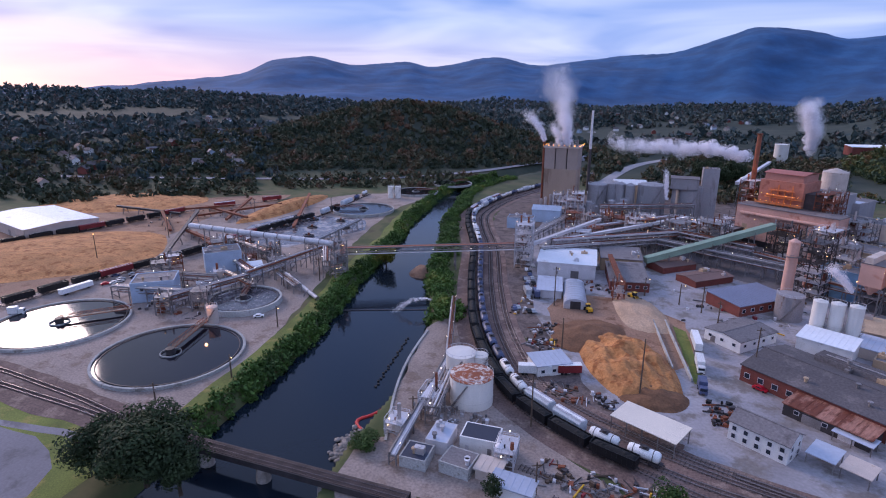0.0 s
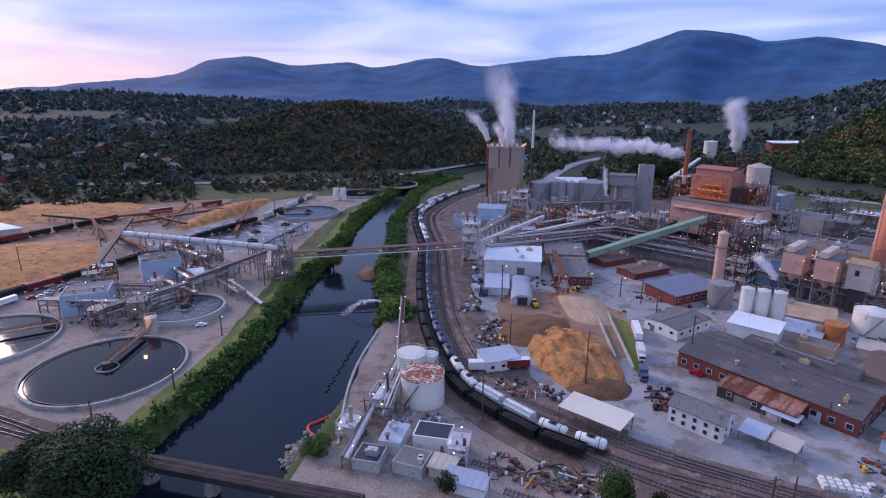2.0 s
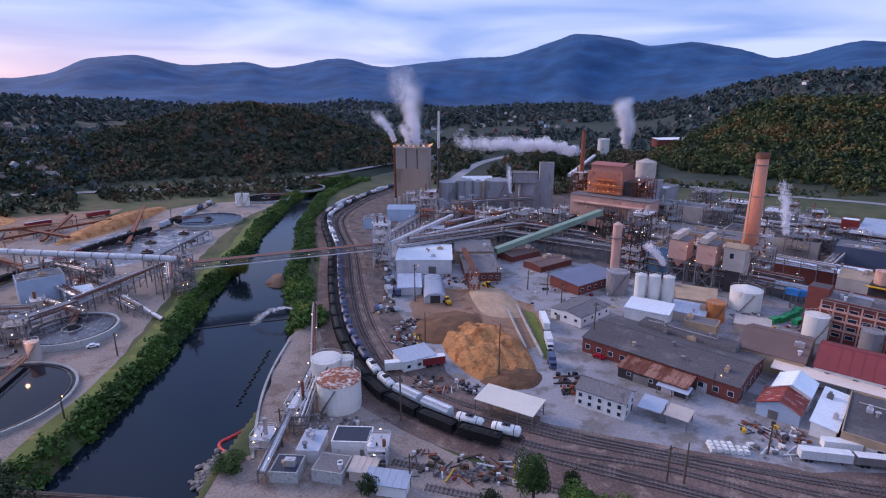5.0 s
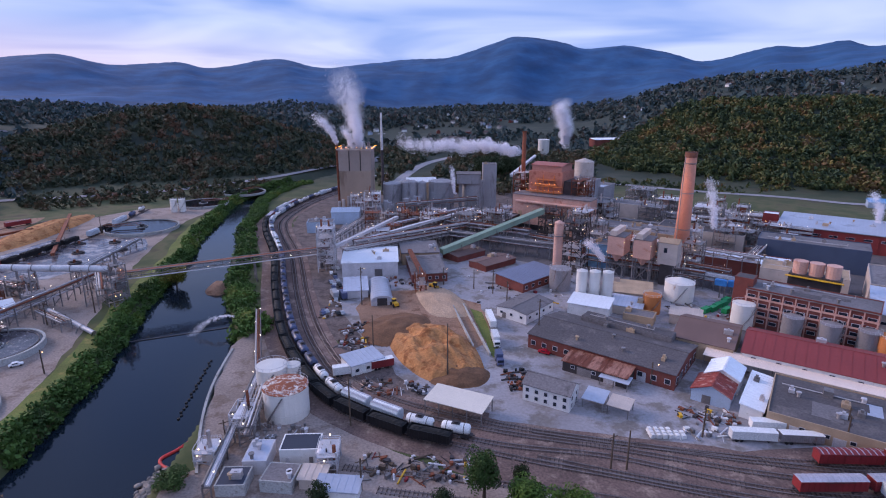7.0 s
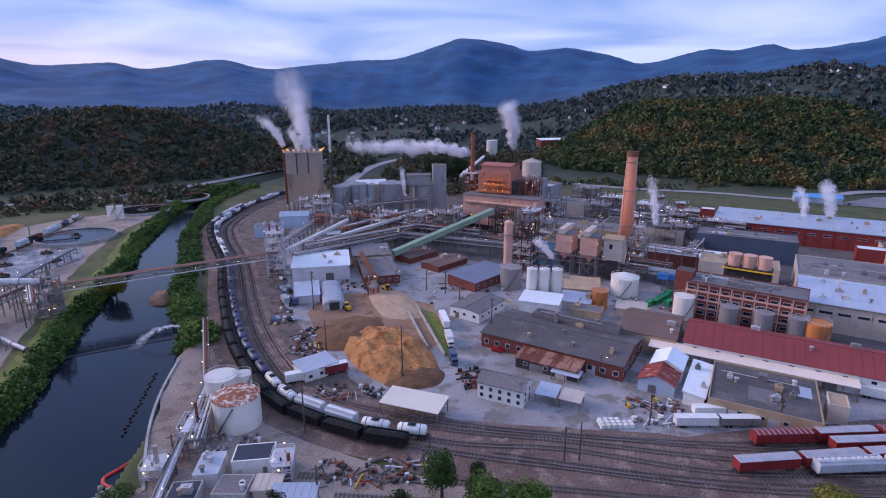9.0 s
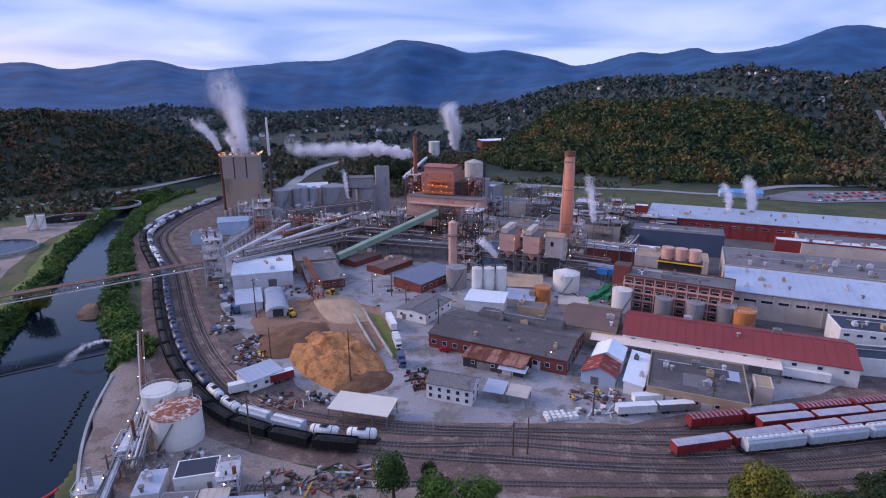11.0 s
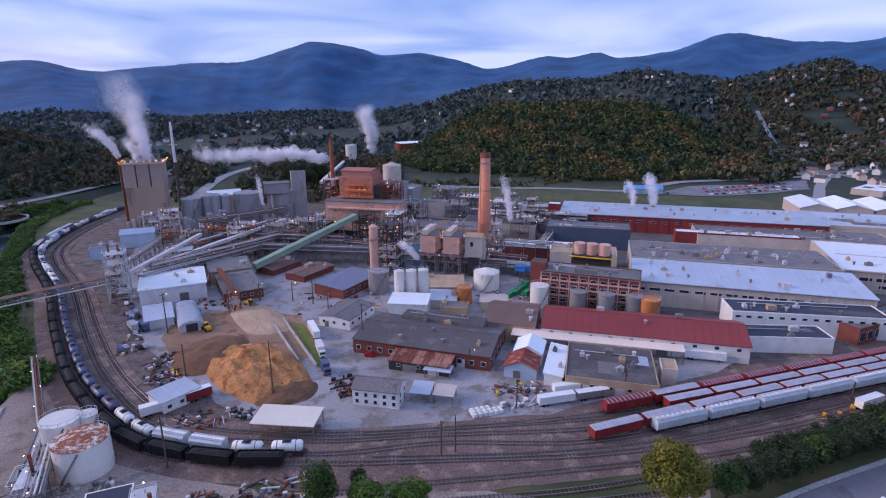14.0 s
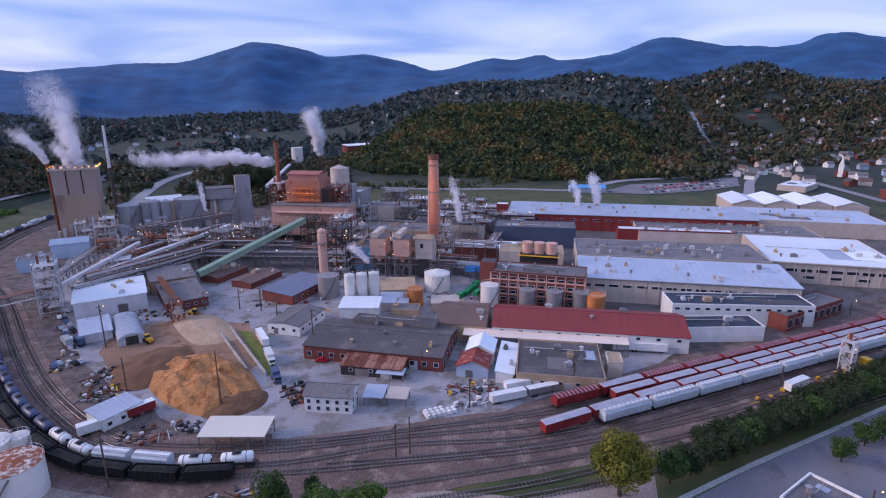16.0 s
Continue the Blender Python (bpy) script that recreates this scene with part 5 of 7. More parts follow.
building("blue_shop", "blue clad workshop between tower and river", -88, 400, 20, 16, 6, 9, BLUE_WALL, BLUE_WALL, "gable", 2.0)
building("gate_shop", "grey-roofed shop near the shaft tower", -100, 372, 18, 12, 8, 7, BLUE_WALL, GREY_ROOF, "flat", vents=3, seed=80)
tw = [(-74, 284, 9, 9, 24, 5, PALE_STEEL), (-78, 296, 7, 7, 20, 4, PALE_STEEL), (-70, 412, 12, 10, 20, 4, PALE_STEEL), (-84, 424, 10, 8, 16, 3, PALE_STEEL),
      (66, 318, 9, 9, 26, 5, SALMON), (76, 308, 8, 10, 22, 4, STEEL), (92, 296, 14, 9, 16, 3, SALMON), (104, 288, 14, 9, 16, 3, SALMON), (120, 282, 9, 9, 18, 4, CREAM),
      (20, 348, 14, 10, 20, 4, STEEL), (0, 356, 14, 10, 17, 4, STEEL), (-20, 352, 14, 10, 15, 3, STEEL), (130, 380, 16, 12, 18, 4, STEEL), (150, 410, 18, 14, 18, 4, STEEL), (175, 395, 18, 14, 15, 3, STEEL), (180, 360, 14, 10, 14, 3, STEEL), (170, 330, 12, 10, 13, 3, STEEL), (140, 440, 20, 14, 20, 4, STEEL), (200, 350, 12, 10, 12, 3, STEEL), (96, 372, 14, 12, 22, 5, STEEL)]
for i, (x, y, a, b, h, fl, m) in enumerate(tw):
    steel_tower("open steel process frame with decks, vessels and ducts", x, y, a, b, h, fl, G if x > -10 else 8, m if m in (STEEL, PALE_STEEL, RUST) else STEEL, vessel=m if m in (SALMON, CREAM) else None, seed=100 + i, lamps=5)
rk = [((-66, 292), (-10, 338), 9), ((-62, 300), (30, 372), 12), ((-10, 338), (70, 300), 9), ((40, 330), (130, 262), 9), ((62, 345), (150, 275), 12), ((90, 385), (190, 318), 10), ((110, 268), (190, 215), 7), ((100, 420), (215, 340), 11), ((-60, 330), (0, 400), 11), ((-80, 320), (-66, 400), 9), ((130, 440), (220, 375), 10), ((-40, 370), (40, 330), 12), ((60, 296), (118, 262), 8), ((-50, 400), (10, 430), 14), ((105, 262), (122, 300), 10), ((185, 330), (150, 285), 9)]
for i, (a, b, h) in enumerate(rk):
    pipe_rack("steel pipe bridge carrying clad pipes", (*a, 0), (*b, 0), 5, h, 2, 5, 200 + i)

conveyor("chip_conveyor", "sage green enclosed conveyor climbing to the boiler house", (-13, 305, 5), (50, 349, 20), 0, GREEN_PAINT, True, 3, 3.6, 3.0)
conveyor("chip_conveyor", "pale grey conveyor climbing from the river bridge", (-72, 288, 11), (-43, 345, 16), 0, PALE_STEEL, True, 2, 1.8, 1.5)
conveyor("chip_conveyor", "long pale conveyor over the pipe bridges", (-66, 300, 10), (6, 372, 16), 0, PALE_STEEL, True, 4, 1.8, 1.5)
conveyor("tube_conveyor", "white tubular conveyor over the settling works", (-250, 223, 19), (-158, 229, 17), 1.5, PALE_STEEL, False, 4)
conveyor("rear_conveyor", "pale conveyor gallery behind the boiler house", (40, 480, 24), (80, 640, 24), 0, PALE_STEEL, True, 4, 2.4, 2.0)

# truss bridge that carries the conveyor over the river
e = thing("conveyor_bridge", "dark steel truss conveyor bridge across the river with lamps", "bridge", -159, 236, 0, math.degrees(math.atan2(49, 86)))
Lb = math.hypot(86, 49)
s = Shape()
n = 22
for v in (-1.7, 1.7):
    s.bar((0, v, 10), (Lb, v, 10), 0.35).bar((0, v, 13), (Lb, v, 13), 0.35)
    for i in range(n):
        a, b = Lb * i / n, Lb * (i + 1) / n
        s.bar((a, v, 10), (b, v, 13), 0.2) if i % 2 else s.bar((a, v, 13), (b, v, 10), 0.2)
        s.bar((a, v, 10), (a, v, 13), 0.2)
part("truss", s, STEEL, e)
part("belt_deck", Shape().box(Lb / 2, 0, 12.6, Lb, 3.0, 0.5), RUST, e)
part("walkway", Shape().box(Lb / 2, -2.5, 10, Lb, 1.2, 0.15), PALE_STEEL, e)
for u in (2, 60, 96):
    s = Shape()
    for v in (-2.2, 2.2):
        s.bar((u, v * 1.4, -4), (u, v, 10), 0.6)
    s.bar((u, -2.6, 3), (u, 2.6, 3), 0.3)
    part("pier", s, STEEL, e)
lamp_dots(e, [(8 + 10 * i, -2.9, 11.4) for i in range(9)], LAMP_WHITE, 0.25)


# precipitators on trestles, towers and cooling cells between the silos and the chimney
for i, (x, y) in enumerate(((80, 279), (91, 272))):
    e = thing("precipitator", "salmon clad precipitator box on a steel trestle", "precipitator", x, y, 0, G)
    part("casing", Shape().box(0, 0, 13, 8.5, 11, 9.5), SALMON, e)
    part("roof", Shape().box(0, 0, 22.5, 9, 11.6, 0.4), GREY_ROOF, e)
    part("inlet_duct", Shape().box(-1.5, 2, 22.9, 3, 16, 2.6), CREAM, e)
    for v in (-2.8, 2.8):
        part("hopper", Shape().cyl(0, v, 9, 0.6, 4, 4, 3.2), SALMON, e)
    s = Shape()
    for u in (-4, 4):
        for v in (-5, 0, 5):
            s.box(u, v, 0, 0.5, 0.5, 13)
        s.bar((u, -5, 0), (u, 0, 9), 0.25).bar((u, 0, 9), (u, 5, 0), 0.25).bar((u, -5, 8), (u, 5, 8), 0.3)
    for v in (-5, 5):
        s.bar((-4, v, 0), (4, v, 9), 0.25).bar((4, v, 0), (-4, v, 9), 0.25).bar((-4, v, 8), (4, v, 8), 0.3)
    part("trestle", s, STEEL, e)
    lamp_dots(e, [(-4.4, -5.8, 14), (4.4, -5.8, 20)], LAMP_WARM, 0.35)
e = thing("bin_house", "cream square bin house on a dark frame", "bin house", 102, 268, 0, G)
part("wall", Shape().box(0, 0, 11, 9, 9, 11), CREAM, e)
part("roof", Shape().gable(9, 9, 22, 1.4), TAN, e)
part("window", Shape().box(-1, -4.55, 17, 1.6, 0.1, 2.4), GLASS_DARK, e)
part("leg_frame", Shape().box(0, 0, 0, 6.5, 6.5, 11), DARK_STEEL, e)
e = thing("scrubber", "tall round salmon scrubber vessel", "vessel", 50, 286)
part("shell", Shape().cyl(0, 0, 0, 2.4, 27, 18, dome=1.5), SALMON, e)
part("platform", Shape().ring(0, 0, 20, 2.4, 3.6, 0.2, 18).ring(0, 0, 21.1, 3.5, 3.6, 0.1, 18), STEEL, e)
steel_tower("tall dark process tower beside the scrubber", 60, 290, 11, 11, 27, 6, G, DARK_STEEL, seed=700, lamps=6)
steel_tower("process tower with ducts at the conveyor head", 70, 318, 11, 11, 27, 6, G, DARK_STEEL, seed=701, lamps=6)
building("blue_panel_house", "low process house with a blue panel wall", 74, 300, 16, 12, G, 13, mat("blue panel", (110, 150, 186), 0.6), GREY_ROOF, "flat", vents=4, seed=702)
building("grey_process_house", "grey flat-roofed process house behind the boiler house", 84, 420, 30, 24, G, 30, SILO, GREY_ROOF, "flat", vents=6, seed=704)
building("red_stair_house", "narrow red and white stair house by the red halls", 206, 372, 9, 9, G, 15, RED_PAINT, WHITE_ROOF, "flat", seed=705)
e = thing("cooling_tower", "row of pinkish cooling cells on a yellow frame", "cooling tower", 150, 230, 0, -38)
for i in range(3):
    part("cell", Shape().cyl(-6 + 6 * i, 0, 17.5, 2.7, 5.5, 16, 2.9), SALMON, e)
part("casing", Shape().box(0, 0, 12, 19, 6.6, 5.5), DARK_STEEL, e)
part("walkway", Shape().box(0, -4.2, 16.6, 21, 1.6, 0.3), YELLOW, e)
part("leg_frame", Shape().box(0, 0, 0, 18, 6, 12), DARK_STEEL, e)
for i in range(3):
    part("band", Shape().box(0, 0, 0, 44.3, 16.3, 0.8), SALMON, bpy.data.objects["brick_block"], "pale concrete band", at=pose(0, 0, 4.4 + 3.6 * i))
gr = random.Random(31)
for i in range(26):
    u, v = gr.random(), gr.random()
    x, y = 118 + 95 * u, 322 + 110 * v
    steel_tower("low steel frame crowded with pipes and vessels", x, y, 7 + 7 * gr.random(), 6 + 5 * gr.random(), 6 + 9 * gr.random(), 2 + gr.randrange(2), G, gr.choice((STEEL, STEEL, PALE_STEEL, RUST)), seed=720 + i, lamps=2)
for i in range(14):
    u, v = gr.random(), gr.random()
    x, y = -66 + 100 * u, 318 + 62 * v + 30 * u
    steel_tower("steel frame full of pipes beside the conveyors", x, y, 7 + 7 * gr.random(), 6 + 6 * gr.random(), 9 + 9 * gr.random(), 3, gr.choice((G, 10, 40)), gr.choice((STEEL, RUST, PALE_STEEL)), seed=760 + i, lamps=3)
for i in range(12):
    u = gr.random()
    x, y = -76 + 90 * u, 384 + 40 * gr.random()
    steel_tower("pale steel frame with vessels by the shaft tower", x, y, 6 + 5 * gr.random(), 6 + 4 * gr.random(), 6 + 6 * gr.random(), 3, 10, gr.choice((PALE_STEEL, STEEL)), seed=790 + i, lamps=3)
for i in range(12):
    x, y = -70 + 34 * gr.random(), 408 + 22 * gr.random()
    tank("bin", "slim grey bin near the silos", x, y, 1.8 + 1.6 * gr.random(), 8 + 7 * gr.random(), SILO, SILO, 1.0, n=16, ladder=False)


# ---------- railway ----------
def track(name, pts, label, a=0.0, b=None):
    even = [Vector(pts[0])]
    for p in pts[1:]:
        p, q = Vector(p), even[-1]
        k = max(1, int((p - q).length / 38))
        even += [q.lerp(p, (i + 1) / k) for i in range(k)]
    sp = Spline([tuple(p) for p in even], 16)
    b = sp.length if b is None else b
    e = thing(name, label, "railway track", 0, 0, 0, 0, "tracks of the yard")
    for o in (-0.75, 0.75):
        s = Shape()
        sp.strip(s, 0.06, 0.34, 0.44, 5.0, o, a, b)
        part("rail", s, RAILSTEEL, e)
    s = Shape()
    d = a
    while d < b:
        q, h = sp.at(d)
        s.box(q.x, q.y, 0.14, 0.24, 2.6, 0.2, h)
        d += 1.1
    t = part("sleeper_bed", s, TIE, e)
    tagged(t, kind="stuff")
    return sp


def along(off, yard, lead):
    """A track that follows the curve at an offset and runs into the yard."""
    back = [tuple(CURVE.at(d, off)[0])[:2] for d in range(500, 25, -25)]
    return back + lead + [(420, yard + 1.5)]


TRACKS = [
    track("rail_track", along(4.4, 103, [(10, 127), (40, 119), (80, 109), (130, 104)]), "outer curving track where the coal cars stand"),
    track("rail_track", along(0.0, 113, [(8, 132), (40, 127), (75, 116), (110, 113)]), "curving track where the tank cars stand"),
    track("rail_track", along(-5.5, 117.4, [(8, 138), (40, 131), (80, 121), (115, 117.4)]), "inner empty curving track"),
    track("rail_track", along(-10.0, 121.6, [(10, 141), (45, 133), (85, 125), (120, 121.6)]), "innermost curving track beside the yard"),
    track("rail_track", [(20, 138), (50, 132), (90, 126.5), (140, 125.8), (420, 127)], "yard track under red cars"),
    track("rail_track", [(-30, 120), (20, 114), (60, 107), (110, 99.5), (200, 98), (420, 100)], "empty rusty yard track in ballast"),
    track("rail_track", [(-20, 112), (30, 105), (70, 98), (120, 94.5), (200, 93.5), (420, 95)], "empty yard track by the hedge"),
    track("rail_track", [(20, 126), (60, 115), (100, 108.5), (150, 107.8), (420, 109)], "empty yard track beside the grey hoppers"),
    track("rail_track", [(-290, 70), (-230, 90), (-170, 93.5), (-126, 92.6)], "track leading to the railway bridge"),
    track("rail_track", [(-290, 78), (-235, 97), (-175, 98), (-130, 94)], "second track near the railway bridge"),
    track("rail_track", [(-50, 96.8), (-10, 100), (40, 98), (90, 91), (200, 90)], "track leaving the railway bridge"),
    track("rail_track", [(-285, 110), (-268, 137), (-265, 165), (-256, 223), (-255, 279), (-249, 345), (-262, 440)], "track through the chip yard"),
    track("rail_track", [(-380, 180), (-370, 220), (-362, 260), (-352, 320), (-310, 400)], "far track beside the white warehouse"),
]


BOGIE = Shape().box(0, 0, 0.55, 2.6, 0.5, 0.4).box(0, 0.95, 0.5, 2.4, 0.2, 0.45).box(0, -0.95, 0.5, 2.4, 0.2, 0.45)
for u in (-0.9, 0.9):
    for v in (-0.75, 0.75):
        BOGIE.tube((u, v - 0.07, 0.45), (u, v + 0.07, 0.45), 0.45, 10)


def bogie(parent, x):
    part("bogie", BOGIE, DARK_STEEL, parent, at=pose(x, 0, 0))


def base_car(name, label, L, group):
    e = thing(name, label, "railway car", 0, 0, 0, 0, group)
    bogie(e, L / 2 - 2.4)
    bogie(e, -L / 2 + 2.4)
    part("underframe", Shape().box(0, 0, 0.95, L - 0.6, 1.6, 0.3).box(L / 2 - 0.1, 0, 0.9, 0.7, 0.3, 0.3).box(-L / 2 + 0.1, 0, 0.9, 0.7, 0.3, 0.3), DARK_STEEL, e)
    return e


def tank_car(label, paint, L=10.2):
    e = base_car("tank_car", label, L, "tank cars of the curved train")
    n, r = 16, 1.5
    s = Shape()
    for x, k in ((-L / 2 + 0.9, 0.35), (-L / 2 + 1.15, 0.8), (-L / 2 + 1.6, 1.0), (L / 2 - 1.6, 1.0), (L / 2 - 1.15, 0.8), (L / 2 - 0.9, 0.35)):
        s.v += [(x, r * k * math.cos(math.tau * i / n), 2.7 + r * k * math.sin(math.tau * i / n)) for i in range(n)]
    for j in range(5):
        s.f += [(j * n + i, j * n + (i + 1) % n, (j + 1) * n + (i + 1) % n, (j + 1) * n + i) for i in range(n)]
    s.f += [tuple(range(n)), tuple(range(5 * n, 6 * n))[::-1]]
    part("barrel", s, paint, e, smooth=True)
    part("dome", Shape().cyl(0, 0, 4.1, 0.6, 0.6, 12), DARK_STEEL, e)
    part("platform", Shape().box(0, 0, 4.2, 2.4, 1.9, 0.06), DARK_STEEL, e)
    for x in (-2.5, 2.5):
        part("strap", Shape().tube((x, 0, 2.7), (x + 0.2, 0, 2.7), 1.53, 16), DARK_STEEL, e)
    return e


def coal_car(L=12.9):
    e = base_car("coal_car", "black open-top hopper car heaped with coal", L, "coal cars of the curved train")
    s = Shape()
    a, w = L / 2 - 0.4, 1.55
    s.box(0, -w, 1.2, 2 * a, 0.15, 2.5).box(0, w, 1.2, 2 * a, 0.15, 2.5).box(-a, 0, 1.2, 0.15, 2 * w, 2.5).box(a, 0, 1.2, 0.15, 2 * w, 2.5)
    part("body", s, CAR_BLACK, e)
    rib = Shape()
    for i in range(9):
        for v in (-w - 0.12, w + 0.12):
            rib.box(-a + 2 * a * (i + 0.5) / 9, v, 1.2, 0.16, 0.12, 2.5)
    tagged(part("side_ribs", rib, CAR_BLACK, e), kind="stuff")
    part("hopper", Shape().box(0, 0, 0.7, L * 0.5, 2.2, 0.6), CAR_BLACK, e)
    n, m = 16, 6
    s = Shape()
    for i in range(n + 1):
        for j in range(m + 1):
            u, v = i / n * 2 - 1, j / m * 2 - 1
            s.v.append((u * (a - 0.1), v * (w - 0.1), 3.2 + 0.75 * (1 - v * v) * (1 - u ** 8) + 0.22 * noise.noise((u * 9, v * 3, 2))))
    s.f = [(i * (m + 1) + j, (i + 1) * (m + 1) + j, (i + 1) * (m + 1) + j + 1, i * (m + 1) + j + 1) for i in range(n) for j in range(m)]
    part("coal_load", s, COAL, e, "heaped black coal")
    return e


def hopper_car(label, paint=None, L=18.6):
    paint = paint or CAR_GREY
    e = base_car("covered_hopper", label, L, "grey covered hoppers")
    w, a = 1.6, L / 2 - 0.7
    prof = [(-1.05, 1.1), (-w, 1.7), (-w - 0.03, 3.8), (-1.2, 4.35), (1.2, 4.35), (w + 0.03, 3.8), (w, 1.7), (1.05, 1.1)]
    k = len(prof)
    s = Shape()
    for x, f in ((-a, 0.985), (-a + 0.4, 1), (a - 0.4, 1), (a, 0.985)):
        s.v += [(x, v * f, z) for v, z in prof]
    for j in range(3):
        s.f += [(j * k + i, (j + 1) * k + i, (j + 1) * k + (i + 1) % k, j * k + (i + 1) % k) for i in range(k)]
    s.f += [tuple(range(k)), tuple(range(3 * k, 4 * k))[::-1]]
    part("body", s, paint, e)
    for v in (-1.1, 1.1):
        part("running_board", Shape().box(0, v * 0.85, 4.5, 2 * a, 0.5, 0.06), CAR_ROOF, e)
    hatch, rib, chute = Shape(), Shape(), Shape()
    for i in range(10):
        hatch.cyl(-a + 2 * a * (i + 0.5) / 10, 0, 4.35, 0.55, 0.3, 8)
    tagged(part("hatch_row", hatch, CAR_WHITE, e), kind="stuff")
    for i in range(13):
        for v in (-w - 0.08, w + 0.08):
            rib.box(-a + 2 * a * (i + 0.5) / 13, v, 1.6, 0.14, 0.14, 2.2)
    tagged(part("side_ribs", rib, paint, e), kind="stuff")
    for i in range(3):
        chute.cyl(-a * 0.6 + a * 0.6 * i, 0, 0.45, 0.5, 0.7, 4, 1.35)
    tagged(part("chutes", chute, paint, e), kind="stuff")
    return e


def box_car(label, roof, slats=False, L=17.2, h=3.9):
    e = base_car("box_car", label, L, "red box cars of the yard")
    a = L / 2 - 0.5
    part("body", Shape().box(0, 0, 1.2, 2 * a, 3.0, h - 1.2), CAR_RED, e)
    s = Shape()
    s.v = [(x, v, z) for x in (-a - 0.05, a + 0.05) for v, z in ((-1.56, h), (0, h + 0.32), (1.56, h))]
    s.f = [(0, 1, 4, 3), (1, 2, 5, 4), (0, 2, 1), (3, 4, 5), (0, 3, 5, 2)]
    part("roof", s, roof, e)
    m = CAR_RED if not slats else CAR_ROOF
    rib = Shape()
    for i in range(11):
        x = -a + 2 * a * (i + 0.5) / 11
        rib.add([(x + t, v, z) for t in (-0.16, 0.16) for v, z in ((-1.57, h + 0.08), (0, h + 0.42), (1.57, h + 0.08))], [(0, 1, 4, 3), (1, 2, 5, 4)])
    tagged(part("roof_ribs", rib, CAR_ROOF, e), kind="stuff")
    for v in (-1, 1):
        part("door", Shape().box(0, v * 1.55, 1.3, 3.2, 0.12, h - 1.5), CAR_RED, e)
        part("door_track", Shape().box(1.2, v * 1.6, h - 0.25, 6.6, 0.1, 0.12), DARK_STEEL, e)
        st = Shape()
        for i in range(12):
            x = -a + 2 * a * (i + 0.5) / 12
            if abs(x) > 2:
                st.box(x, v * 1.55, 1.25, 0.14, 0.12, h - 1.35)
        tagged(part("side_posts", st, CAR_RED, e), kind="stuff")
    return e


# trains: build one of each, copy along the line
RAILTOP = 0.42
white = tank_car("white tank car with a black platform on top", CAR_WHITE)
blue = tank_car("dark blue-black tank car", CAR_BLUE)
grey = hopper_car("light grey covered hopper car with round hatches")
coal = coal_car()
short = hopper_car("short grey two-bay covered hopper car", None, 11.4)
boxg = box_car("oxide red box car with a grey ribbed roof", CAR_ROOF)
boxr = box_car("red box car with a slatted red and white roof", CAR_RED, True)


def train(sp, start, order, off=0.0):
    d = start
    for ob, L in order:
        p0, _ = sp.at(d + L * 0.2)
        p1, _ = sp.at(d + L * 0.8)
        c = (p0 + p1) / 2
        a = math.degrees(math.atan2(p1.y - p0.y, p1.x - p0.x))
        copy_thing(ob, pose(c.x, c.y, RAILTOP, 0, 0, a))
        d += L


Wh, Bl, Gr, Co = (white, 10.7), (blue, 10.7), (short, 11.9), (coal, 13.4)
train(CURVE, 16.5, [Wh, Wh, Gr, Gr, Wh, Wh] + [Bl] * 15 + [Wh, Wh, Gr, Wh, Bl, Wh, Bl, Gr, Wh, Wh, Gr, Bl, Wh, Bl, Wh, Wh, Bl, Wh, Gr, Wh, Bl, Bl, Gr, Bl, Wh, Gr, Wh, Wh, Wh, Gr, Wh])
outer = Spline([tuple(CURVE.at(d, 4.4)[0])[:2] for d in range(4, 420, 12)], 6)
train(outer, 18, [Co] * 24)
train(Spline([tuple(CURVE.at(d, 4.4)[0])[:2] for d in range(330, 480, 12)], 6), 4, [(boxg, 17.6), Bl, Gr, Gr, (boxg, 17.6)])
R1 = Spline([(97.5, 113), (420, 114.2)], 4)
train(R1, 0.5, [(grey, 19.1)] * 15)
train(Spline([(79, 115.0), (140, 117.4), (230, 118.0), (320, 118.3), (420, 118.6)], 6), 0, [(boxg, 17.8)] * 17)
train(Spline([(109, 121.6), (420, 122.8)], 4), 0, [(boxg, 17.8)] * 15)
train(Spline([(90, 125.9), (420, 127)], 4), 0, [(boxr, 17.8), (boxg, 17.8)] + [(boxr, 17.8)] * 14)
left = Spline([(-268, 137), (-265, 165), (-256, 223), (-255, 279), (-249, 345)], 8)
for i in range(14):
    c, a = left.at(4 + i * 14.6)
    copy_thing(boxr if i in (3, 8, 9) else coal, pose(c.x, c.y, RAILTOP, 0, 0, a))
far = Spline([(-380, 180), (-370, 220), (-362, 260), (-352, 320)], 8)
for i in range(9):
    c, a = far.at(6 + i * 15)
    copy_thing(coal if i % 4 else boxr, pose(c.x, c.y, RAILTOP, 0, 0, a))
# the six first-built cars stand on spare lengths of track
for ob, (x, y, a) in zip((white, blue, grey, coal, boxg, boxr, short), ((-262, 430, 100), (-258, 410, 100), (-254, 388, 98), (-251, 366, 96), (-340, 340, 60), (-322, 376, 62), (-249, 350, 94))):
    ob.matrix_basis = pose(x, y, RAILTOP, 0, 0, a)

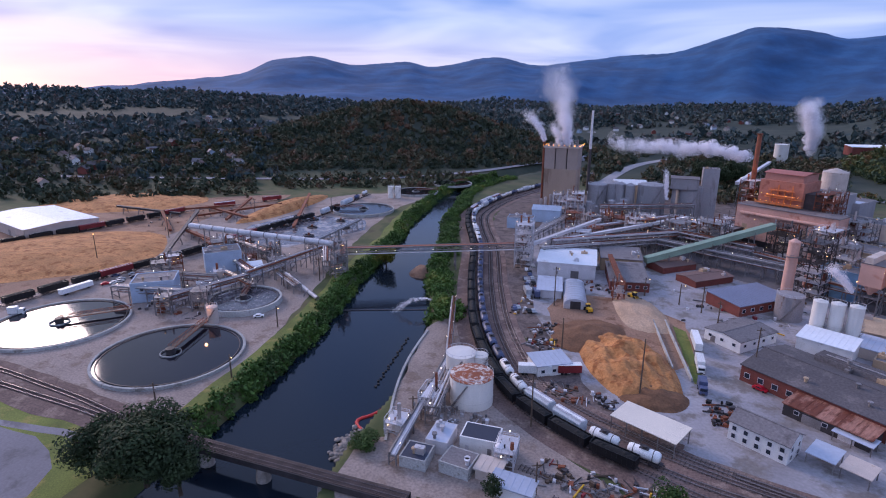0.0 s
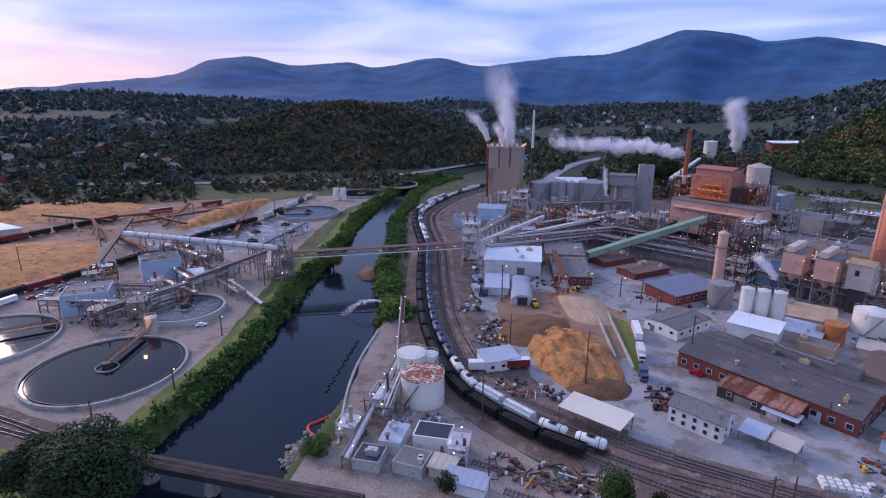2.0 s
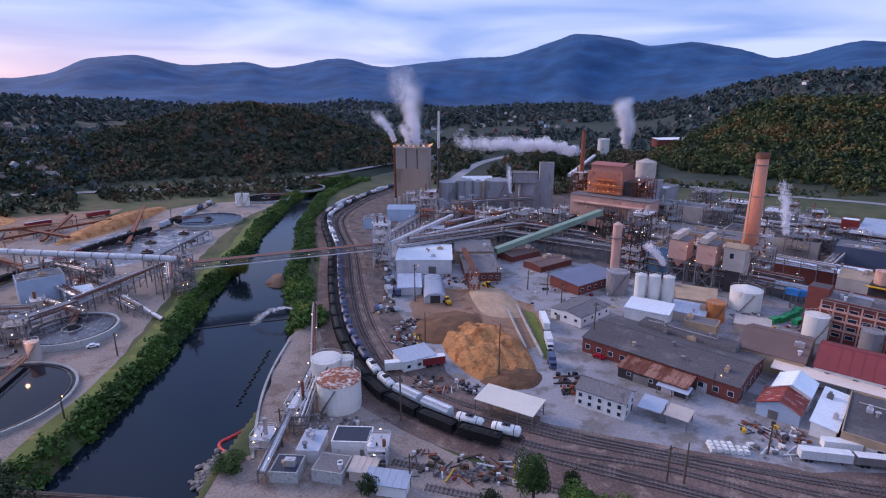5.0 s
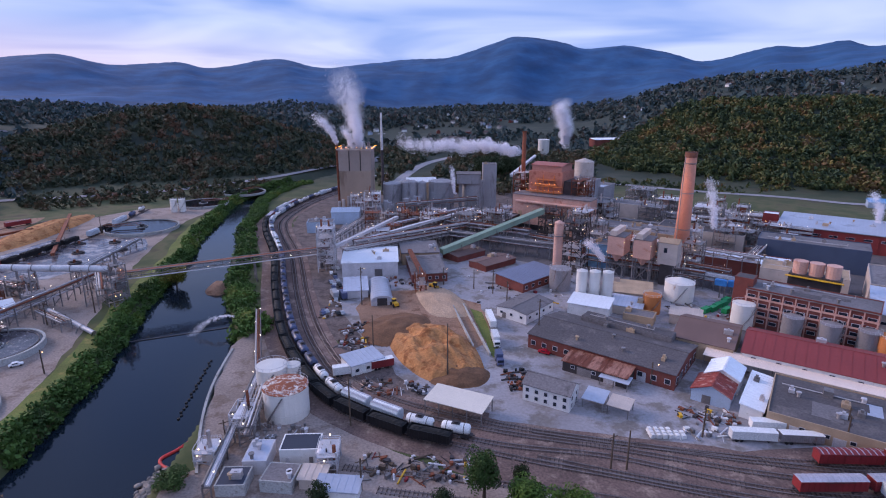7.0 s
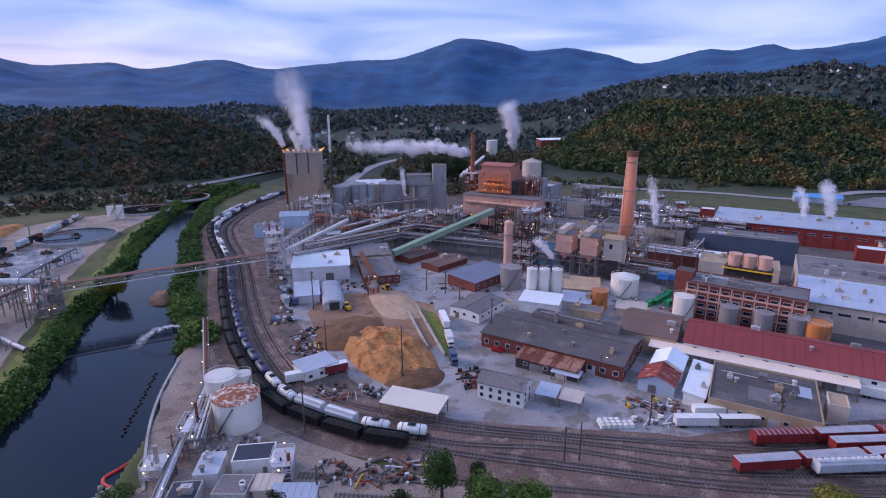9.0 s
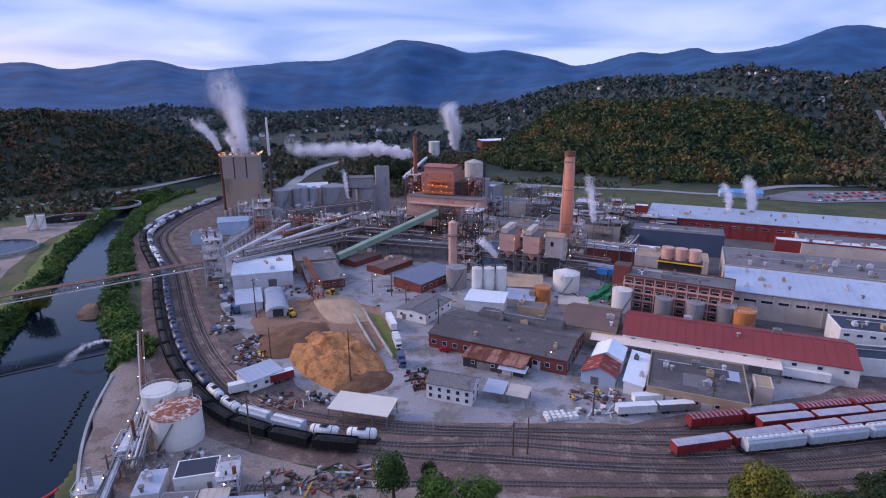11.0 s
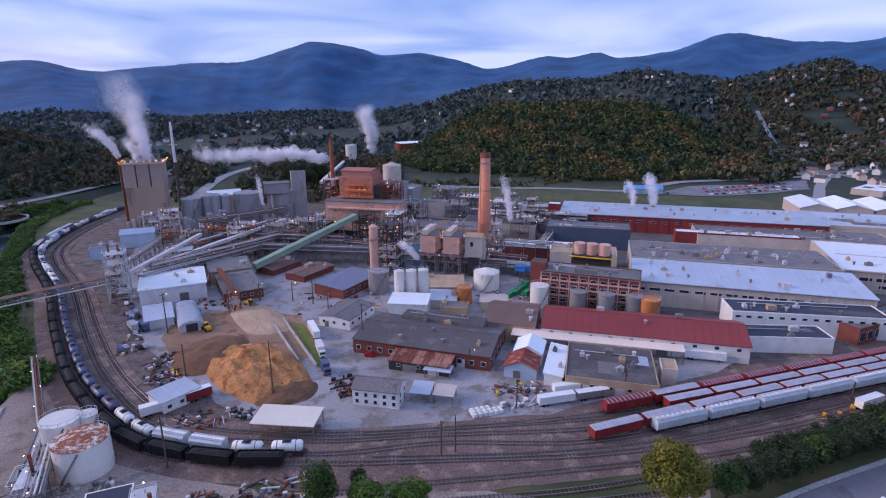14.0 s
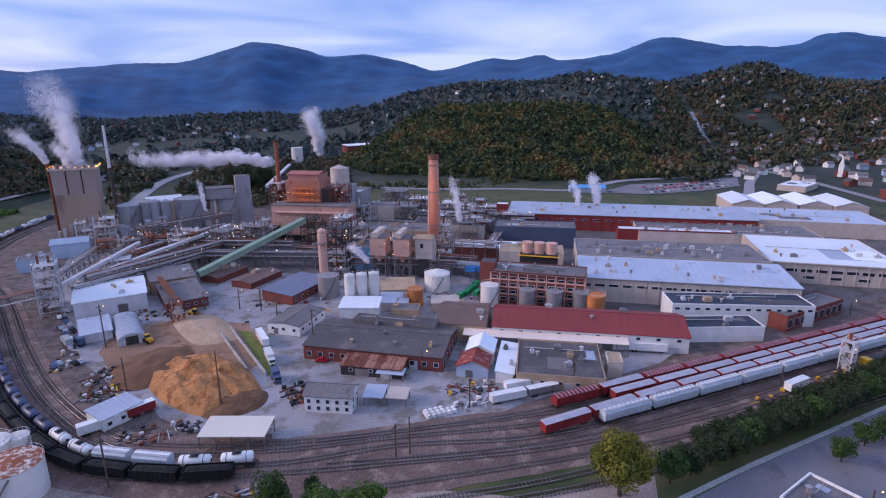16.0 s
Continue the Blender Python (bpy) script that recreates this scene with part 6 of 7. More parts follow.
# railway bridge over the river
e = thing("railway_bridge", "dark steel girder railway bridge on stone piers", "bridge", -126, 92.6, 0, 3.2)
for v in (-1.9, 1.9):
    part("girder", Shape().box(38, v, 0.4, 76, 0.4, 1.7), DARK_STEEL, e)
part("deck", Shape().box(38, 0, 2.0, 76, 3.6, 0.25), TIE, e)
for v in (-0.75, 0.75):
    part("rail", Shape().box(38, v, 2.3, 76, 0.12, 0.16), RAILSTEEL, e)
sl = Shape()
for i in range(100):
    sl.box(0.4 + i * 0.76, 0, 2.25, 0.25, 2.8, 0.14)
tagged(part("sleeper_bed", sl, TIE, e), kind="stuff")
for u in (18, 36, 54):
    part("pier", Shape().cyl(u, 0, -7, 2.2, 7.4, 10, 1.6), STONE, e)


# ---------- settling tanks ----------
rng_l = random.Random(12)


def clarifier(label, x, y, r, ang, wet=SLUDGE, h=1.2, bridge=True):
    e = thing("settling_tank", label, "settling tank", x, y)
    part("rim_wall", Shape().ring(0, 0, 0, r - 0.9, r, h, 72), CONCRETE, e)
    part("weir", Shape().ring(0, 0, h - 0.55, r - 2.2, r - 1.9, 0.3, 72), DARK_STEEL, e)
    part("water", Shape().cyl(0, 0, 0.2, r - 0.9, h - 0.7, 72), wet, e, "dark still water")
    part("centre_column", Shape().cyl(0, 0, 0, 1.6, h + 1.6, 16), DARK_STEEL, e)
    part("feed_well", Shape().ring(0, 0, h - 0.5, 3.4, 3.7, 0.5, 32), CONCRETE, e)
    if bridge:
        c, s = math.cos(radians(ang)), math.sin(radians(ang))
        b = Shape()
        for o in (-0.8, 0.8):
            p, q = (-o * s, o * c), (r * c - o * s, r * s + o * c)
            b.bar((*p, h + 1.2), (*q, h + 1.2), 0.25).bar((*p, h + 2.6), (*q, h + 2.6), 0.18)
            n = 12
            for i in range(n):
                u, w = i / n, (i + 1) / n
                b.bar((p[0] + (q[0] - p[0]) * u, p[1] + (q[1] - p[1]) * u, h + (1.2 if i % 2 else 2.6)), (p[0] + (q[0] - p[0]) * w, p[1] + (q[1] - p[1]) * w, h + (2.6 if i % 2 else 1.2)), 0.14)
        part("bridge_truss", b, RUST, e)
        part("bridge_deck", Shape().bar((0, 0, h + 1.3), (r * c, r * s, h + 1.3), 1.5, 0.1), DARK_STEEL, e)
    return e


clarifier("large round settling tank with dark water and a rusty access bridge", -162, 130, 25.5, 108)
clarifier("large round settling tank reflecting the sky", -226, 132, 26, 50)
clarifier("smaller open round tank with scum and a truss arm", -174, 180, 16.5, 120, mat("scummy water", (70, 66, 72), 0.15, 0.5, 0.25, spot=(150, 142, 142), bump=0), 2.6)
clarifier("wide round tank beside the aeration pond", -228, 372, 24, 200, SLUDGE, 2.2)
clarifier("far round settling tank", -226, 462, 21, 30, SLUDGE, 2.0)
clarifier("distant round settling tank by the river", -213, 520, 20, 60, SLUDGE, 2.0)
patch("pond", [(-262, 250), (-215, 262), (-195, 320), (-212, 348), (-270, 340), (-275, 300)], 0.12, mat("aeration pond", (96, 88, 92), 0.2, 0.3, 0.05, bump=0, spot=(170, 156, 150), spot_at=0.55), "grey aeration pond with foam streaks", 2.0)
for i, (x, y) in enumerate([(-263, 335), (-245, 330), (-225, 335), (-210, 318), (-232, 310), (-252, 305), (-262, 285), (-240, 282), (-220, 290), (-245, 262)]):
    e = thing("surface_aerator", "round floating aerator with a motor", "aerator", x, y, 0, 0, "aerators of the pond")
    part("float", Shape().ring(0, 0, 0.1, 2.2, 3.4, 0.8, 20), DARK_STEEL, e)
    part("motor", Shape().cyl(0, 0, 0.1, 0.7, 2.2, 10), RUST, e)
    part("arm", Shape().box(0, 0, 1.0, 6.4, 0.4, 0.3), DARK_STEEL, e)
tank("day_tank", "yellow-lit cream tank on the settling tank's edge", -170, 158, 2.2, 7, CREAM, CREAM, 0.5)
for i, (x, y) in enumerate([(-258, 213), (-250, 206), (-205, 188), (-199, 184)]):
    e = thing("pressure_vessel", "white horizontal vessel on saddles", "tank", x, y, 0, 25 + 12 * i)
    part("shell", Shape().tube((-4, 0, 2.4), (4, 0, 2.4), 1.6, 14), PALE_STEEL, e)
    for u in (-2.5, 2.5):
        part("saddle", Shape().box(u, 0, 0, 0.5, 2.4, 1.3), CONCRETE, e)
tank("twin_tank", "slim white twin tank by the far settling tank", -236, 432, 2.6, 10, TANK_WHITE, TANK_WHITE, 0.3)
tank("twin_tank", "slim white twin tank by the far settling tank", -230, 434, 2.6, 10, TANK_WHITE, TANK_WHITE, 0.3)
for i, (a, b, h) in enumerate([((-179, 256), (-186, 196), 8), ((-186, 196), (-196, 160), 7), ((-200, 190), (-240, 180), 6), ((-196, 168), (-230, 160), 7), ((-160, 224), (-178, 250), 9)]):
    pipe_rack("white pipe bridge beside the settling tanks", (*a, 0), (*b, 0), 4, h, 2, 4, 300 + i)
for i, (x, y, a, b, h, fl) in enumerate([(-186, 168, 7, 7, 9, 2), (-197, 158, 6, 6, 8, 2), (-236, 190, 8, 6, 9, 3), (-228, 222, 8, 8, 13, 4), (-157, 230, 7, 7, 19, 5), (-240, 236, 10, 7, 10, 3), (-210, 240, 9, 9, 8, 2)]):
    steel_tower("grey steel equipment frame by the settling works", x, y, a, b, h, fl, 30 + 7 * i, STEEL, seed=400 + i, lamps=3)
for a, b in (((-300, 300), (-330, 360)), ((-330, 300), (-290, 350)), ((-350, 330), (-280, 300)), ((-310, 260), (-352, 290)), ((-290, 262), (-250, 236)), ((-370, 300), (-320, 330))):
    conveyor("chip_conveyor", "low rusty conveyor of the chip yard", (*a, 1.6), (*b, 5), 0, RUST, True, 3, 1.6, 1.2)
for a, b, z0, z1 in (((-258, 208), (-318, 292), 2, 8), ((-250, 240), (-300, 262), 5, 3), ((-345, 300), (-400, 290), 2, 5), ((-240, 300), (-300, 400), 2, 4)):
    conveyor("chip_conveyor", "dark rusty conveyor of the chip yard", (*a, z0), (*b, z1), 0, DARK_STEEL if z1 > 4 else RUST, True, 4, 1.7, 1.3)
for i, (a, b, h) in enumerate([((-192, 205), (-236, 228), 6), ((-205, 236), (-250, 252), 5), ((-178, 190), (-205, 200), 5), ((-160, 200), (-180, 212), 4), ((-200, 262), (-206, 330), 4)]):
    pipe_rack("steel pipe rack of the settling works", (*a, 0), (*b, 0), 4, h, 1, 5, 340 + i)
for i in range(9):
    steel_tower("small steel frame with tanks by the settling works", -245 + 60 * rng_l.random(), 190 + 62 * rng_l.random(), 4 + 4 * rng_l.random(), 4 + 3 * rng_l.random(), 4 + 5 * rng_l.random(), 2, 60 * rng_l.random(), rng_l.choice((STEEL, RUST, PALE_STEEL)), seed=430 + i, lamps=2)
conveyor("outfall_pipe", "pale pipe bending down to the river bank", (-176, 212, 4), (-146, 196, 1), 0.9, PALE_STEEL, False, 2)


# ---------- heaps ----------
def heap(name, label, x, y, rx, ry, h, ang, material, rough=0.12, n=56, category="pile"):
    s = Shape()
    c, q = math.cos(radians(ang)), math.sin(radians(ang))
    for i in range(n + 1):
        for j in range(n + 1):
            u, v = i / n * 2 - 1, j / n * 2 - 1
            d = math.hypot(u, v) * (1 + 0.16 * noise.noise((u * 1.6 + x, v * 1.6 + y, 0)))
            t = max(0.0, 1 - d)
            z = h * min(1.0, 1.35 * t ** 0.85) * (1 + rough * 2 * noise.noise((u * 3 + x, v * 3, 1))) + (rough * h * 0.5 * noise.ridged_multi_fractal((u * 3.2, v * 3.2 + y, 0), 1.0, 2.0, 3, 1.0, 2.0) if t > 0 else 0)
            s.v.append((x + u * rx * c - v * ry * q, y + u * rx * q + v * ry * c, max(0.0, z * min(1, t * 6)) + (0.02 if t > 0 else -0.6)))
    m = n + 1
    s.f = [(i * m + j, (i + 1) * m + j, (i + 1) * m + j + 1, i * m + j + 1) for i in range(n) for j in range(n)]
    return single(name, s, material, label, category, "", "stuff", smooth=True)


heap("chip_pile", "tall heap of orange-brown wood chips with push marks", -10.5, 187.5, 15, 25, 4.8, 27, CHIPS, 0.3, 120)
heap("bark_pile", "dark brown bark rim at the foot of the chip heap", -1, 169, 11, 9, 2.2, 20, CHIPS_DARK)
heap("bark_pile", "dark bark spread beside the chip heap", -27, 207, 14, 17, 2.6, -20, CHIPS_DARK)
heap("chip_ramp", "pale chip spill below the feed hopper", -10, 238, 11, 22, 1.8, 20, mat("pale chips", (170, 142, 118), 0.95, 0.15, 0.1, 1.5))
heap("chip_pile", "vast low field of pale orange wood chips", -330, 196, 64, 52, 4.5, 25, CHIPS, 0.05, 80)
heap("chip_pile", "far field of brown-orange wood chips", -430, 320, 70, 42, 4.5, 30, CHIPS, 0.05, 60)
heap("chip_pile", "long orange chip heap between the tracks", -292, 360, 14, 62, 5, 4, CHIPS, 0.08, 50)
heap("sandbar", "small sandy bar in the river", -125, 262, 7, 11, 3.4, 20, DIRT, 0.1, 24)
bpy.data.objects["sandbar"].location.z = -4.2
rg_ = np.random.default_rng(8)
stones = [crown_lump(i + 50, 1, 0.5) for i in range(6)]
rip = []
for cx, cy, sx, sy, n, zz in ((-78, 116, 2.2, 6, 340, -4.2), (-67, 107, 4, 4, 80, -2.0)):
    for _ in range(n):
        rip.append((cx + sx * 0.55 * rg_.normal() - 0.3 * 0, cy + sy * 0.5 * rg_.normal(), zz + 0.9 * rg_.random(), 0.5 + 0.7 * rg_.random(), 0.5 + 0.4 * rg_.random(), 6.28 * rg_.random()))
scatter("riprap", stones, rip, STONE, "spit of pale broken stone at the river wall", "stones")


# ---------- river things ----------
s = Shape()
for i in range(30):
    t = i / 29
    q = Vector((-66.3, 116, 0)).lerp(Vector((-86, 186, 0)), t) + Vector((-3.4 * math.sin(math.pi * t), 0, 0))
    s.v += [(q.x - 0.6, q.y, -7.0), (q.x - 0.6, q.y, 0.5), (q.x + 0.2, q.y, 0.5), (q.x + 0.2, q.y, -7.0)]
s.f = [(4 * i + j, 4 * i + j + 1, 4 * i + j + 5, 4 * i + j + 4) for i in range(29) for j in range(3)]
single("river_wall", s, CONCRETE, "grey concrete river wall with a low curb", "wall", "", "structure")
bm_ = Spline([(-77.5, 136), (-79.5, 131), (-82, 127), (-80.8, 124.5), (-78.5, 123)])
s = Shape()
n = 24
for i in range(n):
    s.tube(bm_.at(bm_.length * i / n)[0] + Vector((0, 0, -3.9)), bm_.at(bm_.length * (i + 1) / n)[0] + Vector((0, 0, -3.9)), 0.5, 8)
single("containment_boom", s, BOOM, "red floating boom curling off the river wall", "boom")
fl = Shape().cyl(0, 0, 0, 0.45, 0.5, 8).mesh("float", RUBBER)
ln = thing("float_line", "line of black floats across the river", "float line", 0, 0, -4.1)
fsp = Spline([(-87, 146), (-90, 162), (-94, 184)])
for i in range(22):
    q, _ = fsp.at(fsp.length * i / 21)
    part("float", fl, None, ln, at=pose(q.x + 0.4 * math.sin(i * 2.1), q.y, 0))
single("weir_line", Shape().bar((-138, 197, -4.0), (-97, 216, -4.0), 0.8, 0.5), DARK_STEEL, "dark low weir boom across the river", "weir")
rng = np.random.default_rng(3)


def steam_material():
    m = bpy.data.materials.new("lit steam")
    m.use_nodes = True
    n, l = m.node_tree.nodes, m.node_tree.links
    n.clear()
    o, x, d, t = (n.new("ShaderNode" + k) for k in ("OutputMaterial", "MixShader", "BsdfDiffuse", "BsdfTranslucent"))
    for q in (d, t):
        q.inputs[0].default_value = (0.97, 0.95, 0.98, 1)
    x.inputs[0].default_value = 0.5
    l.new(d.outputs[0], x.inputs[1])
    l.new(t.outputs[0], x.inputs[2])
    l.new(x.outputs[0], o.inputs[0])
    return m


STEAM = steam_material()


def flakes(name, label, pts, r0, r1, n, size, seed, thin=1.5, category="steam"):
    """A cloud of tiny pale flecks gathered in puffs along a line that widens and thins out."""
    rg = np.random.default_rng(seed)
    sp = Spline(pts, 12)
    k = 170
    t = np.sort(rg.random(k)) ** thin
    c = np.array([sp.at(sp.length * q)[0] for q in t])
    r = r0 + (r1 - r0) * t
    c += rg.normal(size=(k, 3)) * (r * 0.42)[:, None]
    w = 0.25 + 1.3 * rg.random(k) ** 2 * (1.15 - t)
    r = r * (0.45 + 0.5 * rg.random(k))
    n = int(n * 11)
    size *= 0.31
    i = rg.choice(k, n, p=w / w.sum())
    d = rg.normal(size=(n, 3))
    d *= np.minimum(1, 1.7 / np.linalg.norm(d, axis=1))[:, None]
    p = c[i] + d * (r[i] * 0.62)[:, None]
    a = rg.normal(size=(n, 3))
    a *= (size * (0.5 + rg.random(n)) / np.linalg.norm(a, axis=1))[:, None]
    b = np.cross(a, rg.normal(size=(n, 3)))
    b *= (size / np.linalg.norm(b, axis=1))[:, None]
    V = np.stack([p - a, p + b, p + a, p - b], 1).reshape(-1, 3)
    me = bpy.data.meshes.new(name)
    me.vertices.add(4 * n)
    me.vertices.foreach_set("co", V.ravel())
    me.loops.add(4 * n)
    me.loops.foreach_set("vertex_index", np.arange(4 * n, dtype=np.int32))
    me.polygons.add(n)
    me.polygons.foreach_set("loop_start", np.arange(0, 4 * n, 4, dtype=np.int32))
    me.update(calc_edges=True)
    me.materials.append(STEAM)
    return single(name, me, None, label, category, "", "stuff")


flakes("steam_plume", "pale steam rising from the shaft tower", [(-84, 446, 52), (-87, 450, 64), (-92, 455, 84), (-98, 462, 108)], 3, 11, 5200, 0.55, 1)
flakes("steam_plume", "curl of steam off the tower's riser pipe", [(-102, 440, 55), (-106, 441, 64), (-112, 442, 70), (-118, 444, 74)], 1.2, 4, 1800, 0.5, 2)
flakes("steam_plume", "short bright steam puff over the shaft tower", [(-90, 446, 51), (-93, 446, 58), (-97, 446, 66)], 1.6, 3, 1500, 0.45, 12)
flakes("steam_plume", "long white steam jet drifting behind the boiler house", [(41, 455, 47), (22, 470, 49.5), (-3, 490, 48), (-30, 505, 47.5), (-60, 522, 47)], 3.4, 6.5, 9500, 0.55, 3, 1.5)
flakes("steam_plume", "white steam cloud over the far plant", [(155, 884, 20), (156, 886, 44), (146, 890, 74)], 6, 11, 3800, 1.2, 4, 1.1)
flakes("steam_plume", "thin steam wisp in the middle of the works", [(-8, 425, 18), (-9, 425, 28), (-10, 425, 38)], 1, 2.0, 700, 0.4, 5, 1.1)
flakes("steam_plume", "thin steam wisp beside the silos", [(70, 268, 12), (66, 270, 17), (62, 272, 20)], 1, 2, 700, 0.4, 6, 1.1)
flakes("steam_plume", "steam drifting over the evaporators", [(112, 282, 14), (104, 286, 16), (92, 292, 18)], 1, 2.2, 900, 0.4, 7, 1.1)
flakes("steam_plume", "steam wisp beside the chimney", [(150, 330, 14), (149, 331, 26), (146, 332, 42)], 1.5, 3, 1100, 0.45, 8, 1.1)
flakes("steam_plume", "steam from the red hall's roof", [(275, 345, 14), (274, 346, 24), (270, 347, 36)], 2.0, 4, 1500, 0.5, 9, 1.1)
flakes("steam_plume", "second steam wisp on the red hall's roof", [(262, 352, 14), (261, 352, 22), (256, 353, 32)], 1.5, 3, 800, 0.45, 10, 1.1)
flakes("water_jet", "arching spray of water into the river", [(-95, 216, 0), (-100, 213, 2.0), (-106, 209, 1), (-112, 206, -3.8)], 0.2, 1.5, 900, 0.22, 11, 1.0, "water jet")


# ---------- poles and lamps ----------
def pole(x, y, h, arm=0, lamp=False):
    e = thing("utility_pole", "dark wooden utility pole with a crossarm" if arm else "plain dark wooden pole", "pole", x, y)
    part("shaft", Shape().cyl(0, 0, 0, 0.28, h, 8, 0.18), WOOD, e)
    if arm:
        part("crossarm", Shape().box(0, 0, h - 1.0, 2.6, 0.18, 0.2, 30), WOOD, e)
        part("transformer", Shape().cyl(0.4, 0, h - 3.0, 0.32, 1.1, 8), STEEL, e)
    if lamp:
        part("lamp_arm", Shape().bar((0, 0, h - 0.6), (1.6, -0.8, h - 0.2), 0.12), STEEL, e)
        lamp_dots(e, [(1.6, -0.8, h - 0.5)], LAMP_WARM, 0.35)


for x, y, h, a, lp in [(-5, 167, 20, 0, 0), (-32, 138.5, 16, 1, 0), (29, 197, 17.5, 1, 0), (38, 122, 10.5, 1, 0), (42, 122, 11.5, 0, 0), (-34, 191, 12.5, 0, 0), (-46, 233, 18, 1, 1), (103, 133, 10, 1, 0), (67, 137, 9, 1, 0), (-130, 126, 8.5, 0, 1), (-291, 195, 17, 0, 1), (-161, 219, 12, 1, 0), (170, 109, 6.5, 0, 0), (107, 139, 9, 1, 0), (62, 166, 8, 0, 1), (5, 256, 10, 0, 1), (20, 240, 10, 1, 0), (-10, 262, 9, 0, 1), (-64, 128, 8, 1, 0), (-24, 112, 9, 1, 0), (-143, 165, 9, 0, 1), (-172, 205, 10, 1, 0), (-205, 176, 12, 1, 0), (-190, 250, 12, 0, 1), (-300, 250, 14, 0, 1), (-250, 360, 12, 1, 0), (-300, 330, 12, 1, 0), (14, 250, 12, 1, 0), (135, 60, 5, 0, 1), (165, 152, 7, 0, 1), (255, 140, 7, 0, 1), (-140, 105, 7, 1, 0)]:
    pole(x, y, h, a, lp)


# ---------- vehicles and clutter ----------
def car(label, x, y, ang, paint, z=0.1):
    e = thing("car", label, "car", x, y, z, ang, "parked cars")
    s = Shape()
    prof = [(-2.2, 0.35), (-2.2, 0.85), (-1.5, 0.95), (-1.0, 1.45), (0.5, 1.45), (1.1, 0.95), (2.1, 0.8), (2.2, 0.35)]
    k = len(prof)
    for w in (-0.88, 0.88):
        s.v += [(u, w, zz) for u, zz in prof]
    s.f = [(i, (i + 1) % k, k + (i + 1) % k, k + i) for i in range(k)] + [tuple(range(k))[::-1], tuple(range(k, 2 * k))]
    part("body", s, paint, e)
    for w in (-0.9, 0.9):
        part("side_window", Shape().box(-0.25, w, 1.0, 1.5, 0.03, 0.36), GLASS_DARK, e)
        for u in (-1.4, 1.35):
            part("wheel", Shape().tube((u, w - 0.1, 0.33), (u, w + 0.02, 0.33), 0.33, 12), RUBBER, e)
    return e


def truck(label, x, y, ang, paint, L=9.0, z=0.1):
    e = thing("truck", label, "truck", x, y, z, ang, "parked trucks")
    part("box_body", Shape().box(-1.2, 0, 1.1, L - 2.6, 2.5, 2.7), paint, e)
    part("cab", Shape().box(L / 2 - 1.1, 0, 0.6, 2.0, 2.3, 2.2), paint, e)
    part("windscreen", Shape().box(L / 2 - 0.08, 0, 1.7, 0.06, 2.0, 0.8), GLASS_DARK, e)
    part("chassis", Shape().box(0, 0, 0.6, L, 1.0, 0.4), DARK_STEEL, e)
    for u in (-L / 2 + 1.2, -L / 2 + 2.4, L / 2 - 1.2):
        for w in (-1.1, 1.1):
            part("wheel", Shape().tube((u, w - 0.15, 0.5), (u, w + 0.15, 0.5), 0.5, 12), RUBBER, e)
    return e


def trailer(label, x, y, L, ang, paint, h=2.7, name="trailer"):
    e = thing(name, label, "trailer", x, y, 0.1, ang)
    part("body", Shape().box(0, 0, 0.9, L, 2.5, h), paint, e)
    part("roof", Shape().box(0, 0, 0.9 + h, L + 0.1, 2.6, 0.08), CAR_WHITE, e)
    ribs = Shape()
    for i in range(int(L / 1.2)):
        for v in (-1.27, 1.27):
            ribs.box(-L / 2 + 0.6 + 1.2 * i, v, 0.95, 0.08, 0.06, h - 0.1)
    tagged(part("side_ribbing", ribs, paint, e), kind="stuff")
    for u in (-L / 2 + 1.5, -L / 2 + 2.7):
        for w in (-1.0, 1.0):
            part("wheel", Shape().tube((u, w - 0.15, 0.5), (u, w + 0.15, 0.5), 0.5, 12), RUBBER, e)
    part("landing_leg", Shape().box(L / 2 - 2, 0, 0, 0.2, 1.8, 0.9), DARK_STEEL, e)
    return e


def loader(label, x, y, ang):
    """A wheel loader with a bucket."""
    e = thing("wheel_loader", label, "loader", x, y, 0.1, ang, "wheel loaders")
    part("engine_body", Shape().box(-1.2, 0, 0.8, 3.0, 1.9, 1.3), YELLOW, e)
    part("cab", Shape().box(0.6, 0, 1.2, 1.5, 1.6, 2.0), GLASS_DARK, e)
    part("cab_roof", Shape().box(0.6, 0, 3.2, 1.8, 1.8, 0.15), YELLOW, e)
    for v in (-0.6, 0.6):
        part("lift_arm", Shape().bar((1.2, v, 1.6), (3.4, v, 0.7), 0.25), YELLOW, e)
    part("bucket", Shape().add([(u, v, z) for v in (-1.4, 1.4) for u, z in ((3.2, 0.2), (4.5, 0.1), (3.5, 1.3))], [(0, 1, 4, 3), (0, 3, 5, 2), (0, 2, 1), (3, 4, 5)]), STEEL, e)
    for u in (-1.6, 1.6):
        for v in (-1.1, 1.1):
            part("wheel", Shape().tube((u, v - 0.25, 0.75), (u, v + 0.25, 0.75), 0.75, 14), RUBBER, e)
    return e


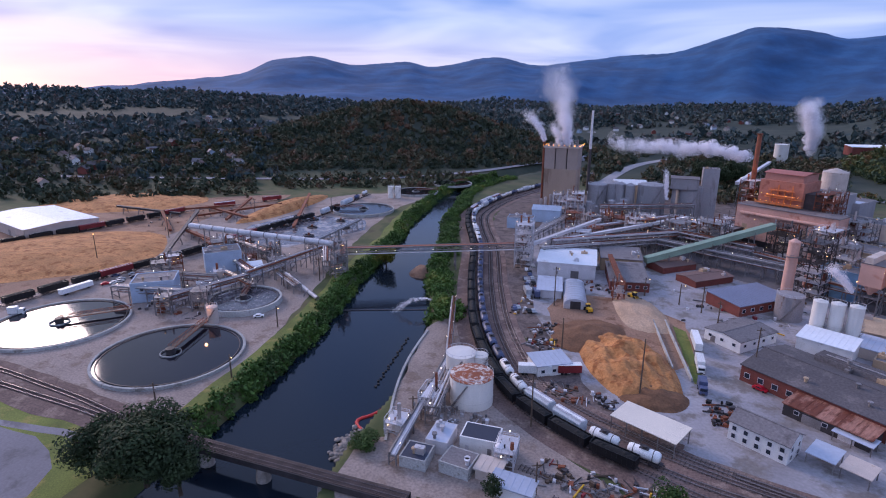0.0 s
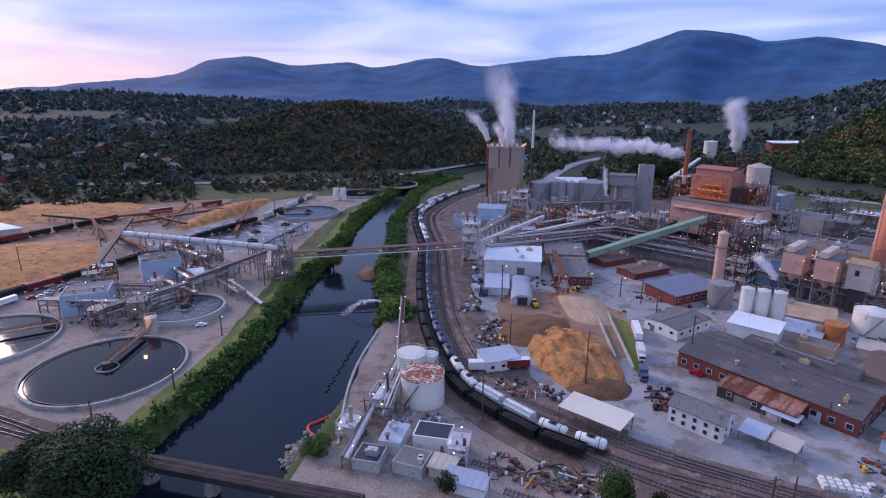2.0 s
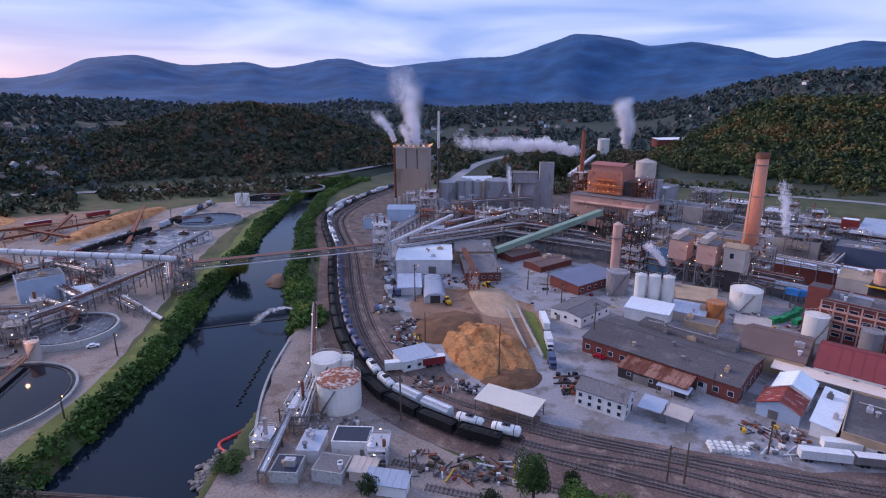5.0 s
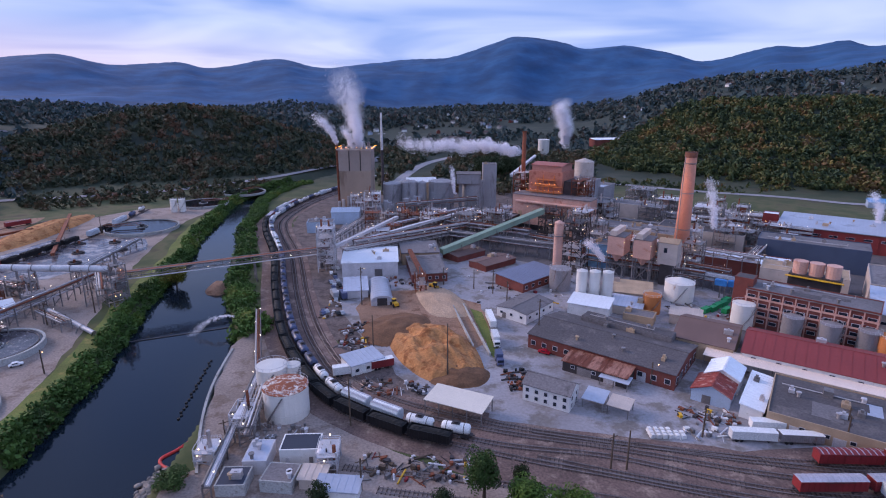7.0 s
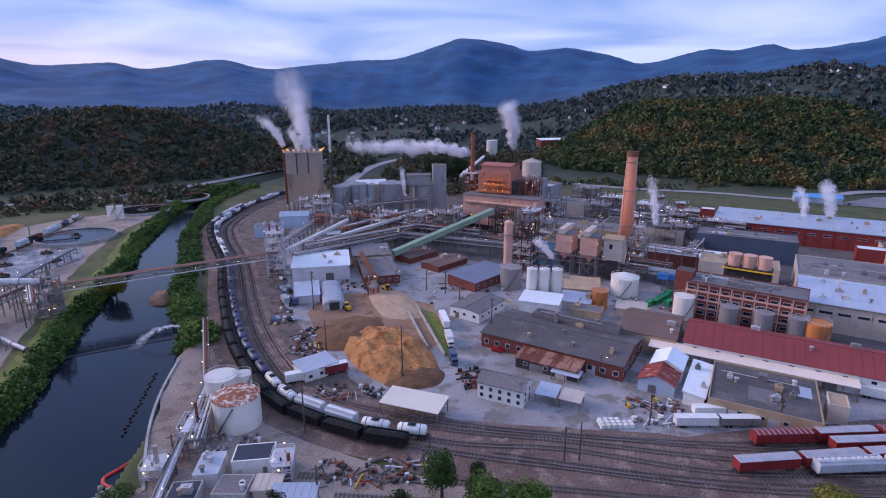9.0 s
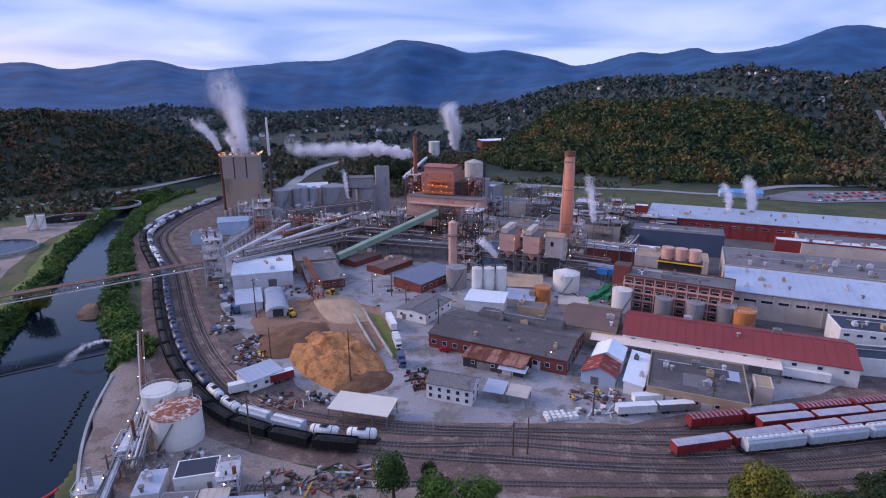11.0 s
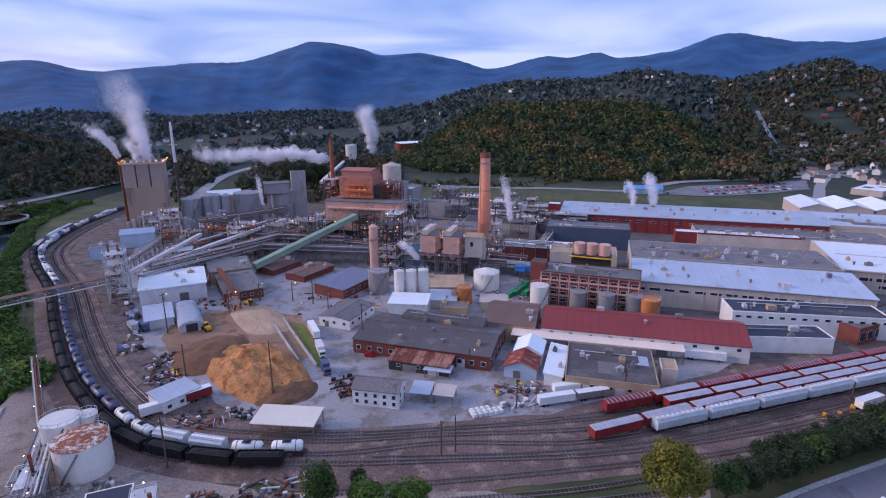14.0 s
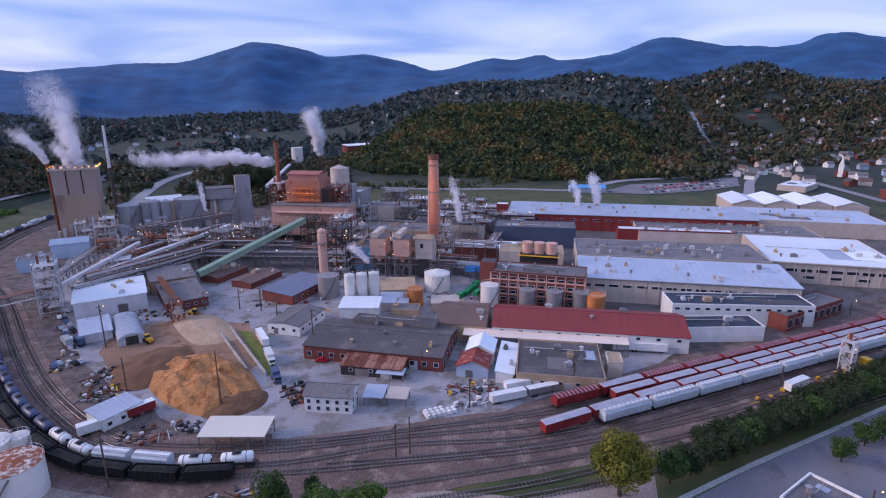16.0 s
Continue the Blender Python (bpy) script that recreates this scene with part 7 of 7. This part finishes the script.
loader("yellow wheel loader beside the chip feed hopper", -14.5, 256, -40)
loader("yellow wheel loader near the arched store", -31, 232, 120)
loader("dark dusty wheel loader on the chip field", -318, 205, 30)
SILVER = mat("silver car paint", (170, 172, 178), 0.35, 0.05)
RED_CAR = mat("red car paint", (186, 30, 50), 0.35, 0.05)
trailer("white office trailer beside the tracks", -38.5, 168.5, 11, 18, CAR_WHITE)
trailer("red freight container on wheels", -28, 173.5, 8, 25, CAR_RED)
trailer("long white trailer beside the warehouse", 80, 135.8, 12, -3, CAR_WHITE, 2.4)
trailer("white trailer with a flat roof beside the warehouse", 88, 141, 12, -4, CAR_WHITE, 2.2)
trailer("dark grey trailer beside the tracks", 92.5, 135.2, 11, -3, TANK_GREY, 2.2)
trailer("white trailer at the loading dock", 146, 146, 14, G, CAR_WHITE)
trailer("white box trailer near the hedge", 171, 104.5, 10, 5, CAR_WHITE, 2.6)
trailer("white trailer on the grass strip", 11.5, 214, 13, 97, CAR_WHITE)
truck("white box truck beside the grass strip", 12.5, 195, -85, CAR_WHITE, 10)
truck("dark truck at the end of the strip", 13, 179, -85, CAR_BLUE, 7)
car("white pickup near the workshop", 28, 192, -20, CAR_WHITE)
car("red car parked by the workshop", 30, 187, -30, RED_CAR)
car("white car on the settling tank road", -157, 170, 40, CAR_WHITE)
truck("white van on the chip yard road", -252, 131, 40, CAR_WHITE, 6)
trailer("white tanker trailer by the settling tanks", -257, 160, 15, 88, CAR_WHITE, 2.2)
rr = random.Random(5)
for i in range(7):
    car("parked car by the settling works", -262 + rr.random() * 14, 172 + 2.6 * i, 60, rr.choice((CAR_WHITE, SILVER, RED_CAR, CAR_BLUE)))
cars = [car("parked car in the car park", 375, 452, 60, p, 0.15) for p in (CAR_WHITE, SILVER, RED_CAR, CAR_BLUE, CAR_BLACK)]
for i in range(45):
    col, row = i % 15, i // 15
    copy_thing(cars[rr.randrange(5)], pose(408 + 7.6 * col + 9 * row + rr.random() * 2, 431 + 15 * row + rr.random(), 0.55, 0, 0, 80 + rr.random() * 8))
for i in range(26):
    u = rr.random()
    x, y = -62 + 10 * rr.random() - 14 * u, 220 + 90 * u
    (truck if rr.random() < 0.25 else car)("yard vehicle parked along the paved strip", x, y, 100 + rr.random() * 30, rr.choice((CAR_WHITE, SILVER, CAR_BLUE, CAR_BLACK)))


def junk(label, x0, y0, sx, sy, n, seed, mats):
    """Scrap lying about: short beams, drums, boxes and plates, each a thing."""
    rg = random.Random(seed)
    for _ in range(n):
        x, y = x0 + (rg.random() - 0.5) * sx, y0 + (rg.random() - 0.5) * sy
        t = rg.random()
        m = rg.choice(mats)
        if t < 0.3:
            single("drum", Shape().cyl(0, 0, 0, 0.3 + 0.3 * rg.random(), 0.6 + 0.6 * rg.random(), 10), m, label + ": a drum", "drum", m=pose(x, y, 0.1))
        elif t < 0.6:
            single("beam", Shape().box(0, 0, 0, 1.5 + 4 * rg.random(), 0.22, 0.25), m, label + ": a steel beam", "beam", m=pose(x, y, 0.1, 0, 0, rg.random() * 180))
        elif t < 0.9:
            e = single("crate", Shape().box(0, 0, 0, 0.6 + 1.2 * rg.random(), 0.6 + 0.7 * rg.random(), 0.4 + 0.8 * rg.random()).box(0, 0, 0, 0.4, 1.5, 0.2), m, label + ": a crate", "crate", m=pose(x, y, 0.1, 0, 0, rg.random() * 180))
        else:
            single("pipe_length", Shape().tube((-2 - rg.random(), 0, 0.25), (2.5, 0, 0.25), 0.25, 10), m, label + ": a pipe", "pipe", m=pose(x, y, 0.1, 0, 0, rg.random() * 180))


DULL = (RUST, STEEL, DARK_STEEL, PALE_STEEL, WOOD)
MIX = DULL * 4 + (DARK_STEEL, DARK_STEEL, WHITE_PAINT, YELLOW, CAR_RED)
junk("scrap in the yard by the curve", -42, 199, 13, 26, 90, 1, MIX)
junk("scrap along the paved strip", -58, 236, 8, 40, 50, 2, MIX)
junk("scrap beside the pump station", -11, 120, 30, 11, 90, 3, MIX)
junk("scrap beside the site office", -22, 160, 22, 10, 50, 4, DULL)
junk("stock beside the barn", 72, 147, 16, 9, 50, 5, MIX)
junk("stock around the warehouse", 70, 138, 20, 5, 26, 6, (PALE_STEEL, WHITE_PAINT, STEEL))
junk("dark scrap beside the white house", 18, 167, 7, 14, 60, 7, (RUBBER, DARK_STEEL, RUST))
junk("equipment around the pump station", -52, 134, 16, 8, 40, 8, (PALE_STEEL, STEEL, PIPE))
junk("equipment around the settling works", -196, 172, 34, 34, 70, 9, (PALE_STEEL, STEEL, RUST, DARK_STEEL))
junk("equipment along the mill road", 30, 250, 60, 60, 40, 10, MIX)
junk("stock between the tanks", 105, 228, 30, 30, 60, 11, MIX)
junk("scrap around the workshops", -38, 264, 40, 16, 60, 12, DULL)
junk("machinery near the hedge", 180, 104.5, 60, 4, 40, 13, (DARK_STEEL, YELLOW, RUST, STEEL))
junk("equipment in the chip yard", -320, 300, 60, 70, 30, 14, (RUST, DARK_STEEL, STEEL))
sack = Shape()
for a in range(3):
    sack.box(0.0, 0.0, a * 0.4, 1.4 - 0.2 * a, 1.1, 0.36)
sack = sack.mesh("sack_pallet", WHITE_PAINT)
for i in range(16):
    single("sack_pallet", sack, None, "white wrapped pallet stacked in the yard", "pallet", "wrapped pallets", m=pose(53 + 1.7 * (i % 6), 136.2 + 1.5 * (i // 6), 0.1, 0, 0, 8))
for i, (x, y) in enumerate([(106, 230), (110, 232), (113, 235), (117, 238), (120, 242), (115, 230)]):
    single("container", Shape().walls(5, 2.4, 2.2, 0.15).box(0, 0, 0, 4.8, 2.2, 0.3).box(0, 0, 2.0, 4.9, 2.3, 0.12), GREEN_BOX, "green steel waste container", "container", "green containers", m=pose(x, y, 0.1, 0, 0, 40))
for i, (x, y) in enumerate([(120, 249), (125, 247), (130, 244)]):
    single("blue_tank", Shape().box(0, 0, 0, 5, 2.4, 2.6).box(0, 0, 2.6, 4.0, 1.6, 0.3), BLUE_BOX, "bright blue equipment box", "container", m=pose(x, y, 6, 0, 0, G))
    part("stand", Shape().box(0, 0, -6, 0.4, 2, 6).box(2, 0, -6, 0.4, 2, 6), STEEL, bpy.data.objects["blue_tank" + (".%03d" % i if i else "")])
steel_tower("white steel sanding tower beside the yard", 200, 107, 3.6, 3.6, 11, 3, 10, PALE_STEEL, seed=600, lamps=1)
e = thing("locomotive", "dark locomotive with a yellow end", "locomotive", 210, 104.2, RAILTOP, 1)
part("hood", Shape().box(0, 0, 1.4, 11, 2.0, 2.2), CAR_BLACK, e)
part("cab", Shape().box(-4.6, 0, 1.4, 2.8, 3.0, 3.0), YELLOW, e)
part("frame", Shape().box(0, 0, 1.0, 15, 3.0, 0.45), CAR_BLACK, e)
bogie(e, 4.6)
bogie(e, -4.6)
# feed hopper of the chip pile
steel_tower("rusty chip feed hopper with a leg frame", -21, 253, 5, 5, 8, 2, 12, RUST, seed=601, lamps=1)
conveyor("chip_conveyor", "short conveyor from the feed hopper to the sheds", (-20, 257, 6), (-30, 292, 9), 0, RUST, True, 2, 1.8, 1.4)
# low walls of the truck ramp
single("ramp_wall", Shape().bar((-5, 233, 0.7), (4, 190, 0.7), 0.5, 1.5), CONCRETE, "low concrete wall beside the truck ramp", "wall")
single("ramp_wall", Shape().bar((0, 233, 0.7), (10, 184, 0.7), 0.5, 1.5), CONCRETE, "low concrete wall beside the grass strip", "wall")
patch("grass_strip", [(3, 230), (8, 226), (14, 184), (11, 183)], 0.14, GRASS, "green grass strip in the yard", 0.5)
pipe_rack("pipe bridge along the river wall", (-68, 164, 0), (-60, 108, 0), 2, 3, 1, 4, 610)
pipe_rack("pipe bridge along the river wall", (-88, 218, 0), (-69, 166, 0), 2, 3, 1, 3, 611)
pipe_rack("pipe gantry between the tanks", (-62, 150, 0), (-58, 128, 0), 4, 6, 2, 4, 612)
for x, y, w, h, hh in ((-34, 121, 5, 7, 5), (-62, 136, 5, 8, 6), (-66, 122, 5, 6, 4)):
    steel_tower("small pipe frame at the pump station", x, y, w, h, hh, 2, 5, PALE_STEEL, seed=int(620 + x), lamps=2)


# ---------- trees and woods ----------
def leaf_material(name, stops):
    m = bpy.data.materials.new(name)
    m.use_nodes = True
    n, l = m.node_tree.nodes, m.node_tree.links
    b = n["Principled BSDF"]
    b.inputs["Roughness"].default_value = 0.85
    g, r = n.new("ShaderNodeNewGeometry"), n.new("ShaderNodeValToRGB")
    e = r.color_ramp.elements
    while len(e) < len(stops):
        e.new(0.5)
    for q, (p, c) in zip(e, stops):
        q.position, q.color = p, (*lin(*c), 1)
    tc, t, t2 = n.new("ShaderNodeTexCoord"), n.new("ShaderNodeTexNoise"), n.new("ShaderNodeTexNoise")
    t2.inputs["Scale"].default_value, t2.inputs["Detail"].default_value, t2.inputs["Roughness"].default_value = 0.03, 4, 0.75
    l.new(tc.outputs["Object"], t2.inputs["Vector"])
    m2 = n.new("ShaderNodeMapRange")
    m2.inputs[1].default_value, m2.inputs[2].default_value = 0.36, 0.66
    l.new(t2.outputs[0], m2.inputs[0])
    bl = n.new("ShaderNodeMix")
    bl.inputs[0].default_value = 0.1
    l.new(m2.outputs[0], bl.inputs[2])
    l.new(g.outputs["Random Per Island"], bl.inputs[3])
    l.new(bl.outputs[0], r.inputs[0])
    t.inputs["Scale"].default_value, t.inputs["Detail"].default_value = 0.9, 5
    l.new(tc.outputs["Object"], t.inputs["Vector"])
    mr = n.new("ShaderNodeMapRange")
    mr.inputs[1].default_value, mr.inputs[2].default_value, mr.inputs[3].default_value, mr.inputs[4].default_value = 0.3, 0.7, 0.7, 1.25
    l.new(t.outputs[0], mr.inputs[0])
    hv = n.new("ShaderNodeHueSaturation")
    l.new(mr.outputs[0], hv.inputs["Value"])
    l.new(r.outputs[0], hv.inputs["Color"])
    l.new(hv.outputs[0], b.inputs["Base Color"])
    return m


WOODS = leaf_material("autumn woods", [(0.0, (40, 54, 36)), (0.3, (56, 72, 42)), (0.52, (78, 88, 46)), (0.68, (104, 98, 50)), (0.8, (110, 80, 54)), (1.0, (132, 116, 56))])
WOODS_DARK = leaf_material("dark woods", [(0.0, (44, 56, 42)), (0.35, (62, 70, 48)), (0.58, (86, 80, 56)), (0.8, (106, 82, 60)), (1.0, (118, 82, 62))])
# far copy of the leaves: slate tint puts distance haze into the colour
WOODS_HAZE = leaf_material("haze tinted woods", [(0.0, (46, 62, 68)), (0.4, (60, 78, 76)), (0.7, (86, 84, 78)), (1.0, (106, 82, 74))])
BUSH = leaf_material("bank scrub leaves", [(0.0, (48, 72, 26)), (0.5, (72, 101, 37)), (0.85, (96, 118, 44)), (1.0, (129, 127, 55))])
TREE_GREEN = leaf_material("green leaves", [(0.0, (44, 66, 24)), (0.6, (66, 90, 32)), (1.0, (92, 110, 44))])
TREE_GOLD = leaf_material("golden green leaves", [(0.0, (74, 86, 24)), (0.5, (112, 108, 30)), (1.0, (160, 134, 40))])
TREE_LIME = leaf_material("bright green leaves", [(0.0, (58, 84, 26)), (0.6, (84, 108, 32)), (1.0, (116, 128, 44))])
TREE_DARK = leaf_material("dark leaves", [(0.0, (32, 46, 22)), (0.6, (50, 64, 30)), (1.0, (74, 80, 38))])


def tree(label, x, y, h, r, leaves, seed, n=3200, leaf=0.055, z=0.0):
    rg = random.Random(seed)
    e = thing("tree", label, "tree", x, y, z)
    s = Shape().cyl(0, 0, -0.5, 0.035 * h, h * 0.55, 8, 0.015 * h)
    for i in range(6):
        a = rg.random() * math.tau
        s.tube((0, 0, h * (0.25 + 0.05 * i)), (r * 0.65 * math.cos(a), r * 0.65 * math.sin(a), h * (0.5 + 0.06 * i)), 0.012 * h, 6, 0.005 * h)
    part("trunk", s, BARK, e)
    v, f = crown_mesh(seed, 34, leaf, n)
    c = Shape()
    c.v = [(p[0] * r, p[1] * r, h * 0.6 + p[2] * h * 0.46) for p in v]
    c.f = [tuple(int(i) for i in q) for q in f]
    part("crown", c, leaves, e)
    return e


tree("large dark tree on the river bank by the railway bridge", -111, 78, 20, 12.5, TREE_DARK, 1, 20000, 0.036)
tree("dark tree beside the large bank tree", -123, 77, 16, 9, TREE_DARK, 2, 10000, 0.042)
tree("leafy tree at the bridge end", -101, 79, 14, 8, TREE_DARK, 3, 9000, 0.042)
tree("yellowing tree at the end of the hedge", 83.5, 86.5, 17, 7.2, TREE_GOLD, 4, 13000, 0.042)
tree("green tree in front of the tracks", 5.5, 110, 14, 5.0, TREE_GREEN, 5, 7000, 0.05)
tree("small dark tree in front of the tracks", 14.5, 115, 6.5, 2.2, TREE_DARK, 6, 1800, 0.08)
tree("bright green tree beside the scrap yard", 16, 103.5, 10.5, 6.5, TREE_LIME, 7, 8000, 0.05)
tree("bright green tree at the yard edge", 24.5, 102.5, 9.5, 5.5, TREE_LIME, 8, 7000, 0.05)
tree("small tree beside the scrap", -4, 106, 6, 3, TREE_DARK, 9, 1800, 0.08)
tree("small tree beside the block shed", -33, 107, 6, 3, TREE_DARK, 10, 1800, 0.08)
tree("willow bush at the stone spit", -71, 112, 7, 5, TREE_GREEN, 11, 3000, 0.06, -2.5)
tree("round tree on the river island", -147, 262, 13, 7, TREE_GOLD, 12, 3500, 0.06, -4)
tree("tree on the river island", -153, 268, 11, 6, TREE_DARK, 13, 3000, 0.06, -4)
for i in range(17):
    x = 98 + i * 7.3
    rg = random.Random(40 + i)
    tree("rounded dark green hedge tree beside the street", x, 84.4 + 0.062 * (x - 95) + rg.random(), 9.0 + rg.random() * 1.2, 4.5 + rg.random() * 0.7, TREE_DARK if i % 4 else TREE_GREEN, 40 + i, 5200, 0.06)
    if i > 1:
        tree("dark leafy tree behind the hedge", x + 3, 90.2 + 0.062 * (x - 95) + rg.random(), 7.5 + rg.random() * 1.5, 4.0, TREE_DARK, 80 + i, 3200, 0.07)
for i, (x, y) in enumerate([(146, 74), (159, 76), (167, 76), (178, 74)]):
    tree("round clipped tree in the street lot", x, y, 7.0, 4.0, TREE_GREEN, 60 + i, 4000, 0.06)
for i in range(9):
    rg = random.Random(90 + i)
    tree("dark tree in the clump behind the works", 14 + rg.random() * 40, 600 + rg.random() * 40, 22 + rg.random() * 6, 11, TREE_DARK, 90 + i, 2500, 0.07)

rng = np.random.default_rng(11)
kinds = [crown_mesh(70 + i, 10, 0.21, 64, 0.7) for i in range(5)]
pl = []
for side, a, b, w0, w1, n in ((1, 75, 600, -3.5, 9.5, 2100), (-1, 175, 590, -1.5, 12, 1300)):
    for _ in range(n):
        d = a + (b - a) * rng.random()
        half = float(np.interp(d, _hp[:, 0], _hp[:, 1]))
        o = half + w0 + (w1 - w0) * rng.random() * (1 + 0.5 * noise.noise((d * 0.03, side, 0)))
        q, _ = RIVER.at(d, side * (o + 1.5))
        pl.append((q.x, q.y, 1.3 + 2.2 * rng.random() ** 1.5, rng.random() * 6.28))
zs = land(np.array([p[0] for p in pl]), np.array([p[1] for p in pl]))
pl = [(x, y, max(float(z), -4.1) + 0.5 * r, r, r * 0.95, a) for (x, y, r, a), z in zip(pl, zs) if z > -5.2]
scatter("bank_scrub", kinds, pl, BUSH, "dense green scrub along the river banks", "scrub")
# grass verge beyond the scrub
s = Shape()
k = 90
for i in range(k + 1):
    d = 80 + 330 * i / k
    half = float(np.interp(d, _hp[:, 0], _hp[:, 1]))
    for o in (half + 9.5, half + 17 + 2 * noise.noise((d * 0.05, 0, 0))):
        q, _ = RIVER.at(d, o)
        s.v.append((q.x, q.y, 0.13))
s.f = [(2 * i, 2 * i + 2, 2 * i + 3, 2 * i + 1) for i in range(k)]
single("grass_verge", s, GRASS, "olive grass verge along the river road", "grass", "", "structure")


def wood(name, n, az0, az1, r0, r1, blades, size, keep, material, label, seed):
    rg = np.random.default_rng(seed)
    az = np.radians(az0 + (az1 - az0) * rg.random(n))
    r = np.sqrt(r0 ** 2 + (r1 ** 2 - r0 ** 2) * rg.random(n))
    x, y = r * np.sin(az), r * np.cos(az)
    z = land(x, y)
    ok = keep(x, y, z, r, np.degrees(az))
    sz = size * (0.45 + 0.9 * rg.random(n) ** 1.6)
    kinds = [crown_mesh(i + seed, 9, 0.3 * (40 / blades) ** 0.5, blades, 0.85) for i in range(7)]
    pl = [(x[i], y[i], z[i] + sz[i] * 0.55, sz[i], sz[i] * (0.9 + 0.4 * rg.random()), rg.random() * 6.28) for i in np.nonzero(ok)[0]]
    scatter(name, kinds, pl, material, label, "woods")


def hill_left(x, y, z, r, az):
    return (z > 5) & (r > 560)


def rise_right(x, y, z, r, az):
    clear = (np.hypot((x - 545) / 1.6, y - 558) < 22) | (np.abs((x - 690) * 0.79 - (y - 570) * 0.61) < 9)
    return (z > 2.5) & ~clear


def off_road(x, y):
    """Clear of the streets of the town."""
    return (np.abs((x - 669) * 0.82 - (y - 514) * 0.58) > 9) & ~((np.abs(y - 514 - (x - 669) * 0.25) < 9) & (x > 660))


wood("woods", 7000, -48, -9, 540, 1000, 40, 5.2, hill_left, WOODS_DARK, "dark autumn woods on the hill across the river", 21)
wood("woods", 6200, 11, 52, 590, 900, 54, 6.4, rise_right, WOODS, "autumn woods on the rise behind the works", 22)
wood("woods", 5200, -66, -9, 950, 2500, 20, 10, lambda x, y, z, r, az: fbm(x / 120, y / 120, 3) > -0.6, WOODS_HAZE, "woods of the valley floor, distance haze tinted into the leaves", 23)
wood("woods", 6500, -10, 66, 900, 2400, 20, 10, lambda x, y, z, r, az: (fbm(x / 120, y / 120, 3) > -0.7) & ((az < 43) | (r > 1450)), WOODS_HAZE, "mixed woods on the second ridge and valley", 24)
wood("woods", 1500, -66, -42, 480, 980, 36, 6, lambda x, y, z, r, az: fbm(x / 80, y / 80, 3) > 0.0, WOODS_DARK, "trees between houses across the river", 25)
wood("woods", 1000, -40, -8, 470, 620, 36, 4, lambda x, y, z, r, az: (river_gap(x, y)[0] > 12) & (y > 0.55 * x + 620 + 0 * r) & (x < -190), WOODS_DARK, "scrub below the wooded hill", 26)
wood("woods", 1300, -9, 13, 520, 900, 36, 6, lambda x, y, z, r, az: np.abs(x + 62 - np.clip(y - 640, 0, 400) * 0.15) > 16, WOODS_DARK, "dark trees behind the works", 28)
wood("woods", 700, 8, 52, 530, 640, 36, 3.2, lambda x, y, z, r, az: (fbm(x / 40, y / 40, 3) > 0.0) & (z < 3) & (y > 515), WOODS, "scrub along the far road", 29)
wood("woods", 5200, 43, 64, 690, 1650, 26, 7.5, lambda x, y, z, r, az: (fbm(x / 45, y / 45, 3) > -0.5) & off_road(x, y) & (z > 0.4), WOODS_DARK, "trees among the houses of the hill town", 30)
wood("woods", 1400, -66, -40, 600, 1300, 30, 6.5, lambda x, y, z, r, az: fbm(x / 45, y / 45, 3) > -0.3, WOODS_HAZE, "trees among the houses across the river", 31)

# houses of the town
house = []
for i, (wl, rf) in enumerate(((WHITE_PAINT, GREY_ROOF), (CREAM, BROWN_ROOF), (BRICK, DARK_ROOF), (WHITE_PAINT, DARK_ROOF), (BLUE_WALL, GREY_ROOF))):
    e = thing("house", ("small white house with a grey gable roof", "cream house with a brown gable roof", "brick house with a dark gable roof", "white house with a dark roof", "pale blue house with a grey roof")[i], "house", 0, 0, 0, 0, "houses of the town")
    part("wall", Shape().walls(11, 8, 5.5, 0.3, -2).box(0, 0, -2, 10.4, 7.4, 5.3).gable_ends(11, 8, 3.5, 3.0), wl, e)
    part("roof", Shape().gable(11, 8, 3.5, 3.0, 0.6), rf, e)
    house.append(e)
rg = random.Random(77)
first = 0
for az0, az1, r0, r1, n in ((-63, -40, 620, 1400, 75), (47, 63, 740, 1250, 110), (42, 62, 1250, 1750, 70), (-12, 10, 1100, 2100, 50), (14, 40, 1350, 1700, 26)):
    for _ in range(n):
        a, r = radians(az0 + (az1 - az0) * rg.random()), r0 + (r1 - r0) * rg.random()
        x, y = r * math.sin(a), r * math.cos(a)
        if not off_road(x, y):
            continue
        m = pose(x, y, float(land(x, y)) + 1.9, 0, 0, rg.random() * 360)
        if first < 5:
            house[first].matrix_basis = m
            first += 1
        else:
            copy_thing(house[rg.randrange(5)], m)

# church, brick block and white-roofed shed at the edge of the town
e = thing("church", "small brick church with a white steeple", "church", 700, 428, 1.0, 20)
part("wall", Shape().walls(22, 11, 7).gable_ends(22, 11, 7, 5), BRICK, e)
part("roof", Shape().gable(22, 11, 7, 5), GREY_ROOF, e)
part("tower", Shape().box(-9, 0, 0, 5, 5, 15), WHITE_PAINT, e)
part("spire", Shape().cyl(-9, 0, 15, 2.6, 9, 8, 0.1), WHITE_PAINT, e)
building("white_roof_shed", "low shop with a white flat roof beside the street", 566, 388, 44, 26, 20, 5.5, CREAM, WHITE_ROOF, "flat", seed=91)
building("brick_store", "two-storey brick store with a flat grey roof", 585, 300, 34, 20, 62, 8, BRICK, GREY_ROOF, "flat", win=(("s", 2, 7, 1.4, 1.6, 1.2), ("w", 2, 4, 1.4, 1.6, 1.2)), seed=92)
